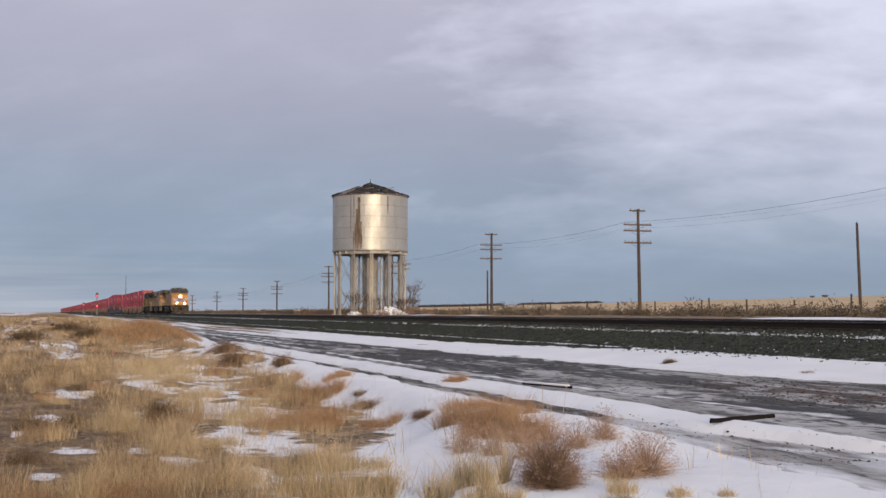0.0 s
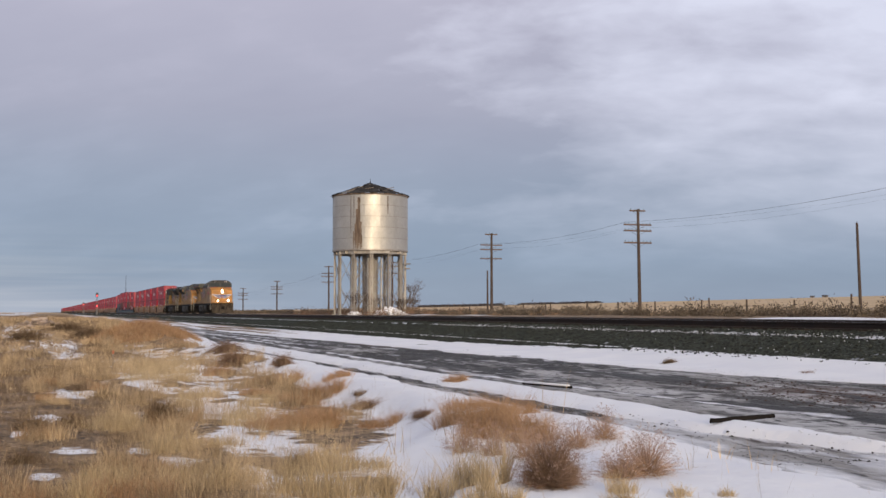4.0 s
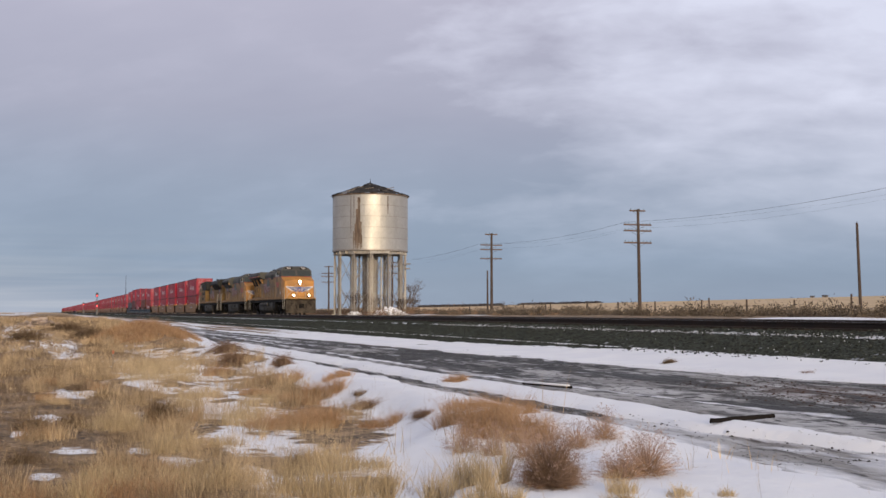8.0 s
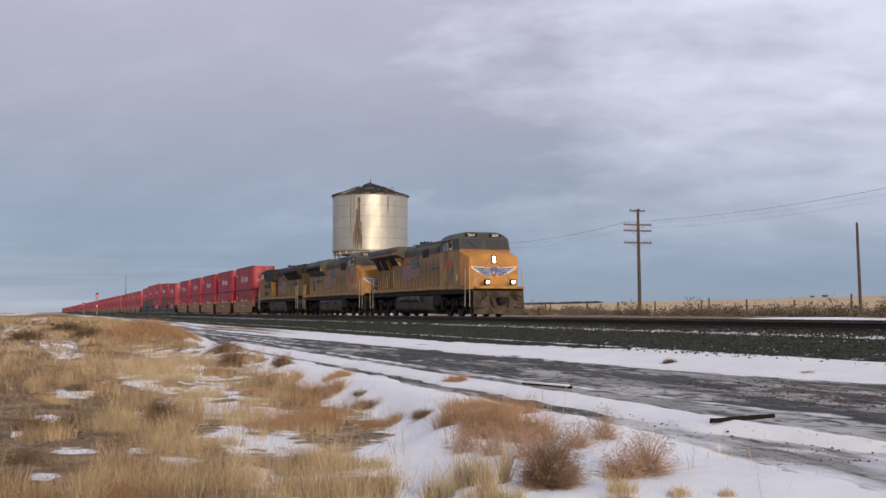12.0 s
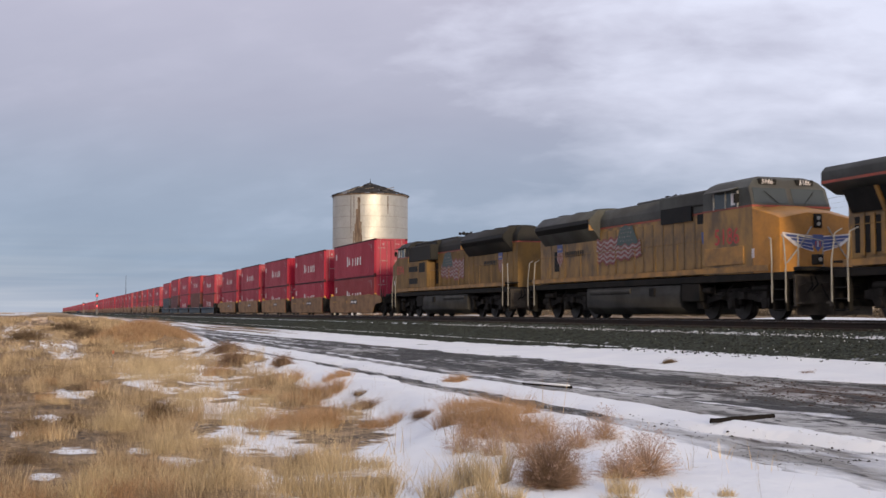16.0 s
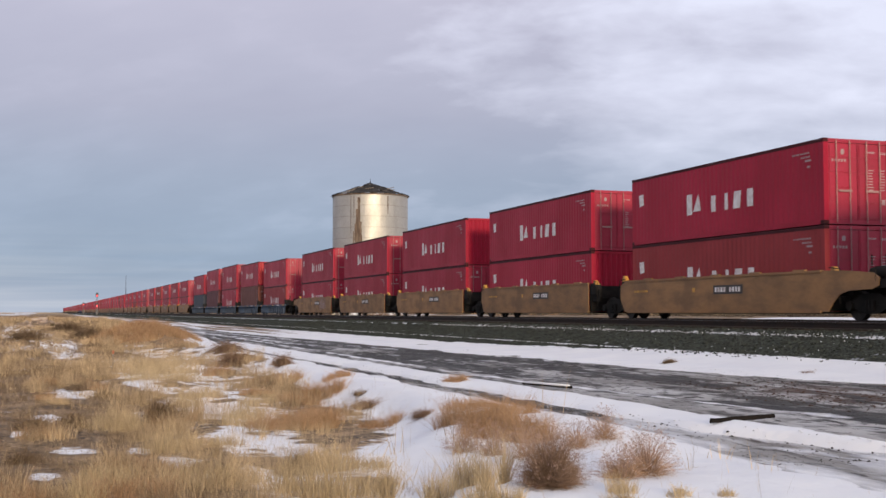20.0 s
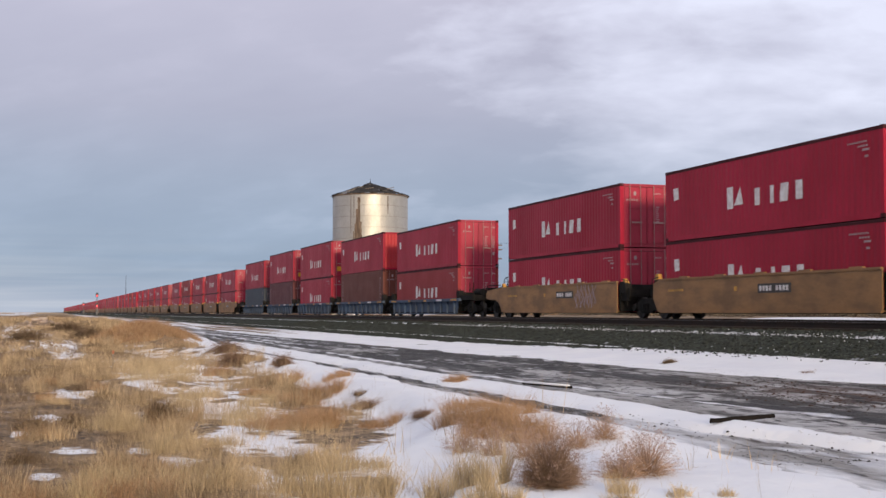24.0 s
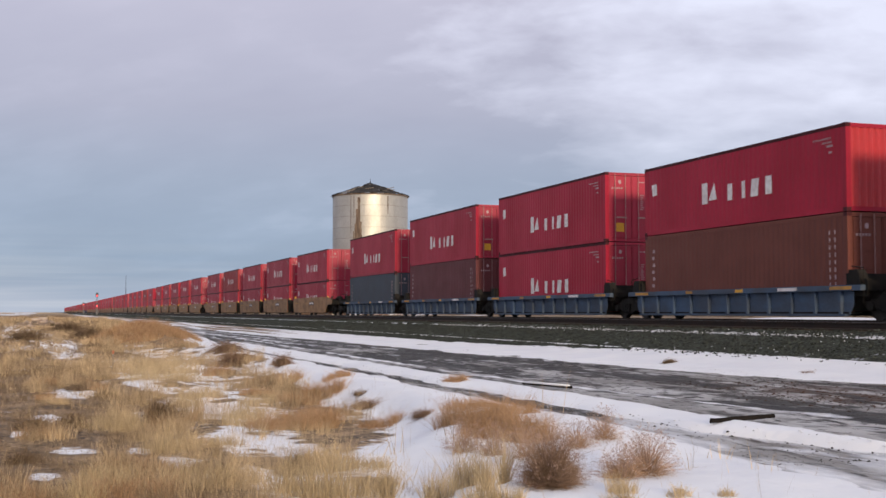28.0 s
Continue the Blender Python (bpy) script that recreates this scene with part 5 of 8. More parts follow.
def build_mast(x, y, h):
    t = thing("radio_mast", "thin dark steel mast beside the line", "mast", at=pose(x, y, -0.4))
    part("lower_tube", tube(B(), (0, 0, 0), (0, 0, h * 0.6), 0.16, 8, 0.13), "signalblack", t)
    part("upper_tube", tube(B(), (0, 0, h * 0.6), (0, 0, h), 0.10, 8, 0.05), "signalblack", t)


build_mast(-508, 31.5, 16.2)


def build_signal(x, y, h, lamps, label):
    t = thing("railway_signal", label, "signal", "railway signals", at=pose(x, y, -0.5))
    part("mast", tube(B(), (0, 0, 0), (0, 0, h), 0.08, 8), "mastgrey", t)
    part("base_cabinet", box(B(), -0.45, 0.45, -0.35, 0.35, 0, 1.6), "mastgrey", t)
    part("ladder", pipe(pipe(B(), [(-0.4, -0.2, 0), (-0.4, -0.2, h)], 0.03, 4), [(-0.4, 0.2, 0), (-0.4, 0.2, h)], 0.03, 4), "mastgrey", t)
    for z in lamps:
        head = part("signal_head", extrude(B(), [(0.45 * math.cos(k * math.pi / 8), z + 0.75 * math.sin(k * math.pi / 8)) for k in range(16)], 0.12, 0.2, "x"), "signalblack", t)
        part("hood", tube(B(), (0.2, 0, z + 0.25), (0.55, 0, z + 0.25), 0.3, 10, 0.26), "signalblack", head)
        part("lens", tube(B(), (0.56, 0, z - 0.3), (0.62, 0, z - 0.3), 0.26, 12), "signalred", head, "lit red signal lens")
    return t


build_signal(-402, 15.9, 7.3, (6.4, 3.1), "trackside signal mast with two red lights")
build_signal(-545, 15.9, 5.0, (4.4,), "far trackside signal with a red light")

# fence of old posts with wire along the field
FENCE = [(-134.1, 1.0), (-132.7, 1.1), (-123.8, 0.9), (-114.5, 1.0), (-107.0, 1.0), (-98.8, 1.0), (-96.1, 1.3), (-90.0, 1.1), (-83.0, 0.8), (-76.0, 1.3), (-69.0, 1.0), (-143, 0.9), (-152, 1.0), (-163, 0.9)]


def build_fence():
    t = thing("fence", "old wire fence on uneven wooden posts", "fence")
    ends = []
    for x, h in sorted(FENCE):
        y = 58.5 + 0.4 * math.sin(x)
        g = float(land(x, y))
        lean = random.uniform(-0.09, 0.09)
        part("post", tube(B(), (x, y, g - 0.2), (x + lean, y, g + h + 0.35), 0.085, 7, 0.07), "wood", t)
        ends.append((x + lean * 0.8, y - 0.08, g))
    for dz in (0.45, 0.8):
        part("fence_wire", pipe(B(), [(x, y, g + dz) for x, y, g in ends], 0.006, 4), "wire", t)


build_fence()


# ------------------------------------------------------------------ trees, farm and odd things
def bare_tree(x, y, h, seed, label, wide=1.0):
    rg = random.Random(seed)
    g = float(land(x, y))
    t = thing("bare_tree", label, "tree", "bare trees", at=pose(x, y, g - 0.1))
    trunk, limbs = B(), B()

    def grow(p, d, ln, r, depth, bm):
        q = p + d * ln
        tube(bm, p, q, r, 5, r * 0.7)
        if depth == 0:
            return
        for k in range(3 if depth > 1 else 4):
            e = (d + Vector((rg.gauss(0, 0.5) * wide, rg.gauss(0, 0.5) * wide, rg.uniform(-0.1, 0.4)))).normalized()
            grow(q - d * ln * rg.uniform(0, 0.35), e, ln * rg.uniform(0.6, 0.85), r * 0.55, depth - 1, limbs)
    for k in range(4):
        grow(Vector((rg.uniform(-0.3, 0.3), rg.uniform(-0.3, 0.3), 0)), Vector((rg.gauss(0, 0.3), rg.gauss(0, 0.3), 1)).normalized(), h * 0.34, 0.06, 4, trunk)
    part("trunk", trunk, "bare", t)
    part("crown", limbs, "bare", t, "bare grey-brown twigs")


bare_tree(-145.5, 44.0, 5.2, 3, "bare leafless bushy tree beside the water tower", 1.1)
bare_tree(-150.0, 41.2, 3.2, 4, "bare leafless shrub beside the water tower", 1.3)
bare_tree(-141.0, 43.4, 3.0, 5, "bare leafless shrub beside the water tower", 1.4)
bare_tree(-119.6, 30.6, 2.9, 6, "bare leafless shrub growing between the tower legs", 1.0)
bare_tree(-117.9, 35.0, 2.4, 7, "bare leafless shrub growing between the tower legs", 1.1)


def far_trees(name, x0, x1, dist, h, seed, label):
    """A far shelter belt: many small crowns in one mesh."""
    rg = np.random.RandomState(seed)
    n = 260
    b = np.radians(rg.uniform(x0, x1, n))
    r = dist * rg.uniform(0.97, 1.03, n)
    x, y = -r * np.cos(b), r * np.sin(b)
    s = h * rg.uniform(0.5, 1.1, n)
    P = np.repeat(np.stack([x, y, land(x, y)], -1), 22, 0)
    m = len(P)
    d = upward(rg, m, 0.7)
    V, Q = blades(P + rg.normal(0, 1.2, (m, 3)) * [1, 1, 0.2], d, np.repeat(s, 22) * rg.uniform(0.5, 1.0, m), np.full(m, 0.55), 0.4, rg)
    me = quads_mesh(V, Q)
    me.materials.append(M["farwood"])
    return tagged(new(name, me), label, "trees", kind="stuff")


far_trees("far_shelter_belt", 22.2, 26.0, 1250, 3.0, 81, "dark far shelter belt of trees on the fields")
far_trees("far_shelter_belt", 17.4, 21.3, 1000, 2.6, 82, "dark far shelter belt of trees on the fields")


def farm(bearing, dist, w, h, label):
    b = radians(bearing)
    x, y = -dist * math.cos(b), dist * math.sin(b)
    t = thing("far_barn", label, "barn", "far farm buildings", at=pose(x, y, float(land(x, y)) - 0.3, rz=-bearing))
    part("walls", box(B(), -w * 0.35, w * 0.35, -w / 2, w / 2, 0, h), "farm", t)
    part("roof", extrude(B(), [(-w * 0.4, h), (w * 0.4, h), (0, h * 1.6)], -w * 0.53, w * 0.53, "y"), "signalblack", t)
    part("door", box(B(), w * 0.35, w * 0.36, -w * 0.15, w * 0.15, 0, h * 0.8), "signalblack", t)


farm(36.35, 1330, 6.0, 2.0, "small dark barn far across the fields")
farm(35.80, 1345, 4.5, 1.8, "small grey shed far across the fields")


def log_pile(x, y):
    rg = random.Random(9)
    g = float(land(x, y))
    t = thing("log_pile", "pile of grey split logs and rubble on the grass", "log pile", at=pose(x, y, g))
    for i in range(34):
        a, r = rg.uniform(0, 6.28), math.sqrt(rg.random())
        p = Vector((math.cos(a) * r * 1.2, math.sin(a) * r * 0.9, 0.10 + 0.75 * (1 - r) * rg.random()))
        d = Vector((rg.gauss(0, 1), rg.gauss(0, 1), rg.gauss(0, 0.35))).normalized() * rg.uniform(0.2, 0.45)
        part("log", tube(B(), p - d, p + d, rg.uniform(0.04, 0.10), 6), "log" if rg.random() < 0.93 else "plank", t)


log_pile(-64.0, -0.15)


def timber(x, y, ln, turn, r, label, tilt=0.0, lift=0.0):
    z = float(np.maximum(land(x, y), road_height(np.array(x), np.array(y)))) + lift
    bm = B()
    n = 14
    pts = [(-ln / 2 + ln * i / n) for i in range(n + 1)]
    rg = random.Random(int(ln * 100))
    prev = None
    for i, px in enumerate(pts):
        w, h, off = r * rg.uniform(0.8, 1.1), r * rg.uniform(0.75, 1.05), rg.uniform(-0.006, 0.006)
        lp = [bm.verts.new((px, off + w * a, h * b)) for a, b in ((-1, -0.7), (-0.6, 1), (0.6, 1), (1, -0.6), (0.4, -1), (-0.4, -1))]
        if prev:
            for k in range(6):
                bm.faces.new((prev[k], prev[(k + 1) % 6], lp[(k + 1) % 6], lp[k]))
        else:
            bm.faces.new(lp[::-1])
        prev = lp
    bm.faces.new(prev)
    ob = part("old_timber", bm, "plank")
    ob.matrix_basis = pose(x, y, z + r * 0.75, 0, tilt, turn)
    return tagged(ob, label, "timber", "old timbers")


timber(-10.74, 6.88, 1.08, 112, 0.026, "charred old timber lying on the snow beside the road", 0.5, 0.012)
timber(-17.35, 7.54, 1.26, -166, 0.020, "snow-covered old timber at the road edge", 0.0, 0.035)
cap = part("snow_strip", box(B(), -0.56, 0.60, -0.030, 0.030, 0.0, 0.030), "snow", None, bevel=0.01)
cap.matrix_basis = pose(-17.35, 7.54, float(np.maximum(land(-17.35, 7.54), road_height(np.array(-17.35), np.array(7.54)))) + 0.06, 0, 0, -166)
tagged(cap, "strip of snow lying on an old timber", "snow")


def lath(x, y, h):
    g = float(land(x, y))
    t = thing("survey_lath", "thin survey lath with orange tape in the grass", "stake", at=pose(x, y, g - 0.1))
    part("stake", box(B(), -0.004, 0.004, -0.010, 0.010, 0, h), "raft", t)
    part("tape", box(B(), -0.006, 0.006, -0.013, 0.013, h - 0.07, h + 0.0), "marker", t, "bright orange tape")


lath(-27.5, 1.45, 0.55)


def stalks(seed):
    """Single tall weed stalks that stand up out of the snow."""
    rg = np.random.RandomState(seed)
    P, ln = [], []
    for x, y, h in ((-10.9, 4.75, 0.55), (-8.2, 2.9, 0.45), (-8.6, 2.5, 0.4), (-9.8, 3.45, 0.5), (-10.4, 3.05, 0.5), (-8.0, 4.2, 0.3), (-7.9, 4.6, 0.28), (-7.6, 5.0, 0.24), (-8.3, 5.15, 0.2), (-8.0, 3.7, 0.3)):
        for k in range(7):
            xx, yy = x + rg.normal(0, 0.07), y + rg.normal(0, 0.07)
            P.append((xx, yy, float(land(xx, yy)) - 0.02)), ln.append(h * rg.uniform(0.5, 1.1))
    for k in range(240):
        xx = -6.3 - 11 * rg.uniform() ** 1.3
        yy = float(verge(xx)) + rg.uniform(0.0, 1.0) * (5.3 - float(verge(xx)))
        if rg.uniform() < 0.35 + 0.65 * float(clumps(xx, yy)):
            P.append((xx, yy, float(land(xx, yy)) - 0.02)), ln.append(0.05 + 0.20 * rg.uniform() ** 2)
    V, Q = blades(np.array(P), upward(rg, len(P), 0.16), np.array(ln), 0.0012 + 0.0014 * (np.arange(len(P)) < 70), 0.2, rg)
    me = quads_mesh(V, Q)
    me.materials.append(M["straw"])
    tagged(new("weed_stalks", me), "single tall dry weed stalks standing in snow", "weeds", kind="stuff")


stalks(91)


# ------------------------------------------------------------------ the train: shared pieces
def train_x(s, t):
    """Place along the line of a point that stands at s at 20 s: the train slows a little as it comes."""
    return s + 12.688 * (t - 20) - 0.0195 * (t - 20) ** 2


TIMES = (0.0, 4.0, 8.0, 12.0, 16.0, 20.0, 24.0, 28.0)
MOVERS = []                 # thing, place in the train, height, turn
TURNERS = []                # wheelset, place on its truck, radius, way of turning


def wheelset_mesh(r, gauge=0.7525):
    bm = B()
    tube(bm, (0, -1.05, 0), (0, 1.05, 0), 0.085, 10)
    for s in (-1, 1):
        tube(bm, (0, s * (gauge - 0.06), 0), (0, s * (gauge + 0.06), 0), r, 28)
        tube(bm, (0, s * (gauge - 0.09), 0), (0, s * (gauge - 0.055), 0), r + 0.028, 28)
        tube(bm, (0, s * (gauge + 0.05), 0), (0, s * (gauge + 0.075), 0), r * 0.42, 14)
        for k in range(6):
            a = k * math.pi / 3
            p = (math.cos(a) * r * 0.68, s * (gauge + 0.055), math.sin(a) * r * 0.68)
            tube(bm, p, (p[0], p[1] + s * 0.015, p[2]), r * 0.10, 6)
    return finish(bm)


CAR_WHEELS, ENGINE_WHEELS = wheelset_mesh(0.42), wheelset_mesh(0.53)


def flag(parent, x0, x1, z0, z1, side, front):
    """A flag painted on the hood as it flies: rippling stripes, and the canton standing up at the front."""
    y, n, H = side * 0.985, 40, z1 - z0

    def ripple(f, g):
        return H * (0.042 * math.sin(f * 38.0 + g * 2.5) + 0.022 * math.sin(f * 17 + 1.0 + g * 5) - 0.09 * math.exp(-((f - 0.30) / 0.16) ** 2) * g + 0.07 * (f - 0.5))

    def strip(g0, g1, f0, f1, lift):
        bm = B()
        prev = None
        m = max(4, int(n * (f1 - f0)))
        for i in range(m + 1):
            f = f0 + (f1 - f0) * i / m
            ends = [bm.verts.new((x0 + (x1 - x0) * (f + 0.06 * (g - 0.5) * f), y + side * lift, z1 - H * g + ripple(f, g))) for g in (g0, g1)]
            if prev:
                bm.faces.new((prev[0], ends[0], ends[1], prev[1]))
            prev = ends
        return bm
    f = part("flag", strip(0.27, 0.95, 0, 0.62, 0.004), "flagwhite", parent, "painted flag rippling in red and white stripes")
    part("fly", strip(0.50, 0.95, 0.62, 1.0, 0.004), "flagwhite", f)
    for k in range(6):
        g = 0.27 + 0.68 * 2 * k / 11
        part("stripe", strip(g, g + 0.062, 0, 1.0 if g > 0.48 else 0.52, 0.008), "flagred", f)
    cant = B()
    lo = [(0.47 + 0.49 * i / 12, 0.54) for i in range(13)]
    hi = [(0.56 + 0.27 * i / 12, 0.0) for i in range(13)]
    vs = [[cant.verts.new((x0 + (x1 - x0) * q, y + side * 0.012, z1 - H * g + (ripple(q, g) if g else 0.03 * H * math.sin(q * 30)))) for q, g in row] for row in (lo, hi)]
    for i in range(12):
        cant.faces.new((vs[0][i], vs[0][i + 1], vs[1][i + 1], vs[1][i]))
    c = part("canton", cant, "canton", f, "dark blue-green canton with pale dots")
    dots = B()
    for r in range(4):
        for k in range(5):
            q, g = 0.58 - 0.012 * r + (0.24 + 0.024 * r) * (k + 0.5 * (r % 2)) / 5, 0.08 + 0.11 * r
            px, pz = x0 + (x1 - x0) * q, z1 - H * g
            ring_pts = [(px + 0.035 * math.cos(a * math.pi / 2), pz + 0.035 * math.sin(a * math.pi / 2)) for a in range(4)]
            extrude(dots, ring_pts, min(y + side * 0.014, y + side * 0.017), max(y + side * 0.014, y + side * 0.017))
    part("dots", dots, "flagwhite", c)


def bars(parent, name, material, xs, z0, z1, y, side, label="", slant=0.0):
    """A row of plain blocks that stand in for writing."""
    bm = B()
    for a, b in xs:
        box(bm, min(a, b), max(a, b), min(y, y + side * 0.006), max(y, y + side * 0.006), z0, z1)
    return part(name, bm, material, parent, label)


# ------------------------------------------------------------------ locomotives
def engine_truck(root, x, spacing, way, seed):
    t = part("truck", B(), "under", root, "black three-axle truck", at=pose(x, 0, 0))
    bm = bmesh.new()
    for s in (-1, 1):
        y0, y1 = sorted((s * 1.02, s * 1.17))
        extrude(bm, [(-2.75, 0.62), (-2.75, 0.86), (-2.2, 0.92), (-1.4, 0.78), (-0.8, 0.92), (0.8, 0.92), (1.4, 0.78), (2.2, 0.92), (2.75, 0.86), (2.75, 0.62), (1.7, 0.55), (1.0, 0.66), (-1.0, 0.66), (-1.7, 0.55)], y0, y1)
        for k in (-1, 0, 1):
            box(bm, k * spacing - 0.22, k * spacing + 0.22, min(s * 1.05, s * 1.26), max(s * 1.05, s * 1.26), 0.36, 0.72)
            tube(bm, (k * spacing, s * 1.2, 0.53), (k * spacing, s * 1.30, 0.53), 0.16, 12)
            for e in (-0.34, 0.34):
                tube(bm, (k * spacing + e, s * 1.1, 0.50), (k * spacing + e, s * 1.1, 0.95), 0.085, 8)
        for k in (-1.5, -0.5, 0.5, 1.5):
            box(bm, k * spacing * 0.66 - 0.16, k * spacing * 0.66 + 0.16, min(s * 1.12, s * 1.30), max(s * 1.12, s * 1.30), 0.68, 0.92)
        tube(bm, (-2.2, s * 1.24, 1.0), (-1.2, s * 1.24, 1.0), 0.11, 10)
        tube(bm, (1.3, s * 1.24, 1.02), (2.2, s * 1.24, 1.02), 0.09, 10)
    box(bm, -2.6, 2.6, -1.0, 1.0, 0.72, 1.05)
    t.data = finish(bm, 0.012)
    t.data.materials.append(M["dusty"])
    for k in (-1, 0, 1):
        w = part("wheelset", ENGINE_WHEELS, "steel", t)
        TURNERS.append((w, k * spacing, 0.53, way))
    for s in (-1, 1):
        part("sand_pipe", pipe(B(), [(2.5, s * 0.95, 1.2), (2.62, s * 0.85, 0.55), (2.4, s * 0.76, 0.18)], 0.022, 5), "under", t)
        part("brake_hose", pipe(B(), [(-1.0, s * 1.28, 1.2), (-0.9, s * 1.33, 0.85), (-0.3, s * 1.33, 0.8), (0.2, s * 1.28, 1.2)], 0.025, 5), "under", t)


def steps(root, x, way):
    """Corner steps with handrails; way: +1 where the step faces the front end."""
    for s in (-1, 1):
        st = part("steps", box(B(), x - 0.36, x - 0.33, min(s * 1.1, s * 1.5), max(s * 1.1, s * 1.5), 0.28, 1.5), "under", root)
        part("stringer", box(B(), x + 0.33, x + 0.35, min(s * 1.36, s * 1.5), max(s * 1.36, s * 1.5), 0.28, 1.5), "under", st)
        for k in range(4):
            part("tread", box(B(), x - 0.33, x + 0.33, min(s * 1.12, s * 1.48), max(s * 1.12, s * 1.48), 0.30 + 0.32 * k, 0.34 + 0.32 * k), "under", st)
        for e in (-0.37, 0.37):
            part("grab_rail", pipe(B(), [(x + e, s * 1.53, 0.55), (x + e, s * 1.53, 1.75), (x + e * 0.9 - way * 0.1, s * 1.5, 2.55), (x + e - way * 0.35, s * 1.42, 2.66)], 0.022, 6), "silver", st, "white-painted grab rail")


YELPOST = "oldyellow"


def handrails(root, x0, x1, skip=()):
    n = int((x1 - x0) / 1.55)
    for s in (-1, 1):
        for i in range(n + 1):
            x = x0 + (x1 - x0) * i / n
            part("handrail_post", tube(B(), (x, s * 1.47, 1.74), (x, s * 1.47, 2.72), 0.016, 5), YELPOST, root)
        part("handrail", pipe(B(), [(x0, s * 1.47, 2.72), (x1, s * 1.47, 2.72)], 0.014, 5), YELPOST, root)


def loft(bm, loops):
    vs = [[bm.verts.new(p) for p in lp] for lp in loops]
    n = len(vs[0])
    for a, b in zip(vs, vs[1:]):
        for i in range(n):
            bm.faces.new((a[i], a[(i + 1) % n], b[(i + 1) % n], b[i]))
    bm.faces.new(vs[0]), bm.faces.new(vs[-1][::-1])
    return bm


def wing_emblem(root, x, z, back):
    """Winged shield on the nose, as plain blue and white shapes."""
    sh = part("emblem", extrude(B(), [(-0.20, z + 0.24), (0.20, z + 0.24), (0.21, z - 0.04), (0, z - 0.30), (-0.21, z - 0.04)], x, x + 0.012, "x"), "markblue", root, "plain blue shield with red and white bars")
    for k in range(3):
        part("bar", box(B(), x + 0.012, x + 0.018, -0.11 + 0.08 * k, -0.07 + 0.08 * k, z - 0.14, z + 0.04), "markred" if k != 1 else "markwhite", sh)
    for s in (-1, 1):
        part("wing_backing", extrude(B(), [(s * 0.18, z + 0.20), (s * 1.32, z + 0.30), (s * 1.30, z + 0.20), (s * 0.86, z - 0.12), (s * 0.18, z - 0.30)], x + 0.0, x + 0.008, "x"), "markwhite", sh, "white wing outline")
        for k in range(4):
            a, w = z + 0.19 - 0.115 * k, 1.22 - 0.19 * k
            part("feather", extrude(B(), [(s * 0.2, a - 0.016), (s * w, a + 0.055), (s * (w - 0.09), a - 0.030), (s * 0.2, a - 0.112)], x + 0.008, x + 0.014, "x"), "markblue", sh)


def letters(text, size):
    """Characters as a thin mesh, standing in the x-y plane."""
    cu = bpy.data.curves.new("letters", "FONT")
    cu.body, cu.size, cu.extrude = text, size, 0.003
    tmp = bpy.data.objects.new("letters", cu)
    me = bpy.data.meshes.new_from_object(tmp)
    bpy.data.objects.remove(tmp)
    bpy.data.curves.remove(cu)
    return me


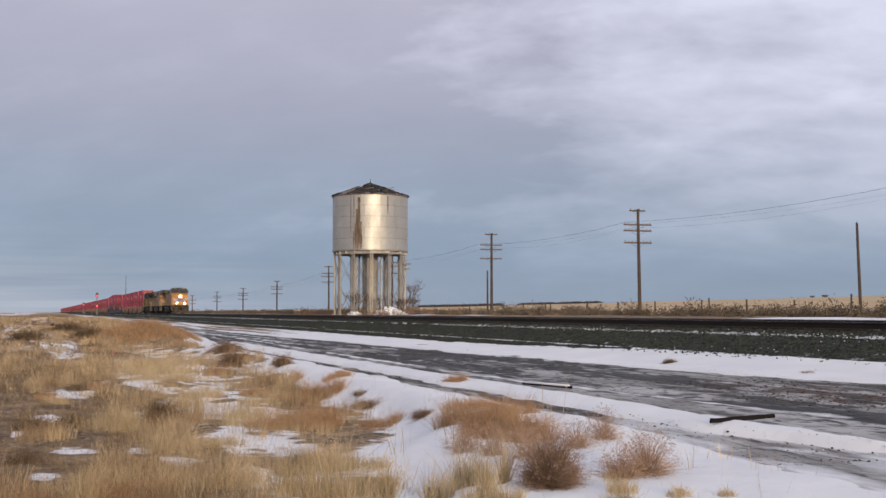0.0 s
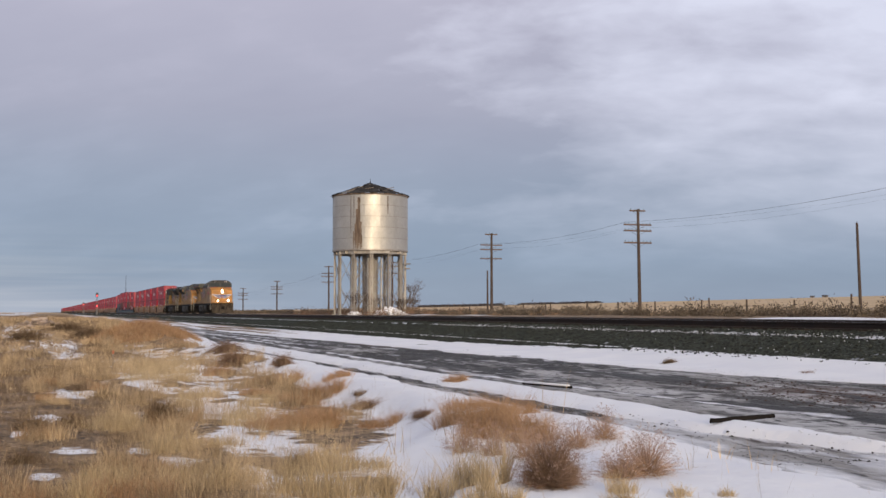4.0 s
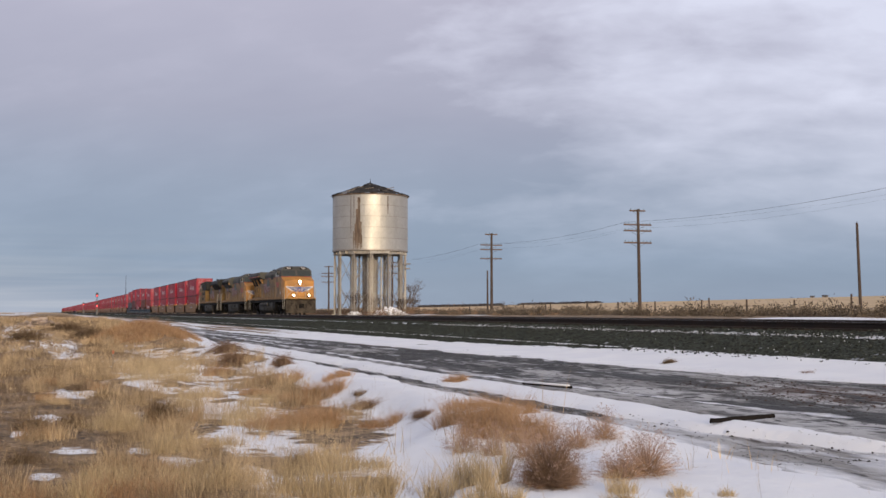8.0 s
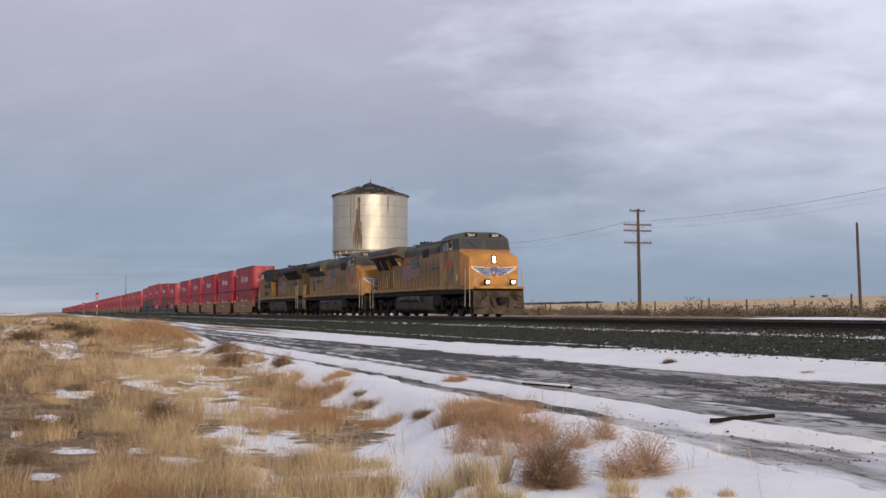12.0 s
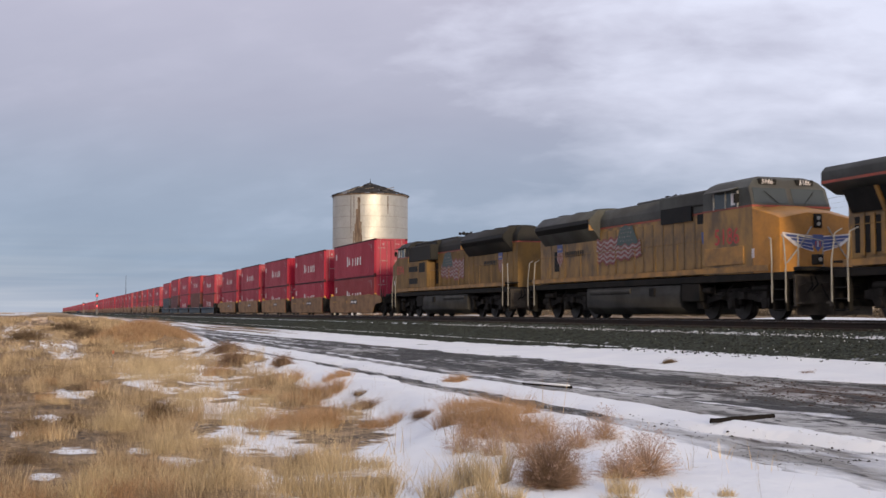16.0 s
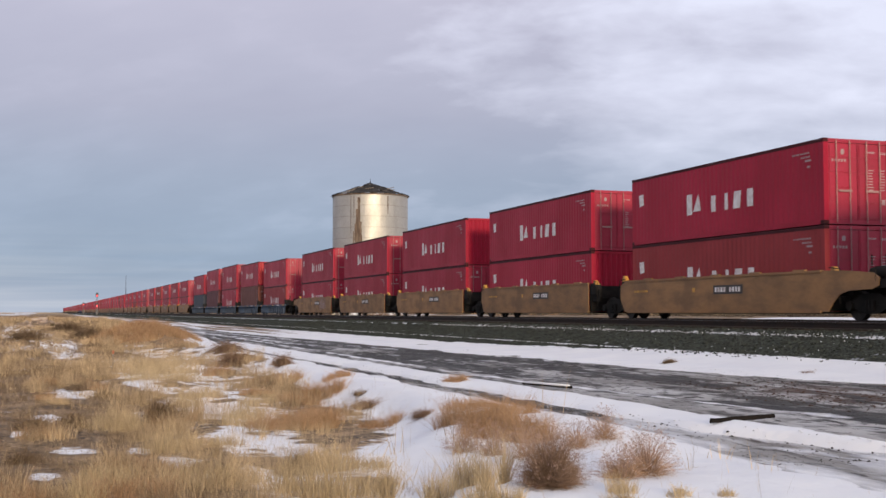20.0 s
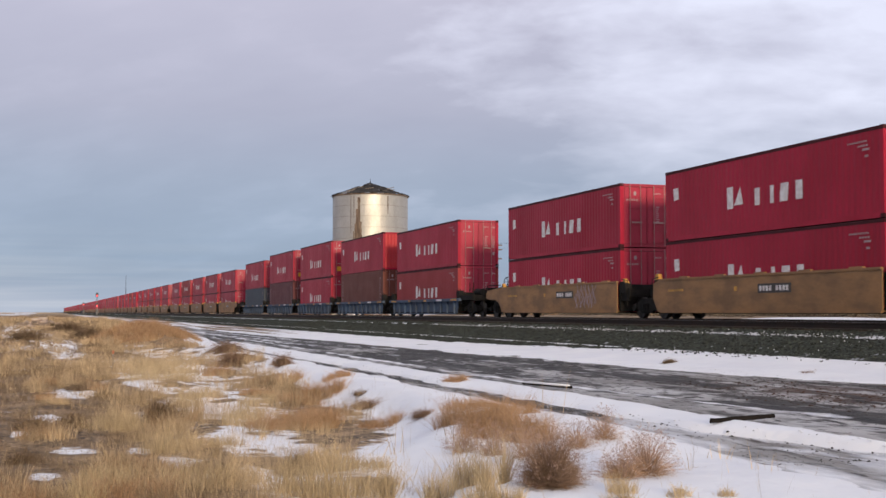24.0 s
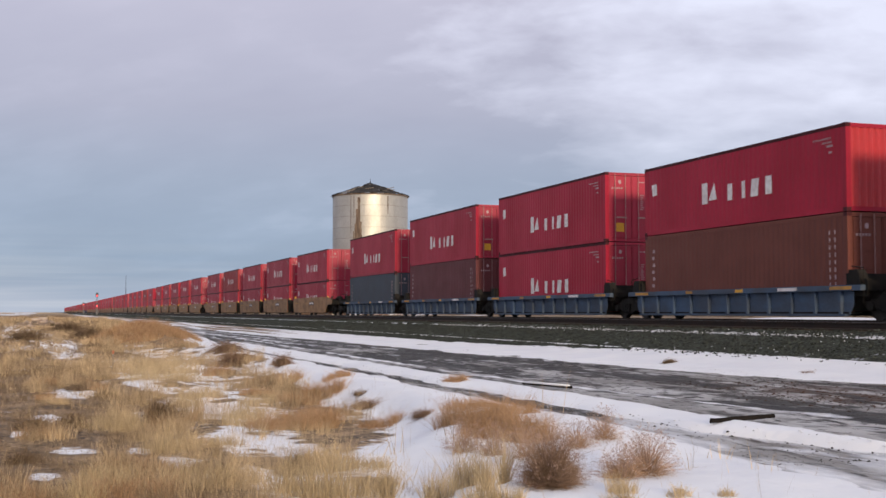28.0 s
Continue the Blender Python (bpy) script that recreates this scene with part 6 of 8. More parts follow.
def build_engine(kind, label, way):
    """kind: 'wide' has the big overhanging radiator wings, 'flared' the slanted black radiator screens."""
    root = thing("locomotive", label, "locomotive", "diesel locomotives")
    wide = kind == "wide"
    late = kind == "late"
    CB, CF, NF = (5.0, 8.5, 9.85) if wide else ((5.35, 8.4, 9.75) if kind == "flared" else (6.7, 9.25, 10.45))
    HT = 4.42 if wide else 4.54
    digits_on_board = {"flared": "5186", "wide": "7809", "late": "8394"}[kind]
    YEL, GRY = ("oldyellow", "oldgrey") if late else ("yellow", "grey")
    part("platform", box(B(), -10.5, 10.5, -1.48, 1.48, 1.26, 1.50), "under", root, bevel=0.02)
    part("centre_sill", box(B(), -10.2, 10.2, -0.45, 0.45, 0.60, 1.262), "under", root)
    for s in (-1, 1):
        part("side_sill", box(B(), -9.9, 9.3, min(s * 1.49, s * 1.53), max(s * 1.49, s * 1.53), 1.56, 1.75), "sill", root, "yellow side sill")
        part("walkway", box(B(), -10.4, CB, min(s * 0.95, s * 1.49), max(s * 0.95, s * 1.49), 1.68, 1.74), "under", root)
    part("hood", box(B(), -10.25, CB, -0.94, 0.94, 1.50, 3.74), YEL, root)
    part("hood_roof", extrude(B(), [(-0.95, 3.80), (-0.95, 4.12), (-0.72, HT), (0.72, HT), (0.95, 4.12), (0.95, 3.80)], -10.25, CB, "x"), GRY, root, "grey hood top", bevel=0.02)
    part("red_band", box(B(), -10.26, CB, -0.958, 0.958, 3.735, 3.80), "redstripe", root)
    # doors along the hood
    door = finish(box(B(), -0.36, 0.36, -0.012, 0.012, 1.80, 3.62), 0.006)
    for s in (-1, 1):
        x = -5.9 if wide else -3.5
        while x < CB - 0.3:
            part("hood_door", door, YEL, root, at=pose(x, s * 0.945, 0))
            x += 0.78
        for xx in ((-9.3, -8.5, -7.7) if not wide else (-10.0,)):
            part("hood_door", door, YEL, root, at=pose(xx, s * 0.945, 0))
    if wide:
        w = part("radiator_wing", extrude(B(), [(-0.98, 3.72), (-1.50, 4.0), (-1.50, 4.36), (-1.36, 4.53), (1.36, 4.53), (1.50, 4.36), (1.50, 4.0), (0.98, 3.72)], -10.9, -3.9, "x"), GRY, root, "wide grey overhanging radiator wings", bevel=0.02)
        for s in (-1, 1):
            part("wing_stripe", box(B(), -10.88, -3.88, min(s * 1.502, s * 1.51), max(s * 1.502, s * 1.51), 4.02, 4.10), "redstripe", w)
            part("wing_edge", box(B(), -5.0, -3.88, min(s * 1.502, s * 1.512), max(s * 1.502, s * 1.512), 4.0, 4.16), "sill", w)
            for k, (xa, xb, za) in enumerate(((-10.15, -8.75, 3.12), (-8.55, -7.15, 3.12), (-6.55, -4.95, 3.36))):
                sc = part("intake_screen", extrude(B(), [(s * 0.96, za), (s * 1.01, za), (s * (1.32 - 0.06 * (k == 2)), 3.78), (s * 0.96, 3.78)], xa, xb, "x"), "black", root, "black slanted intake screen")
                part("screen_post", extrude(B(), [(s * 0.96, za - 0.05), (s * 1.03, za - 0.05), (s * 1.36, 3.78), (s * 0.96, 3.78)], xb + 0.02, xb + 0.14, "x"), "sill", sc)
            for k in range(8):
                x = -9.95 + 0.46 * k
                lv = part("louvre", box(B(), x - 0.125, x + 0.125, min(s * 0.95, s * 0.965), max(s * 0.95, s * 0.965), 1.95, 3.0), "black", root)
                part("louvre_post", box(B(), x + 0.15, x + 0.31, min(s * 0.95, s * 1.0), max(s * 0.95, s * 1.0), 1.88, 3.06), YEL, lv)
            part("bracket", extrude(B(), [(-5.1, 3.74), (-4.4, 3.92), (-4.4, 3.66)], min(s * 0.96, s * 1.22), max(s * 0.96, s * 1.22)), "sill", root)
        part("exhaust", box(B(), -4.0, -2.6, -0.4, 0.4, 4.40, 4.66), "silver", root, "pale exhaust box", bevel=0.03)
        for s in (-1, 1):
            part("side_grille", box(B(), 0.05, 1.2, min(s * 0.95, s * 0.98), max(s * 0.95, s * 0.98), 3.62, 4.10), "black", root)
            part("side_vent", box(B(), 3.3, 4.2, min(s * 0.95, s * 1.0), max(s * 0.95, s * 1.0), 3.75, 4.16), "black", root)
        part("cab_rear_box", box(B(), -2.2, CB, -0.74, 0.74, 4.36, 4.54), GRY, root, bevel=0.05)
    else:
        x0, x1 = (-9.7, -3.85) if not late else (-9.6, -3.1)
        w = part("radiator", extrude(B(), [(-0.96, 3.30), (-1.48, 3.98), (-1.44, 4.20), (-1.05, 4.58), (1.05, 4.58), (1.44, 4.20), (1.48, 3.98), (0.96, 3.30)], x0, x1, "x"), GRY, root, "flared grey radiator housing", bevel=0.02)
        for s in (-1, 1):
            part("radiator_screen", extrude(B(), [(s * 0.98, 3.34), (s * 1.50, 4.0), (s * 1.47, 4.16), (s * 1.40, 4.14), (s * 0.94, 3.42)], x0 + 0.08, x1 - 0.08, "x"), "black", w, "black slanted radiator screen")
            part("screen_frame", box(B(), x1 - 0.1, x1 - 0.02, min(s * 0.95, s * 1.46), max(s * 0.95, s * 1.46), 3.7, 4.15), "sill", w)
        for k in range(3):
            fan = part("fan", tube(B(), (x0 + 1.2 + 1.8 * k, 0, 4.54), (x0 + 1.2 + 1.8 * k, 0, 4.68), 0.72, 20), GRY, root, "low round roof fan")
            part("fan_guard", tube(B(), (x0 + 1.2 + 1.8 * k, 0, 4.68), (x0 + 1.2 + 1.8 * k, 0, 4.70), 0.62, 20), "black", fan)
        gx0, gx1, gz = (1.5, 3.75, 3.55) if not late else (2.5, 5.3, 3.5)
        for s in (-1, 1):
            part("brake_grid", box(B(), gx0, gx1, min(s * 0.95, s * 1.03), max(s * 0.95, s * 1.03), gz, 4.12), "black", root)
            part("hood_vent", box(B(), gx1 + 0.35, gx1 + 0.85, min(s * 0.95, s * 0.99), max(s * 0.95, s * 0.99), 3.4, 3.75), "black", root)
        part("roof_hatch", box(B(), gx0 - 2.6, gx0 + 2.2, -0.66, 0.66, 4.40, HT + 0.10), GRY, root, bevel=0.04)
        part("cab_rear_box", box(B(), gx0 - 0.15, CB, -1.02, 1.02, 4.05, HT + 0.04), GRY, root, bevel=0.05)
        if late:
            for s in (-1, 1):
                bay = part("equipment_bay", box(B(), 2.9, CB, min(s * 0.96, s * 1.49), max(s * 0.96, s * 1.49), 1.76, 3.36), YEL, root, bevel=0.02)
                part("bay_top", box(B(), 2.3, CB, min(s * 0.90, s * 1.46), max(s * 0.90, s * 1.46), 3.37, 4.32), GRY, bay, "sooty grey blower housing", bevel=0.05)
                part("bay_vent", box(B(), 4.75, 6.55, min(s * 1.49, s * 1.505), max(s * 1.49, s * 1.505), 2.75, 3.08), "black", bay)
                part("bay_vent", box(B(), 4.75, 6.5, min(s * 1.49, s * 1.505), max(s * 1.49, s * 1.505), 2.0, 2.34), "black", bay)
                part("bay_panel", box(B(), 3.25, 4.45, min(s * 1.49, s * 1.503), max(s * 1.49, s * 1.503), 2.68, 3.26), "black", bay)
                part("bay_door", box(B(), 2.25, 2.75, min(s * 0.955, s * 0.975), max(s * 0.955, s * 0.975), 1.95, 3.2), "black", root)
        else:
            for s in (-1, 1):
                part("toolbox", box(B(), 5.5, 7.9, min(s * 1.50, s * 1.545), max(s * 1.50, s * 1.545), 1.82, 2.42), "sill", root, "pale yellow hinged side locker", bevel=0.01)
                part("hood_door_open", box(B(), -8.6, -8.1, min(s * 0.95, s * 0.965), max(s * 0.95, s * 0.965), 2.1, 3.0), "black", root)
    # cab and nose
    cab = part("cab", box(B(), CB, CF, -1.5, 1.5, 1.50, 3.70), YEL, root, bevel=0.025)
    upper = loft(B(), [[(CB, -1.5, z0), (CF - c0, -1.5 + i0, z0), (CF - c0, 1.5 - i0, z0), (CB, 1.5, z0)] if i0 == 0 else [(CB, -1.5 + i0, z0), (CF - c0, -1.5 + i0, z0), (CF - c0, 1.5 - i0, z0), (CB, 1.5 - i0, z0)]
                       for z0, c0, i0 in ((3.70, 0.0, 0), (4.34, 0.24, 0.02), (4.58, 0.36, 0.25), (4.74, 0.62, 0.62))])
    part("cab_roof", upper, GRY, cab, "grey cab top")
    part("cab_band", box(B(), CB, CF + 0.004, -1.506, 1.506, 3.675, 3.735), "redstripe", cab)
    for s in (-1, 1):
        for a, b in ((CB + 0.75, CB + 1.40), (CB + 1.52, CB + 2.15)):
            part("side_window", box(B(), a, b, min(s * 1.48, s * 1.505), max(s * 1.48, s * 1.505), 3.74, 4.24), "glass", cab)
        for a in (CB + 0.70, CB + 1.44, CB + 2.19):
            part("window_post", box(B(), a, a + 0.05, min(s * 1.49, s * 1.525), max(s * 1.49, s * 1.525), 3.72, 4.27), "silver", cab)
        # white plate on the glass: the bright reflection of the pane, painted on
        part("painted_pane_glint", box(B(), CB + 1.80, CB + 2.05, min(s * 1.506, s * 1.512), max(s * 1.506, s * 1.512), 3.80, 4.20), "markwhite", cab)
        part("awning", extrude(B(), [(s * 1.47, 4.36), (s * 1.80, 4.26), (s * 1.80, 4.28), (s * 1.47, 4.40)], CB + 0.65, CB + 2.2, "x"), GRY, cab)
        part("windshield", loft(B(), [[(CF + 0.012 - c, s * y0, z), (CF + 0.012 - c, s * y1, z), (CF - 0.02 - c, s * y1, z), (CF - 0.02 - c, s * y0, z)] for z, c, y0, y1 in ((3.80, 0.038, 0.10, 1.40), (4.32, 0.232, 0.10, 1.36))]), "glass", cab)
        part("wiper", tube(B(), (CF + 0.0, s * 0.5, 3.8), (CF - 0.14, s * 0.95, 4.22), 0.012, 4), "black", cab)
        nb = part("number_board", box(B(), CF - 0.50, CF - 0.27, min(s * 0.38, s * 1.05), max(s * 0.38, s * 1.05), 4.44, 4.64), "black", cab, bevel=0.02)
        bd = part("board_number", letters(digits_on_board, 0.22), "markwhite", nb, "white number " + digits_on_board)
        bd.matrix_basis = pose(CF - 0.264, s * 0.72 - 0.24, 4.465, 90, 0, 90)
        num = part("road_number", letters(digits_on_board, 0.78), "numred", cab, "painted red number " + digits_on_board)
        num.matrix_basis = pose(CB + (0.72 if s < 0 else 2.5), s * 1.504, 2.52 if kind == "flared" else 2.66, 90, 0, 0 if s < 0 else 180)
        if wide:
            bars(root, "faded_lettering", "plate", [(CB - 3.1 + 0.20 * k, CB - 2.97 + 0.20 * k) for k in range(15) if k not in (3, 8)], 2.78, 2.94, s * 0.962, s, "faded grey lettering")
        bars(root, "small_label", "markwhite", [(CB + 3.0, CB + 3.14)], 2.0, 2.3, s * 1.503, s)
        part("mirror", box(B(), CB + 2.3, CB + 2.36, min(s * 1.55, s * 1.72), max(s * 1.55, s * 1.72), 3.85, 4.15), "black", cab)
    nose_loops = []
    for x, yb, zc, zm in ((CF, 1.5, 3.60, 3.72), (NF - 0.12, 1.45, 3.28, 3.46), (NF, 1.40, 3.20, 3.40)):
        nose_loops.append([(x, -yb, 1.50), (x, yb, 1.50), (x, yb, zc), (x, 0.38, zm), (x, -0.38, zm), (x, -yb, zc)])
    nose = part("nose", loft(B(), nose_loops), "nose" if not late else YEL, root, "yellow cab nose, painted brighter as if sunlit" if not late else "grimy yellow cab nose")
    part("headlight_case", box(B(), NF - 0.02, NF + 0.05, -0.15, 0.15, 2.92, 3.36), "black", nose, bevel=0.02)
    for z in (3.04, 3.23):
        part("headlight", tube(B(), (NF + 0.045, 0, z), (NF + 0.075, 0, z), 0.062, 14), "glow" if wide else "silver", nose, "lit headlight" if wide else "unlit headlight")
    wing_emblem(nose, NF + 0.004, 2.46, 0)
    part("nose_door", box(B(), NF + 0.002, NF + 0.016, -0.34, 0.34, 1.70, 2.12), "nose" if not late else YEL, nose, bevel=0.006)
    for s in (-1, 1):
        part("nose_grab", pipe(B(), [(NF + 0.06, s * 1.2, 1.78), (NF + 0.10, s * 0.75, 2.3), (NF + 0.10, s * 0.30, 2.95)], 0.022, 6), "silver", nose, "white-painted grab rail")
        part("front_post", tube(B(), (10.62, s * 1.35, 1.5), (10.62, s * 1.35, 2.6), 0.022, 6), "silver", root)
        part("front_rail", pipe(B(), [(10.62, s * 1.35, 2.6), (10.62, s * 0.45, 2.45), (10.62, s * 0.45, 1.5)], 0.02, 6), "silver", root)
        dl = part("ditch_light_case", box(B(), 10.60, 10.88, s * 0.74 - 0.13, s * 0.74 + 0.13, 1.70, 2.02), "black", root, bevel=0.02)
        part("ditch_light", tube(B(), (10.875, s * 0.74, 1.86), (10.90, s * 0.74, 1.86), 0.065, 14), "glow" if wide else "silver", dl, "lit ditch light" if wide else "unlit ditch light")
    part("anticlimber", box(B(), 10.45, 10.86, -1.42, 1.42, 1.50, 1.64), "sill" if wide else "under", root, bevel=0.03)
    for e, x in ((1, 10.5), (-1, -10.5)):
        part("pilot_plate", extrude(B(), [(x, 0.42), (x + e * 0.14, 0.42), (x + e * 0.08, 1.40), (x, 1.40)], -1.45, 1.45), "pilot", root)
        part("coupler", box(box(B(), min(x, x + e * 0.75), max(x, x + e * 0.75), -0.12, 0.12, 0.72, 1.02), min(x + e * 0.5, x + e * 0.85), max(x + e * 0.5, x + e * 0.85), -0.22, 0.18, 0.68, 1.06), "under", root, bevel=0.02)
        for s in (-1, 1):
            part("brake_line", pipe(B(), [(x + e * 0.12, s * 0.75, 1.36), (x + e * 0.30, s * 0.78, 1.1), (x + e * 0.22, s * 0.95, 0.9)], 0.025, 5), "under", root)
            part("brake_line", pipe(B(), [(x + e * 0.12, s * 0.9, 1.36), (x + e * 0.28, s * 0.95, 1.05), (x + e * 0.2, s * 1.1, 0.85)], 0.025, 5), "under", root)
            part("pilot_step", box(B(), min(x + e * 0.1, x + e * 0.34), max(x + e * 0.1, x + e * 0.34), min(s * 0.85, s * 1.42), max(s * 0.85, s * 1.42), 0.50, 0.56), "pilot", root)
            part("cut_lever", pipe(B(), [(x + e * 0.2, s * 0.15, 1.12), (x + e * 0.22, s * 0.9, 1.2), (x + e * 0.22, s * 1.4, 1.05)], 0.018, 5), "pilot", root)
            part("air_hose", pipe(B(), [(x + e * 0.1, s * 0.5, 1.1), (x + e * 0.3, s * 0.5, 0.8), (x + e * 0.45, s * 0.4, 0.5)], 0.03, 5), "under", root)
    part("snow_plow", loft(B(), [[(10.55, -1.4, 0.16), (10.95, 0, 0.16), (10.55, 1.4, 0.16), (10.4, 0, 0.16)], [(10.5, -1.42, 0.85), (10.78, 0, 0.85), (10.5, 1.42, 0.85), (10.4, 0, 0.85)]]), "pilot", root)
    steps(root, 9.85, 1)
    steps(root, -10.05, -1)
    handrails(root, -9.6, CB - 0.2 if not late else 2.2)
    part("fuel_tank", extrude(B(), [(-1.40, 1.25), (-1.45, 0.95), (-1.42, 0.42), (-1.05, 0.16), (1.05, 0.16), (1.42, 0.42), (1.45, 0.95), (1.40, 1.25)], -4.2, 3.6 if not late else 4.0, "x"), "tankgrey", root, "dusty grey fuel tank", bevel=0.03)
    for s in (-1, 1):
        for a, b in (((-3.2, -1.4), (-1.1, 0.9)) if wide else ((-3.8, -0.2),)):
            part("air_reservoir", tube(B(), (a, s * 1.36, 1.06), (b, s * 1.36, 1.06), 0.21 if wide else 0.14, 14), "tankgrey", root)
        part("battery_box", box(B(), 3.75, 5.0, min(s * 1.1, s * 1.46), max(s * 1.1, s * 1.46), 0.62, 1.25), "under", root, bevel=0.02)
        part("filler", box(B(), 1.4, 1.8, min(s * 1.44, s * 1.5), max(s * 1.44, s * 1.5), 0.85, 1.15), "under", root)
        flag(root, -4.1 if wide else (-2.4 if late else -4.1), -0.5 if wide else (1.6 if late else -0.25), 2.30 if not late else 2.16, 3.72, s, 1)
        if not wide:
            shield = part("shield", extrude(B(), [(-8.25, 3.32), (-7.68, 3.32), (-7.66, 2.60), (-7.96, 2.28), (-8.27, 2.60)], min(s * 0.962, s * 0.97), max(s * 0.962, s * 0.97)), "flagwhite", root, "plain shield, blue above red and white bars")
            part("shield_top", box(B(), -8.25, -7.68, min(s * 0.971, s * 0.976), max(s * 0.971, s * 0.976), 2.96, 3.31), "markblue", shield)
            part("shield_band", box(B(), -8.18, -7.75, min(s * 0.977, s * 0.980), max(s * 0.977, s * 0.980), 3.06, 3.14), "flagwhite", shield)
            for k in range(4):
                part("shield_bar", box(B(), -8.21 + 0.15 * k, -8.14 + 0.15 * k, min(s * 0.971, s * 0.976), max(s * 0.971, s * 0.976), 2.50 if k in (0, 3) else 2.38, 2.93), "flagred", shield)
            bars(root, "faded_lettering", "tankgrey", [(-7.4 + 0.22 * k, -7.26 + 0.22 * k) for k in range(9)], 2.72, 2.96, s * 0.962, s, "faded grey lettering")
        None if late else part("small_shield", extrude(B(), [(4.35, 3.1), (4.75, 3.1), (4.73, 2.75), (4.55, 2.6), (4.37, 2.75)], min(s * 0.962, s * 0.97), max(s * 0.962, s * 0.97)), "markblue", root, "small plain blue shield")
    hx = -2.3 if wide else (0.9 if kind == "flared" else 0.1)
    up = 0.14 if late else 0.0
    horn = part("horn", tube(B(), (hx, 0, 4.42), (hx, 0, 4.66 + up), 0.05, 8), "black", root, "black roof air horns")
    for s in (-0.22, 0, 0.22):
        part("bell", tube(B(), (hx - 0.1, s, 4.68 + up), (hx + 0.36, s, 4.70 + up), 0.03, 8, 0.09), "black", horn)
        if s:
            part("bell", tube(B(), (hx + 0.1, s, 4.68 + up), (hx - 0.34, s, 4.70 + up), 0.03, 8, 0.09), "black", horn)
    for x in (CB + 0.5, CB + 1.3, CB + 1.9):
        part("antenna", tube(B(), (x, 0.3, 4.60), (x, 0.3, 4.72), 0.10, 8, 0.06), "silver", root)
    part("ac_unit", box(B(), CB + 0.1, CB + 0.9, -0.45, 0.15, 4.58, 4.72), GRY, root, bevel=0.03)
    engine_truck(root, 6.7, 2.0, way, 1)
    engine_truck(root, -6.7, 2.0, way, 2)
    return root


MOVERS.append((build_engine("wide", "dusty yellow and grey diesel locomotive with lit headlights", 1), 32.4, 0.0, 0))
MOVERS.append((build_engine("flared", "dusty yellow and grey diesel locomotive with slanted radiator screens", 1), 9.5, 0.0, 0))
MOVERS.append((build_engine("late", "grimy yellow and grey diesel locomotive running backwards", -1), -13.9, 0.0, 180))


# ------------------------------------------------------------------ containers
CL, CW = 12.192, 2.438
MESHES = {}


def shared(key, make):
    if key not in MESHES:
        MESHES[key] = make()
    return MESHES[key]


def corrugated(length, z0, z1, pitch=0.27, deep=0.007):
    """A wavy sheet along x in the plane y = 0, outward towards -y."""
    n = max(2, int(round(length / pitch)))
    p = length / n
    xs, ys = [], []
    for i in range(n):
        a = -length / 2 + i * p
        for f, d in ((0.0, 0.0), (0.28, 0.0), (0.5, deep), (0.78, deep)):
            xs.append(a + f * p), ys.append(d)
    xs.append(length / 2), ys.append(0.0)
    bm = B()
    lo, hi = [bm.verts.new((x, y, z0)) for x, y in zip(xs, ys)], [bm.verts.new((x, y, z1)) for x, y in zip(xs, ys)]
    for i in range(len(xs) - 1):
        bm.faces.new((lo[i], lo[i + 1], hi[i + 1], hi[i]))
    me = bpy.data.meshes.new("mesh")
    bm.to_mesh(me)
    bm.free()
    return me


def tinted(key, make, material):
    """A shared mesh in one colour."""
    def made():
        me = make()
        me = finish(me) if isinstance(me, bmesh.types.BMesh) else me
        me.materials.append(M[material])
        return me
    return shared((key, material), made)


EMBLEM = [(-1.97, -0.64, 0.86, 1.60), (-0.32, 0.30, 0.86, 1.42), (0.55, 0.86, 0.86, 1.43), (1.06, 1.76, 0.86, 1.44), (1.92, 2.58, 0.86, 1.45)]


def emblem_shape(side, k):
    """One of the owner's marks as plain white shapes: a bar with a wedge, then four narrow blocks."""
    a, b, z0, z1 = EMBLEM[k]
    y = side * (CW / 2 + 0.004)
    bm = B()

    def add(pts):
        extrude(bm, [(-side * p, q) for p, q in pts], min(y, y + side * 0.004), max(y, y + side * 0.004))
    if k == 0:
        add([(a + 0.10, z0), (a + 0.46, z0), (a + 0.46, z1), (a + 0.10, z1)])
        add([(a + 0.52, z0 + 0.10), (a + 1.06, z0 + 0.10), (a + 0.90, z1 - 0.04)])
    else:
        w = (b - a) * (0, 0.46, 0.62, 0.60, 0.52)[k]
        lean = 0.08 if k == 3 else 0.0
        add([(a + 0.1, z0), (a + 0.1 + w, z0), (a + 0.1 + w + lean, z1), (a + 0.1 + lean, z1)])
    return bm


def emblem_far(side):
    """The whole row of marks seen from far off: one stepped white band."""
    y = side * (CW / 2 + 0.004)
    pts = [(-1.9, 0.90), (2.5, 0.95), (2.5, 1.32), (-0.7, 1.32), (-0.8, 1.55), (-1.9, 1.55)]
    return extrude(B(), [(-side * p, q) for p, q in pts], min(y, y + side * 0.004), max(y, y + side * 0.004))


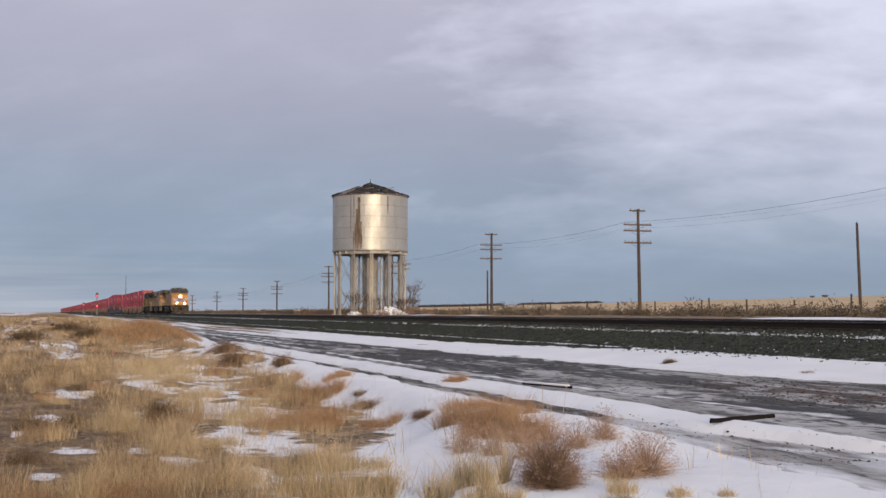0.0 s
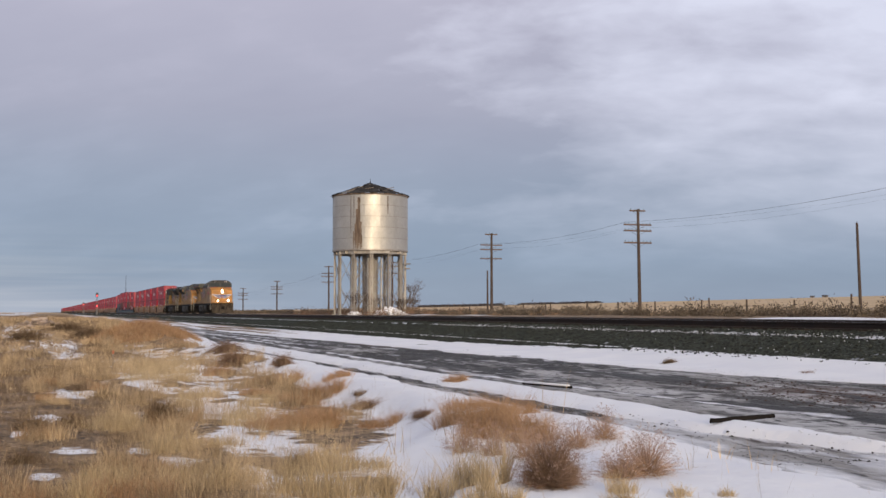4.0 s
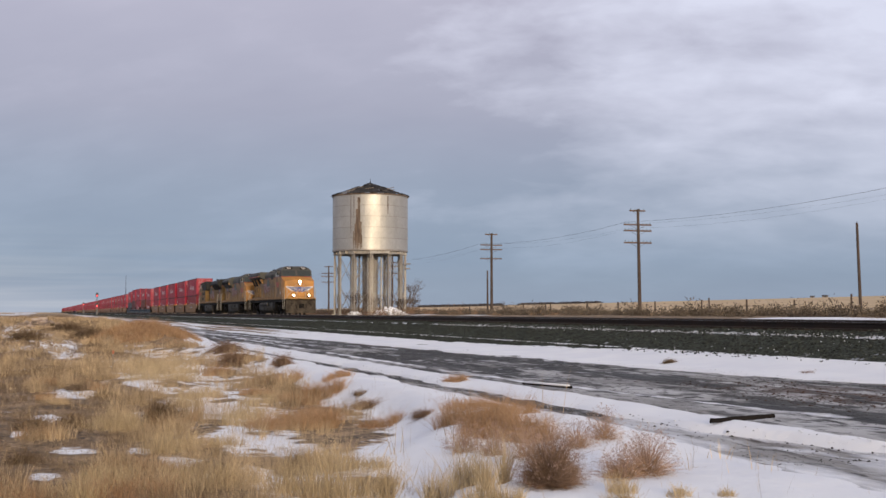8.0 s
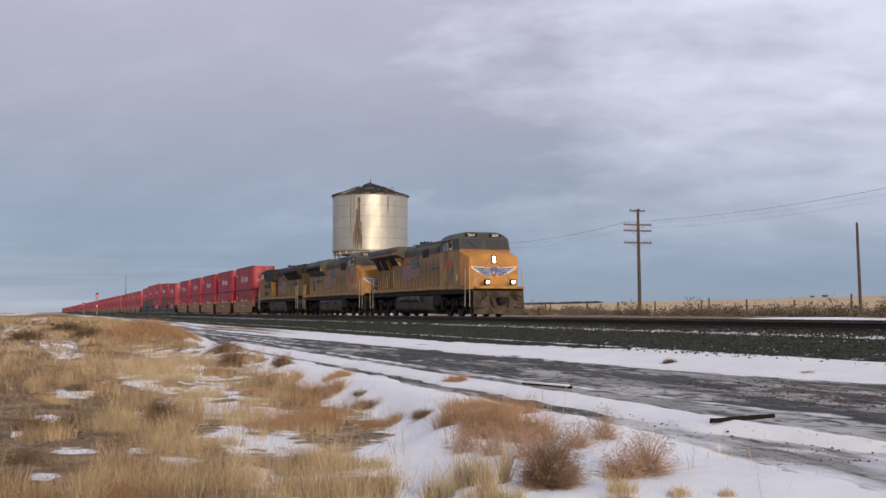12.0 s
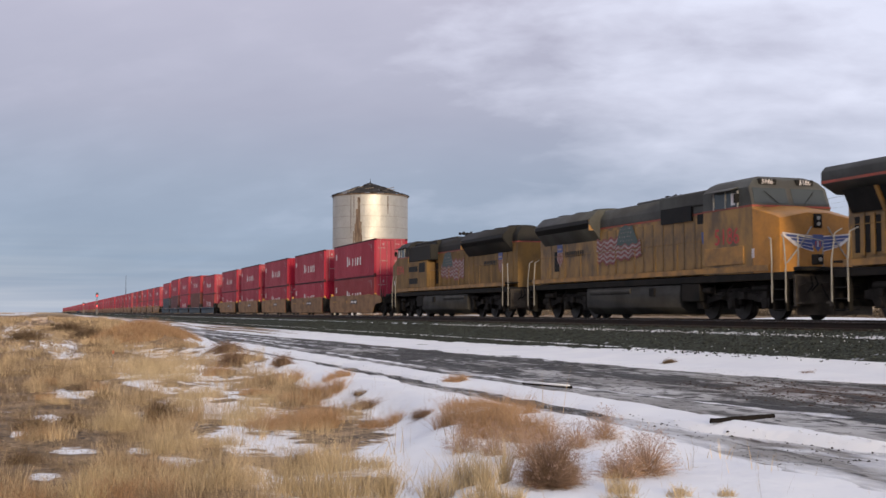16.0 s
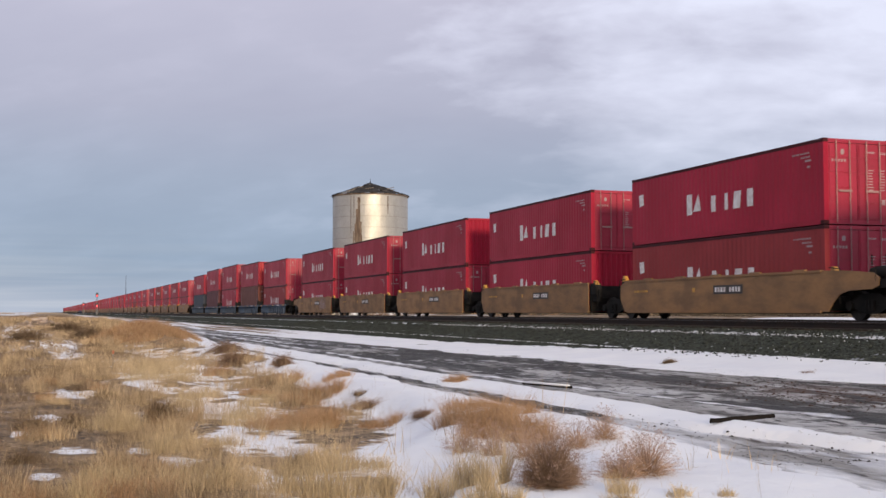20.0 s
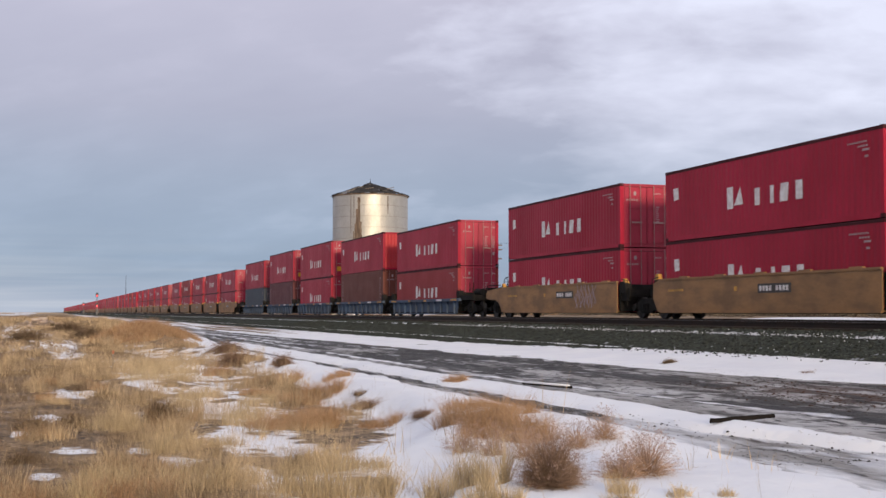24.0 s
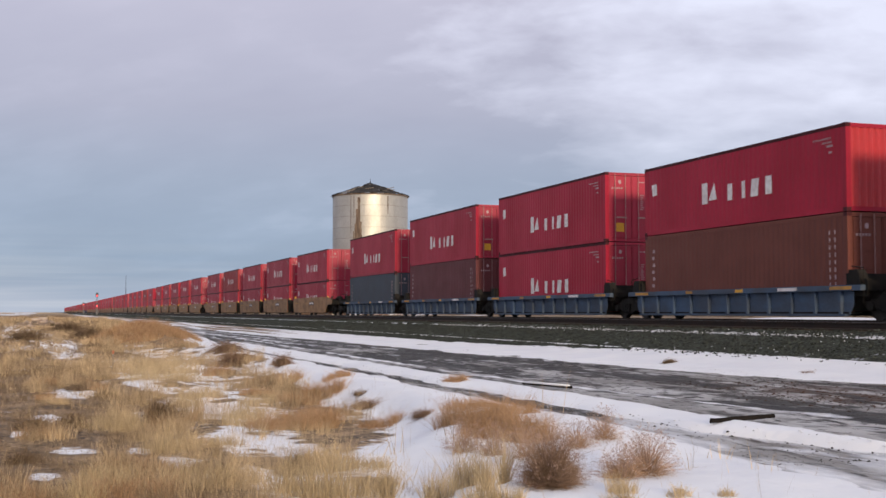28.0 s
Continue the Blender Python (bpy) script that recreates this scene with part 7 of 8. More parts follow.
def marks_mesh(side, h):
    """Square badge and rows of small unreadable writing."""
    bm = B()
    y = side * (CW / 2 + 0.004)

    def blk(a, b, z0, z1):
        box(bm, min(side * -a, side * -b), max(side * -a, side * -b), min(y, y + side * 0.004), max(y, y + side * 0.004), z0, z1)
    for k in range(9):
        blk(4.55 + 0.10 * k, 4.61 + 0.10 * k, h - 0.40, h - 0.35)
    for k in range(4):
        blk(5.0 + 0.12 * k, 5.08 + 0.12 * k, h - 0.52, h - 0.47)
    blk(5.2, 5.5, h - 0.64, h - 0.58), blk(5.3, 5.45, h - 0.83, h - 0.77)
    return bm


def badge_mesh(side, h):
    """A small white plate, hung a little askew."""
    y = side * (CW / 2 + 0.004)
    pts = [(-5.52, h - 0.68), (-5.16, h - 0.66), (-5.12, h - 1.08), (-5.46, h - 1.12)]
    return extrude(B(), [(-side * p, q) for p, q in pts], min(y, y + side * 0.004), max(y, y + side * 0.004))


def column_marks(side, h):
    """Writing set in columns near both ends."""
    bm = B()
    y = side * (CW / 2 + 0.004)
    for k in range(6):
        z = h - 0.55 - 0.26 * k
        a = -5.55 if k % 2 else -5.5
        box(bm, min(side * -a, side * -(a + 0.17)), max(side * -a, side * -(a + 0.17)), min(y, y + side * 0.004), max(y, y + side * 0.004), z - 0.12, z)
    for k in range(8):
        z = h - 0.5 - 0.22 * k
        box(bm, min(side * -5.25, side * -5.30), max(side * -5.25, side * -5.30), min(y, y + side * 0.004), max(y, y + side * 0.004), z - 0.13, z)
        box(bm, min(side * -5.5, side * -5.55), max(side * -5.5, side * -5.55), min(y, y + side * 0.004), max(y, y + side * 0.004), z - 0.13, z)
    return bm


def build_container(color, h, logo, near, endcolor, label, sticker=False):
    """A 40-foot container standing on z = 0, doors towards +x."""
    t = thing("shipping_container", label, "container", "stacked containers")
    e = endcolor
    for s in (-1, 1):
        turn = pose(0, s * (CW / 2 - 0.004), 0, rz=0 if s < 0 else 180)
        part("side_panel", tinted(("side", h), lambda: corrugated(CL - 0.30, 0.14, h - 0.10), color), color, t, at=turn)
        if near:
            part("bottom_rail", tinted(("brail", s), lambda: box(B(), -CL / 2 + 0.16, CL / 2 - 0.16, min(s * (CW / 2 - 0.07), s * CW / 2), max(s * (CW / 2 - 0.07), s * CW / 2), 0.0, 0.15), color), color, t)
            # red boxes: rail painted dark for the shade in the gap between stacked boxes
            part("top_rail", tinted(("trail", s, h), lambda: box(B(), -CL / 2 + 0.16, CL / 2 - 0.16, min(s * (CW / 2 - 0.07), s * (CW / 2 + 0.002)), max(s * (CW / 2 - 0.07), s * (CW / 2 + 0.002)), h - 0.11, h - 0.01), "casting" if color.startswith("red") else color), color, t)
        if logo:
            for k in range(5 if near else 0):
                part("emblem_shape", tinted(("emblem", s, k), lambda: emblem_shape(s, k), "markwhite"), "markwhite", t, "plain white shape")
            if not near:
                part("emblem_band", tinted(("faremblem", s), lambda: emblem_far(s), "farwhite"), "farwhite", t, "plain white band")
        if near:
            if logo:
                part("badge", tinted(("badge", s, h), lambda: badge_mesh(s, h), "markwhite"), "markwhite", t, "small white plate")
            tagged(part("marking", tinted(("marks", s, h, logo), lambda: marks_mesh(s, h) if logo else column_marks(s, h), "farwhite"), "farwhite", t), kind="stuff")
    part("roof", tinted(("roof", h), lambda: box(B(), -CL / 2 + 0.05, CL / 2 - 0.05, -CW / 2 + 0.05, CW / 2 - 0.05, h - 0.05, h - 0.015), "roofdark"), "roofdark", t)
    part("floor", tinted("cfloor", lambda: box(B(), -CL / 2 + 0.05, CL / 2 - 0.05, -CW / 2 + 0.05, CW / 2 - 0.05, 0.02, 0.14), "casting"), "casting", t)
    part("end_panel", tinted(("end", h), lambda: corrugated(CW - 0.30, 0.14, h - 0.10, 0.24, 0.045), e), e, t, at=pose(-CL / 2 + 0.006, 0, 0, rz=-90))
    if not near:
        part("door", tinted(("fardoor", h), lambda: box(B(), CL / 2 - 0.06, CL / 2 - 0.02, -CW / 2 + 0.05, CW / 2 - 0.05, 0.12, h - 0.1), e), e, t)
        part("frame", tinted(("farframe", h), lambda: frame_mesh(h), color), color, t)
        return t
    for sx in (-1, 1):
        for sy in (-1, 1):
            part("corner_post", tinted(("post", sx, sy, h), lambda: box(B(), min(sx * (CL / 2 - 0.16), sx * CL / 2), max(sx * (CL / 2 - 0.16), sx * CL / 2), min(sy * (CW / 2 - 0.16), sy * CW / 2), max(sy * (CW / 2 - 0.16), sy * CW / 2), 0.12, h - 0.12), color), color, t)
            for z0, z1 in ((0.0, 0.118), (h - 0.118, h)):
                part("corner_casting", tinted(("cast", sx, sy, z0), lambda: box(B(), min(sx * (CL / 2 - 0.178), sx * (CL / 2 + 0.004)), max(sx * (CL / 2 - 0.178), sx * (CL / 2 + 0.004)), min(sy * (CW / 2 - 0.162), sy * (CW / 2 + 0.004)), max(sy * (CW / 2 - 0.162), sy * (CW / 2 + 0.004)), z0, z1), "casting"), "casting", t)
    part("header", tinted(("header", h), lambda: box(B(), CL / 2 - 0.1, CL / 2 - 0.005, -CW / 2 + 0.16, CW / 2 - 0.16, h - 0.13, h - 0.01), e), e, t)
    part("door_sill", tinted(("csill",), lambda: box(B(), CL / 2 - 0.1, CL / 2 - 0.005, -CW / 2 + 0.16, CW / 2 - 0.16, 0.01, 0.14), e), e, t)
    part("front_header", tinted(("fheader", h), lambda: box(B(), -CL / 2 + 0.005, -CL / 2 + 0.09, -CW / 2 + 0.16, CW / 2 - 0.16, h - 0.13, h - 0.01), color), color, t)
    part("front_sill", tinted(("fsill",), lambda: box(B(), -CL / 2 + 0.005, -CL / 2 + 0.09, -CW / 2 + 0.16, CW / 2 - 0.16, 0.01, 0.14), color), color, t)
    for s in (-1, 1):
        d = part("door", tinted(("door", s, h), lambda: door_mesh(s, h), e), e, t, "corrugated steel cargo door")
        for k in (0.30, 0.78):
            part("lock_rod", tinted(("rod", s, k, h), lambda: tube(B(), (CL / 2 + 0.03, s * k, 0.06), (CL / 2 + 0.03, s * k, h - 0.05), 0.016, 8), "rod"), "rod", d)
        part("handle", tinted(("chandle", s), lambda: box(B(), CL / 2 + 0.03, CL / 2 + 0.06, min(s * 0.25, s * 0.72), max(s * 0.25, s * 0.72), 0.98, 1.04), "rod"), "rod", d)
        tagged(part("door_marking", tinted(("dmarks", s, h), lambda: door_marks(s, h), "farwhite"), "farwhite", d), kind="stuff")
    if sticker:
        part("sticker", tinted(("csticker", h), lambda: box(B(), CL / 2 - 0.012, CL / 2 + 0.0, -0.72, -0.36, 0.42, 0.78), "sticker"), "sticker", t, "square yellow sticker")
    return t


def frame_mesh(h):
    bm = B()
    for sx in (-1, 1):
        for sy in (-1, 1):
            box(bm, min(sx * (CL / 2 - 0.16), sx * CL / 2), max(sx * (CL / 2 - 0.16), sx * CL / 2), min(sy * (CW / 2 - 0.16), sy * CW / 2), max(sy * (CW / 2 - 0.16), sy * CW / 2), 0.0, h)
    for sy in (-1, 1):
        for z0, z1 in ((0, 0.14), (h - 0.11, h)):
            box(bm, -CL / 2 + 0.16, CL / 2 - 0.16, min(sy * (CW / 2 - 0.08), sy * (CW / 2 + 0.002)), max(sy * (CW / 2 - 0.08), sy * (CW / 2 + 0.002)), z0, z1)
    return bm


def door_mesh(s, h):
    """One door leaf with its four pressed fields."""
    bm = B()
    y0, y1 = sorted((s * 0.012, s * (CW / 2 - 0.165)))
    x = CL / 2 - 0.055
    box(bm, x, x + 0.025, y0, y1, 0.15, h - 0.14)
    n = 5
    for k in range(n):
        z0 = 0.17 + (h - 0.33) * k / n
        box(bm, x + 0.025, x + 0.045, y0 + 0.05, y1 - 0.05, z0 + 0.05, z0 + (h - 0.33) / n - 0.05)
    return bm


def door_marks(s, h):
    """Small unreadable writing on a door leaf."""
    bm = B()
    x = CL / 2 - 0.008
    rg = random.Random(5 + s)
    if s < 0:
        extrude(bm, [(-0.54 + 0.07 * math.cos(k * math.pi / 5), h - 0.40 + 0.09 * math.sin(k * math.pi / 5)) for k in range(10)], x, x + 0.004, "x")
        for k in range(5):
            box(bm, x, x + 0.004, -0.92 + 0.11 * k, -0.86 + 0.11 * k, h - 0.70, h - 0.62)
    else:
        for k in range(4):
            box(bm, x, x + 0.004, 0.36 + 0.07 * k, 0.40 + 0.07 * k, h - 0.42, h - 0.36)
            box(bm, x, x + 0.004, 0.84 + 0.05 * k, 0.87 + 0.05 * k, h - 0.44, h - 0.37)
        for r in range(8):
            z = h - 0.92 - 0.085 * r
            box(bm, x, x + 0.004, 0.40, 0.40 + rg.uniform(0.10, 0.20), z - 0.028, z)
            box(bm, x, x + 0.004, 0.84, 0.84 + rg.uniform(0.08, 0.16), z - 0.028, z)
        box(bm, x, x + 0.004, 0.86, 0.98, 0.62, 0.78)
    return bm


# ------------------------------------------------------------------ well cars
def car_truck_mesh():
    bm = B()
    for s in (-1, 1):
        y0, y1 = sorted((s * 0.95, s * 1.07))
        extrude(bm, [(-1.15, 0.36), (-1.15, 0.55), (-0.75, 0.60), (-0.35, 0.78), (0.35, 0.78), (0.75, 0.60), (1.15, 0.55), (1.15, 0.36), (0.62, 0.34), (0.3, 0.2), (-0.3, 0.2), (-0.62, 0.34)], y0, y1)
        for k in (-0.89, 0.89):
            tube(bm, (k, s * 1.0, 0.42), (k, s * 1.14, 0.42), 0.14, 10)
        for k in (-0.14, 0, 0.14):
            tube(bm, (k, s * 1.1, 0.28), (k, s * 1.1, 0.58), 0.06, 6)
    box(bm, -0.2, 0.2, -1.05, 1.05, 0.45, 0.78)
    me = finish(bm)
    me.materials.append(M["under"])
    return me


CAR_TRUCK = car_truck_mesh()


def car_truck(root, x, turning):
    t = part("truck", CAR_TRUCK, "under", root, "black two-axle truck", at=pose(x, 0, 0))
    for k in (-0.89, 0.89):
        w = part("wheelset", CAR_WHEELS, "steel", t, at=pose(k, 0, 0.42))
        if turning:
            TURNERS.append((w, k, 0.42, 1))


def tan_side(s, front, rear):
    """Deep side wall; an outer end runs on to the car's end beam."""
    bm = B()
    y0, y1 = sorted((s * 1.40, s * 1.43))
    right = [(6.2, 0.26), (6.2, 1.47)] if not front else [(6.50, 0.26), (6.72, 0.52), (7.02, 0.76), (7.45, 0.86), (8.45, 0.89), (8.72, 0.98), (8.76, 1.20), (8.50, 1.35), (7.3, 1.44), (6.4, 1.47)]
    left = [(-6.3, 1.47), (-6.75, 1.30), (-6.75, 0.75), (-6.4, 0.26)] if not rear else [(-6.4, 1.47), (-7.3, 1.44), (-8.50, 1.35), (-8.76, 1.20), (-8.72, 0.98), (-8.45, 0.89), (-7.45, 0.86), (-7.02, 0.76), (-6.72, 0.52), (-6.50, 0.26)]
    extrude(bm, right + left, y0, y1)
    box(bm, -6.3, 6.18, min(s * 1.36, s * 1.46), max(s * 1.36, s * 1.46), 1.42, 1.49)
    box(bm, -6.2, 6.15, min(s * 1.32, s * 1.455), max(s * 1.32, s * 1.455), 0.22, 0.30)
    return bm


def scrawl(s):
    """Pale paint strokes sprayed on a side wall."""
    rg = random.Random(4)
    bm = B()
    for i in range(20):
        x, z = 2.2 + 0.098 * i + 0.08 * rg.random(), 0.40 + 0.22 * rg.random()
        pts = []
        for k in range(7):
            pts.append((x + 0.11 * math.sin(k * 1.1 + i * 1.7), z + (0.10 + 0.03 * (i % 3)) * k))
        for (ax, az), (bx, bz) in zip(pts, pts[1:]):
            y = s * 1.434
            v = [bm.verts.new(p) for p in ((ax, y, az), (ax + 0.05, y, az), (bx + 0.05, y, bz), (bx, y, bz))]
            bm.faces.new(v)
    return bm


def blue_side(s):
    bm = B()
    y0, y1 = sorted((s * 1.33, s * 1.36))
    extrude(bm, [(-6.3, 0.16), (6.3, 0.16), (6.5, 0.45), (6.5, 0.90), (-6.5, 0.90), (-6.5, 0.45)], y0, y1)
    return bm


def blue_flange(s):
    return box(box(B(), -7.0, 7.0, min(s * 1.26, s * 1.50), max(s * 1.26, s * 1.50), 0.86, 1.02), -6.2, 6.2, min(s * 1.28, s * 1.44), max(s * 1.28, s * 1.44), 0.13, 0.20)


def end_block():
    """Dark end of a well: cross beam, stub sill and slack gear."""
    bm = B()
    box(bm, 6.16, 6.32, -1.34, 1.34, 0.28, 1.36)
    box(bm, 6.3, 7.0, -1.30, -1.12, 0.70, 1.20), box(bm, 6.3, 7.0, 1.12, 1.30, 0.70, 1.20)
    box(bm, 6.3, 7.8, -0.42, 0.42, 0.80, 1.12)
    box(bm, 6.9, 7.1, -1.34, 1.34, 0.86, 1.14)
    for s in (-1, 1):
        y0, y1 = sorted((s * 1.10, s * 1.385))
        extrude(bm, [(6.33, 1.0), (6.86, 1.0), (6.80, 1.30), (6.70, 1.46), (6.33, 1.46)], y0, y1)
        pipe(bm, [(6.95, s * 1.36, 0.5), (6.95, s * 1.36, 1.50), (6.45, s * 1.36, 1.56)], 0.016, 5)
    return bm


def outer_end():
    """Platform over the end truck of a car, with brake gear."""
    bm = B()
    box(bm, 7.0, 9.2, -0.40, 0.40, 0.80, 1.12)
    box(bm, 6.9, 9.15, -1.36, -1.20, 0.92, 1.16), box(bm, 6.9, 9.15, 1.20, 1.36, 0.92, 1.16)
    box(bm, 9.0, 9.2, -1.4, 1.4, 0.88, 1.18)
    box(bm, 7.2, 9.0, -1.3, 1.3, 1.12, 1.17)
    tube(bm, (7.5, -0.6, 1.36), (8.5, -0.6, 1.36), 0.18, 12), tube(bm, (7.6, 0.5, 1.4), (8.3, 0.5, 1.4), 0.2, 12)
    box(bm, 7.3, 7.8, 0.0, 0.4, 1.16, 1.6)
    return bm


def brake_wheel():
    """A spoked hand wheel on its post and gear box."""
    bm = tube(B(), (6.75, 1.0, 1.15), (6.75, 1.0, 1.80), 0.03, 6)
    for k in range(16):
        a, b = 2 * math.pi * k / 16, 2 * math.pi * (k + 1) / 16
        tube(bm, (6.67, 1.0 + 0.24 * math.cos(a), 1.78 + 0.24 * math.sin(a)), (6.67, 1.0 + 0.24 * math.cos(b), 1.78 + 0.24 * math.sin(b)), 0.022, 5)
    for k in range(3):
        a = math.pi * k / 3
        tube(bm, (6.67, 1.0 + 0.24 * math.cos(a), 1.78 + 0.24 * math.sin(a)), (6.67, 1.0 - 0.24 * math.cos(a), 1.78 - 0.24 * math.sin(a)), 0.014, 4)
    return box(bm, 6.72, 7.05, 0.8, 1.2, 1.16, 1.56)


def end_rails():
    """Thin posts and the rail of the brake step."""
    bm = pipe(B(), [(8.9, -1.3, 1.1), (8.9, -1.3, 1.85)], 0.02, 5)
    pipe(bm, [(8.3, -1.3, 1.1), (8.3, -1.3, 1.85)], 0.02, 5)
    pipe(bm, [(8.9, 1.3, 1.1), (8.9, 1.3, 1.6)], 0.02, 5)
    return pipe(bm, [(7.3, 1.2, 1.62), (9.0, 1.2, 1.62)], 0.03, 4)


def build_well(kind, front_end, rear_end, near, turning, label, first):
    """One unit of an articulated car; front_end and rear_end say where it carries an outer end."""
    t = thing("well_car", label, "well car", "articulated well cars")
    paint = kind
    pitch = 15.92 if kind == "tan" else 15.63
    for s in (-1, 1):
        if kind == "tan":
            w = part("side_wall", tinted(("tside", s, front_end, rear_end), lambda: tan_side(s, front_end, rear_end), "tan"), "tan", t)
            if near:
                part("number_panel", tinted(("tplate", s), lambda: box(B(), 0.2, 2.0, min(s * 1.431, s * 1.437), max(s * 1.431, s * 1.437), 0.86, 1.16), "plate"), "plate", w, "dark panel with pale bars")
                part("panel_bars", tinted(("tbars", s), lambda: bars_panel(s), "markwhite"), "markwhite", w)
                part("stencil", tinted(("tsten", s), lambda: box(box(B(), -5.6, -4.5, min(s * 1.431, s * 1.436), max(s * 1.431, s * 1.436), 1.0, 1.08), -1.2, -1.02, min(s * 1.431, s * 1.436), max(s * 1.431, s * 1.436), 0.95, 1.1), "cone"), "cone", w)
                if rear_end and turning:
                    part("graffiti", tinted(("scrawl", s), lambda: scrawl(s), "farwhite"), "farwhite", w, "pale sprayed graffiti strokes")
                for k in range(5):
                    part("hook", tinted(("thook", s, k), lambda: box(B(), -4.8 + 2.4 * k, -4.2 + 2.4 * k, min(s * 1.36, s * 1.45), max(s * 1.36, s * 1.45), 1.49, 1.535), "tan"), "tan", w)
        else:
            w = part("side_wall", tinted(("bside", s), lambda: blue_side(s), "blue"), "blue", t)
            part("top_flange", tinted(("bflange", s), lambda: blue_flange(s), "blue"), "blue", w)
            for k in range(11 if near else 0):
                part("rib", tinted(("rib", s, k), lambda: box(B(), -6.0 + 1.2 * k - 0.05, -6.0 + 1.2 * k + 0.05, min(s * 1.36, s * 1.46), max(s * 1.36, s * 1.46), 0.20, 0.86), "blue"), "blue", w)
            if near:
                for k, mm in ((-6.4, "cone"), (-2.6, "cone"), (0.6, "sticker"), (3.0, "markwhite"), (5.6, "cone")):
                    part("stencil", tinted(("bsten", s, k), lambda: box(B(), k, k + (1.0 if abs(k) > 5 or mm == "markwhite" else 0.45), min(s * 1.501, s * 1.506), max(s * 1.501, s * 1.506), 0.89, 0.99), mm), mm, w)
        for e in (-1, 1):
            if kind == "tan":
                part("guide_casting", tinted(("cone", s, e), lambda: loft(B(), [[(e * 6.62 + a * 0.13, s * 1.25 + b * 0.11, 1.40) for a, b in ((-1, -1), (1, -1), (1, 1), (-1, 1))], [(e * 6.60 + a * (0.09 if e < 0 else 0.05), s * 1.28 + b * 0.06, 1.68 if e < 0 else 1.58) for a, b in ((-1, -1), (1, -1), (1, 1), (-1, 1))]]), "cone"), "cone", t, "yellow corner guide")
    for a in (0, 180):
        part("end_frame", tinted("endblock", end_block, "under"), "under", t, at=pose(0, 0, 0, rz=a))
    part("floor", tinted("wfloor", lambda: box(box(box(B(), -6.3, 6.3, -1.38, -0.9, 0.20, 0.255), -6.3, 6.3, 0.9, 1.38, 0.20, 0.255), -0.5, 0.5, -1.38, 1.38, 0.20, 0.255), "under"), "under", t)
    gap = pitch / 2
    for e, has in ((1, front_end), (-1, rear_end)):
        if has:
            end = part("outer_platform", tinted("outerend", outer_end, "under"), "under", t, at=pose(0, 0, 0, rz=0 if e > 0 else 180))
            part("coupler", tinted("carcoupler", lambda: box(box(B(), 9.2, 9.75, -0.11, 0.11, 0.74, 1.0), 9.6, 9.95, -0.2, 0.16, 0.70, 1.04), "under"), "under", end)
            for s in (-1, 1):
                part("grab_rail", tinted(("cgrab", s), lambda: pipe(pipe(B(), [(9.05, s * 1.42, 0.4), (9.05, s * 1.42, 1.5), (8.6, s * 1.42, 1.5), (8.6, s * 1.42, 1.1)], 0.018, 5), [(9.05, s * 1.42, 0.45), (8.6, s * 1.42, 0.45)], 0.014, 5), "under"), "under", end)
            part("end_rail", tinted("endrails", end_rails, "under"), "under", end)
            if kind == "tan" and e < 0:
                part("brake_wheel", tinted("brakewheel", brake_wheel, "under"), "under", end, "black spoked hand brake wheel")
            car_truck(t, e * 7.95, turning)
    if not rear_end:
        car_truck(t, -gap, turning)
    return t


def bars_panel(s):
    bm = B()
    for k in range(9):
        if k != 4:
            box(bm, 0.30 + 0.18 * k, 0.42 + 0.18 * k, min(s * 1.437, s * 1.441), max(s * 1.437, s * 1.441), 0.93, 1.09)
    return bm


# ------------------------------------------------------------------ the train put together
STD, HIGH = 2.591, 2.896
# each unit: lower box and upper box as (paint, height, emblem, end paint, doors to the front, sticker)
R = ("red", STD, True, "redend", True, False)
RB = ("red", STD, True, "red", False, False)
RF = ("redfaded", STD, True, "redend", True, False)
RH = ("red", HIGH, True, "redend", True, False)
RHS = ("red", HIGH, True, "redend", True, True)
FIRST = [("tan", RF, R), ("tan", RB, R), ("tan", R, RB), ("tan", R, R), ("tan", R, R)]
SECOND = [("blue", RF, R), ("blue", ("brown", HIGH, False, "brown", True, False), ("red", STD, True, "orange", False, False)), ("blue", RH, RHS),
          ("blue", ("maroon", HIGH, False, "maroon", True, False), RHS), ("blue", ("slate", STD, False, "slate", True, False), RH)]
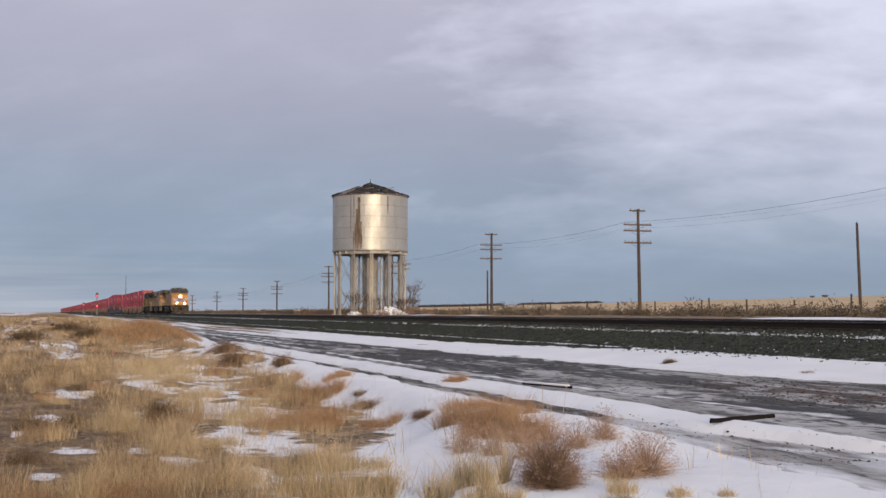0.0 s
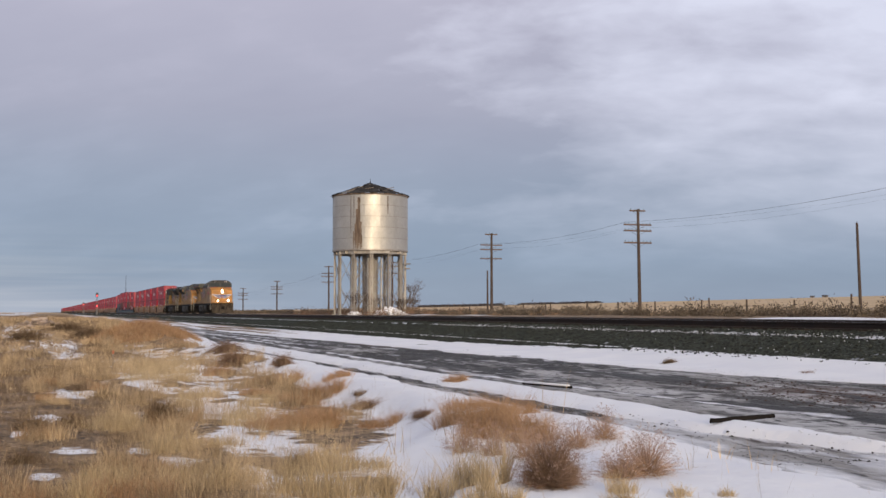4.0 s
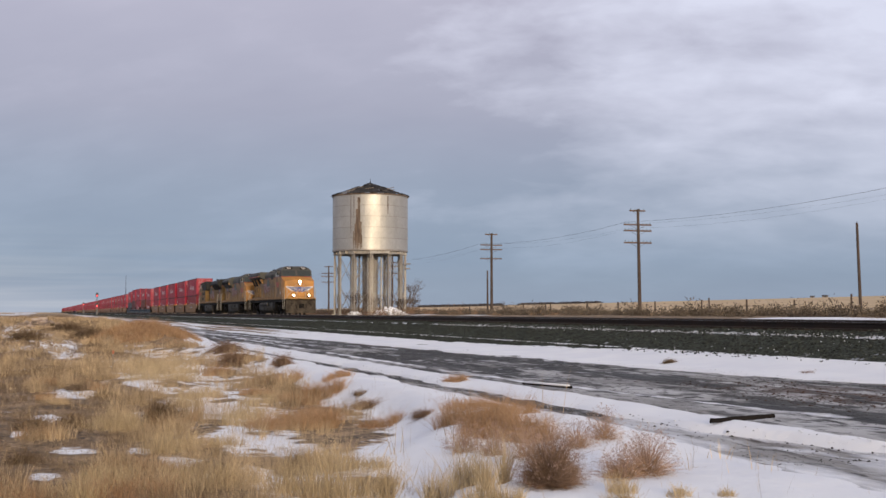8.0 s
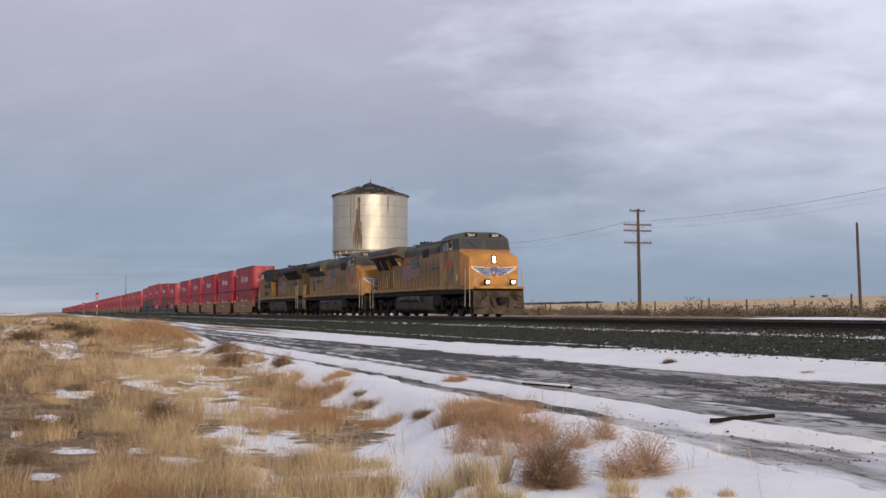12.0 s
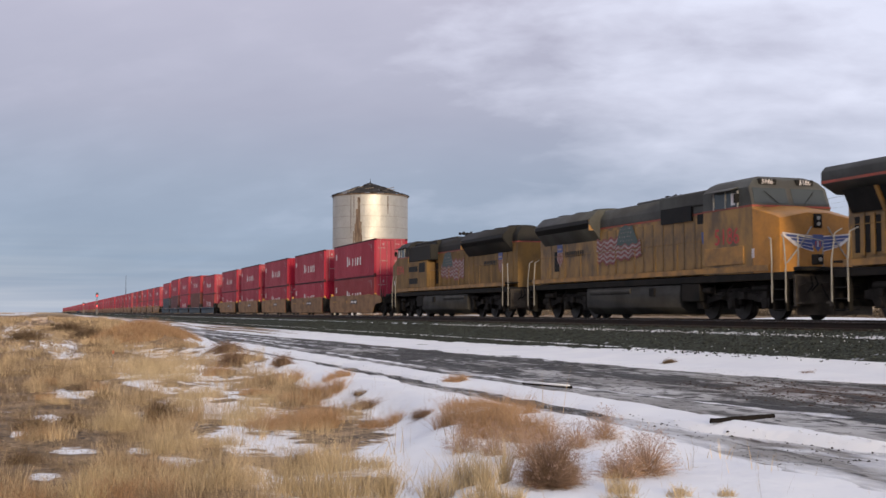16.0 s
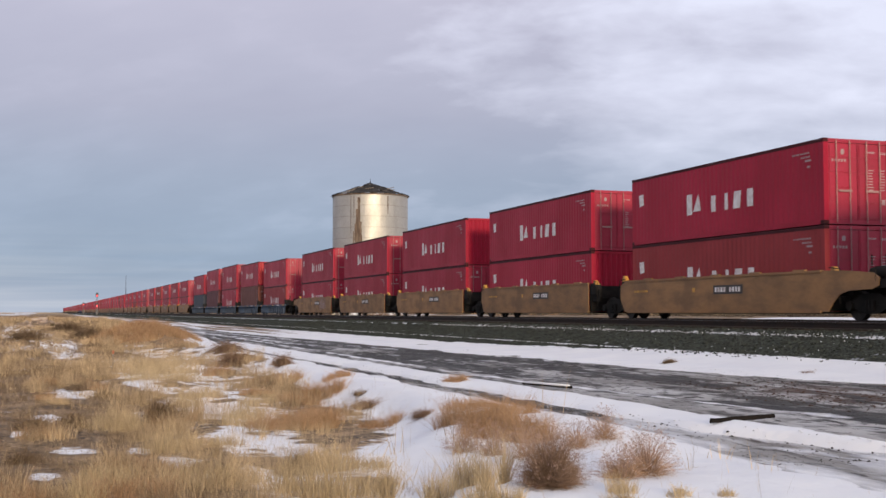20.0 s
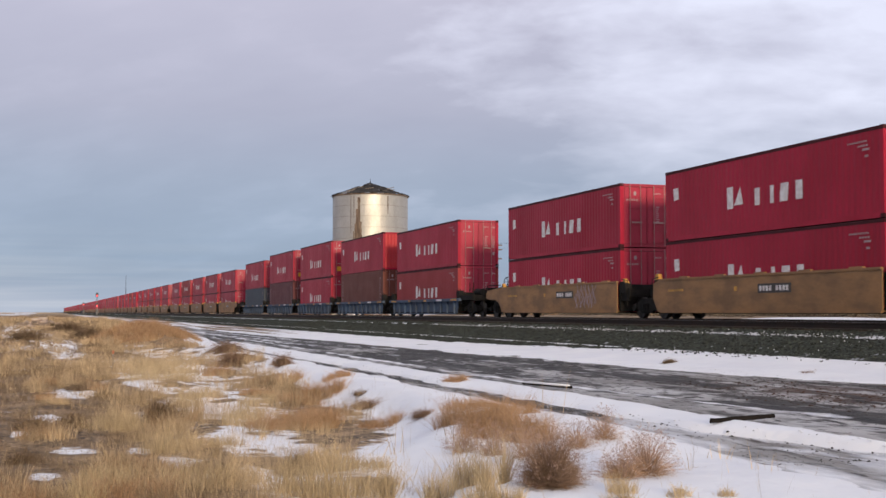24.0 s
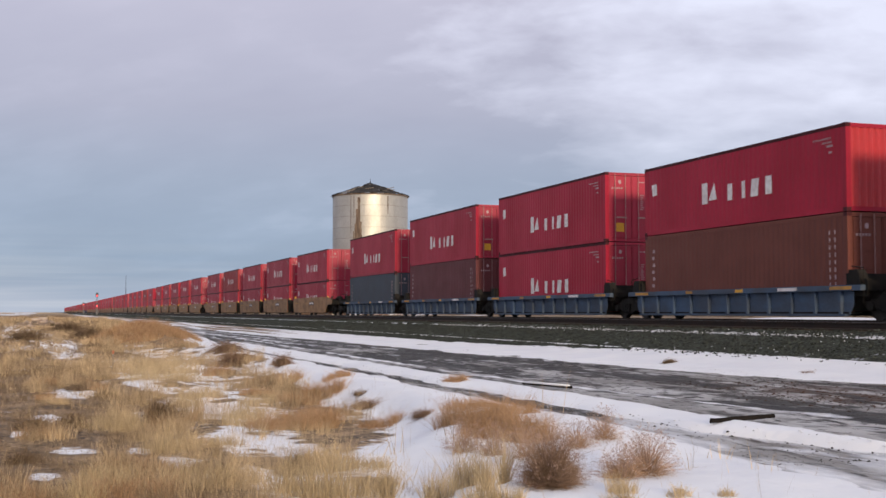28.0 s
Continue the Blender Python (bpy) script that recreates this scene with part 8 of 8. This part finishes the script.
NAMES = {"red": "deep red corrugated steel container with white shapes", "redfaded": "faded red corrugated steel container with white shapes",
         "brown": "plain brown corrugated steel container", "maroon": "plain dark maroon corrugated steel container", "slate": "plain slate-blue corrugated steel container"}
MADE = {}


def put_box(spec, s, z, near, where):
    color, h, logo, endc, fore, stick = spec
    key = (color, h, logo, endc, stick, near)
    if key in MADE:
        ob = copy_thing(MADE[key], pose(0, 0, 0))
    else:
        ob = MADE[key] = build_container(color, h, logo, near, endc, NAMES[color], stick)
    tagged(ob, NAMES[color] + where)
    MOVERS.append((ob, s - CL / 2, z, 0 if fore else 180))


def put_group(front, units, pitch, near, turning, rg):
    for k, (kind, low, up) in enumerate(units):
        s = front - pitch * k
        key = (kind, k == 0, k == len(units) - 1, near)
        label = "tan steel well car carrying two stacked containers" if kind == "tan" else "faded blue steel well car carrying two stacked containers"
        if key in MADE and not turning:
            car = copy_thing(MADE[key], pose(0, 0, 0))
        else:
            car = build_well(kind, k == 0, k == len(units) - 1, near, turning, label, k == 0)
            MADE[key] = car
        MOVERS.append((car, s - CL / 2, 0.0, 0))
        put_box(low, s, 0.262, near, ", lower of stack")
        put_box(up, s, 0.262 + low[1] + 0.02, near, ", upper of stack")


put_group(-29.80, FIRST, 15.92, True, True, None)
put_group(-113.37, SECOND, 15.63, True, True, None)
mixer_rg = random.Random(12)
for g in range(17):
    units = []
    for k in range(5):
        low = R if mixer_rg.random() < 0.75 else (RF if mixer_rg.random() < 0.7 else ("brown", STD, False, "brown", True, False))
        up = R if mixer_rg.random() < 0.7 else (RB if mixer_rg.random() < 0.6 else RF)
        units.append(("tan" if g != 7 else "blue", low, up))
    put_group(-195.95 - 83.6 * g, units, 15.92 if g != 7 else 15.63, g < 2, False, mixer_rg)


def motions():
    """The train rolls by, and its nearer wheels turn."""
    for ob, s, z, turn in MOVERS:
        walk(ob, [(t, pose(train_x(s, t), TRACK_Y, z, rz=turn)) for t in TIMES])
    for w, x, r, way in TURNERS:
        rows = []
        for k in range(0, 841):
            t = k / 30
            a = train_x(0, t) / r
            rows.append((t, pose(x, 0, r, 0, way * math.degrees(a) % 360, 0)))
        walk(w, rows)


motions()
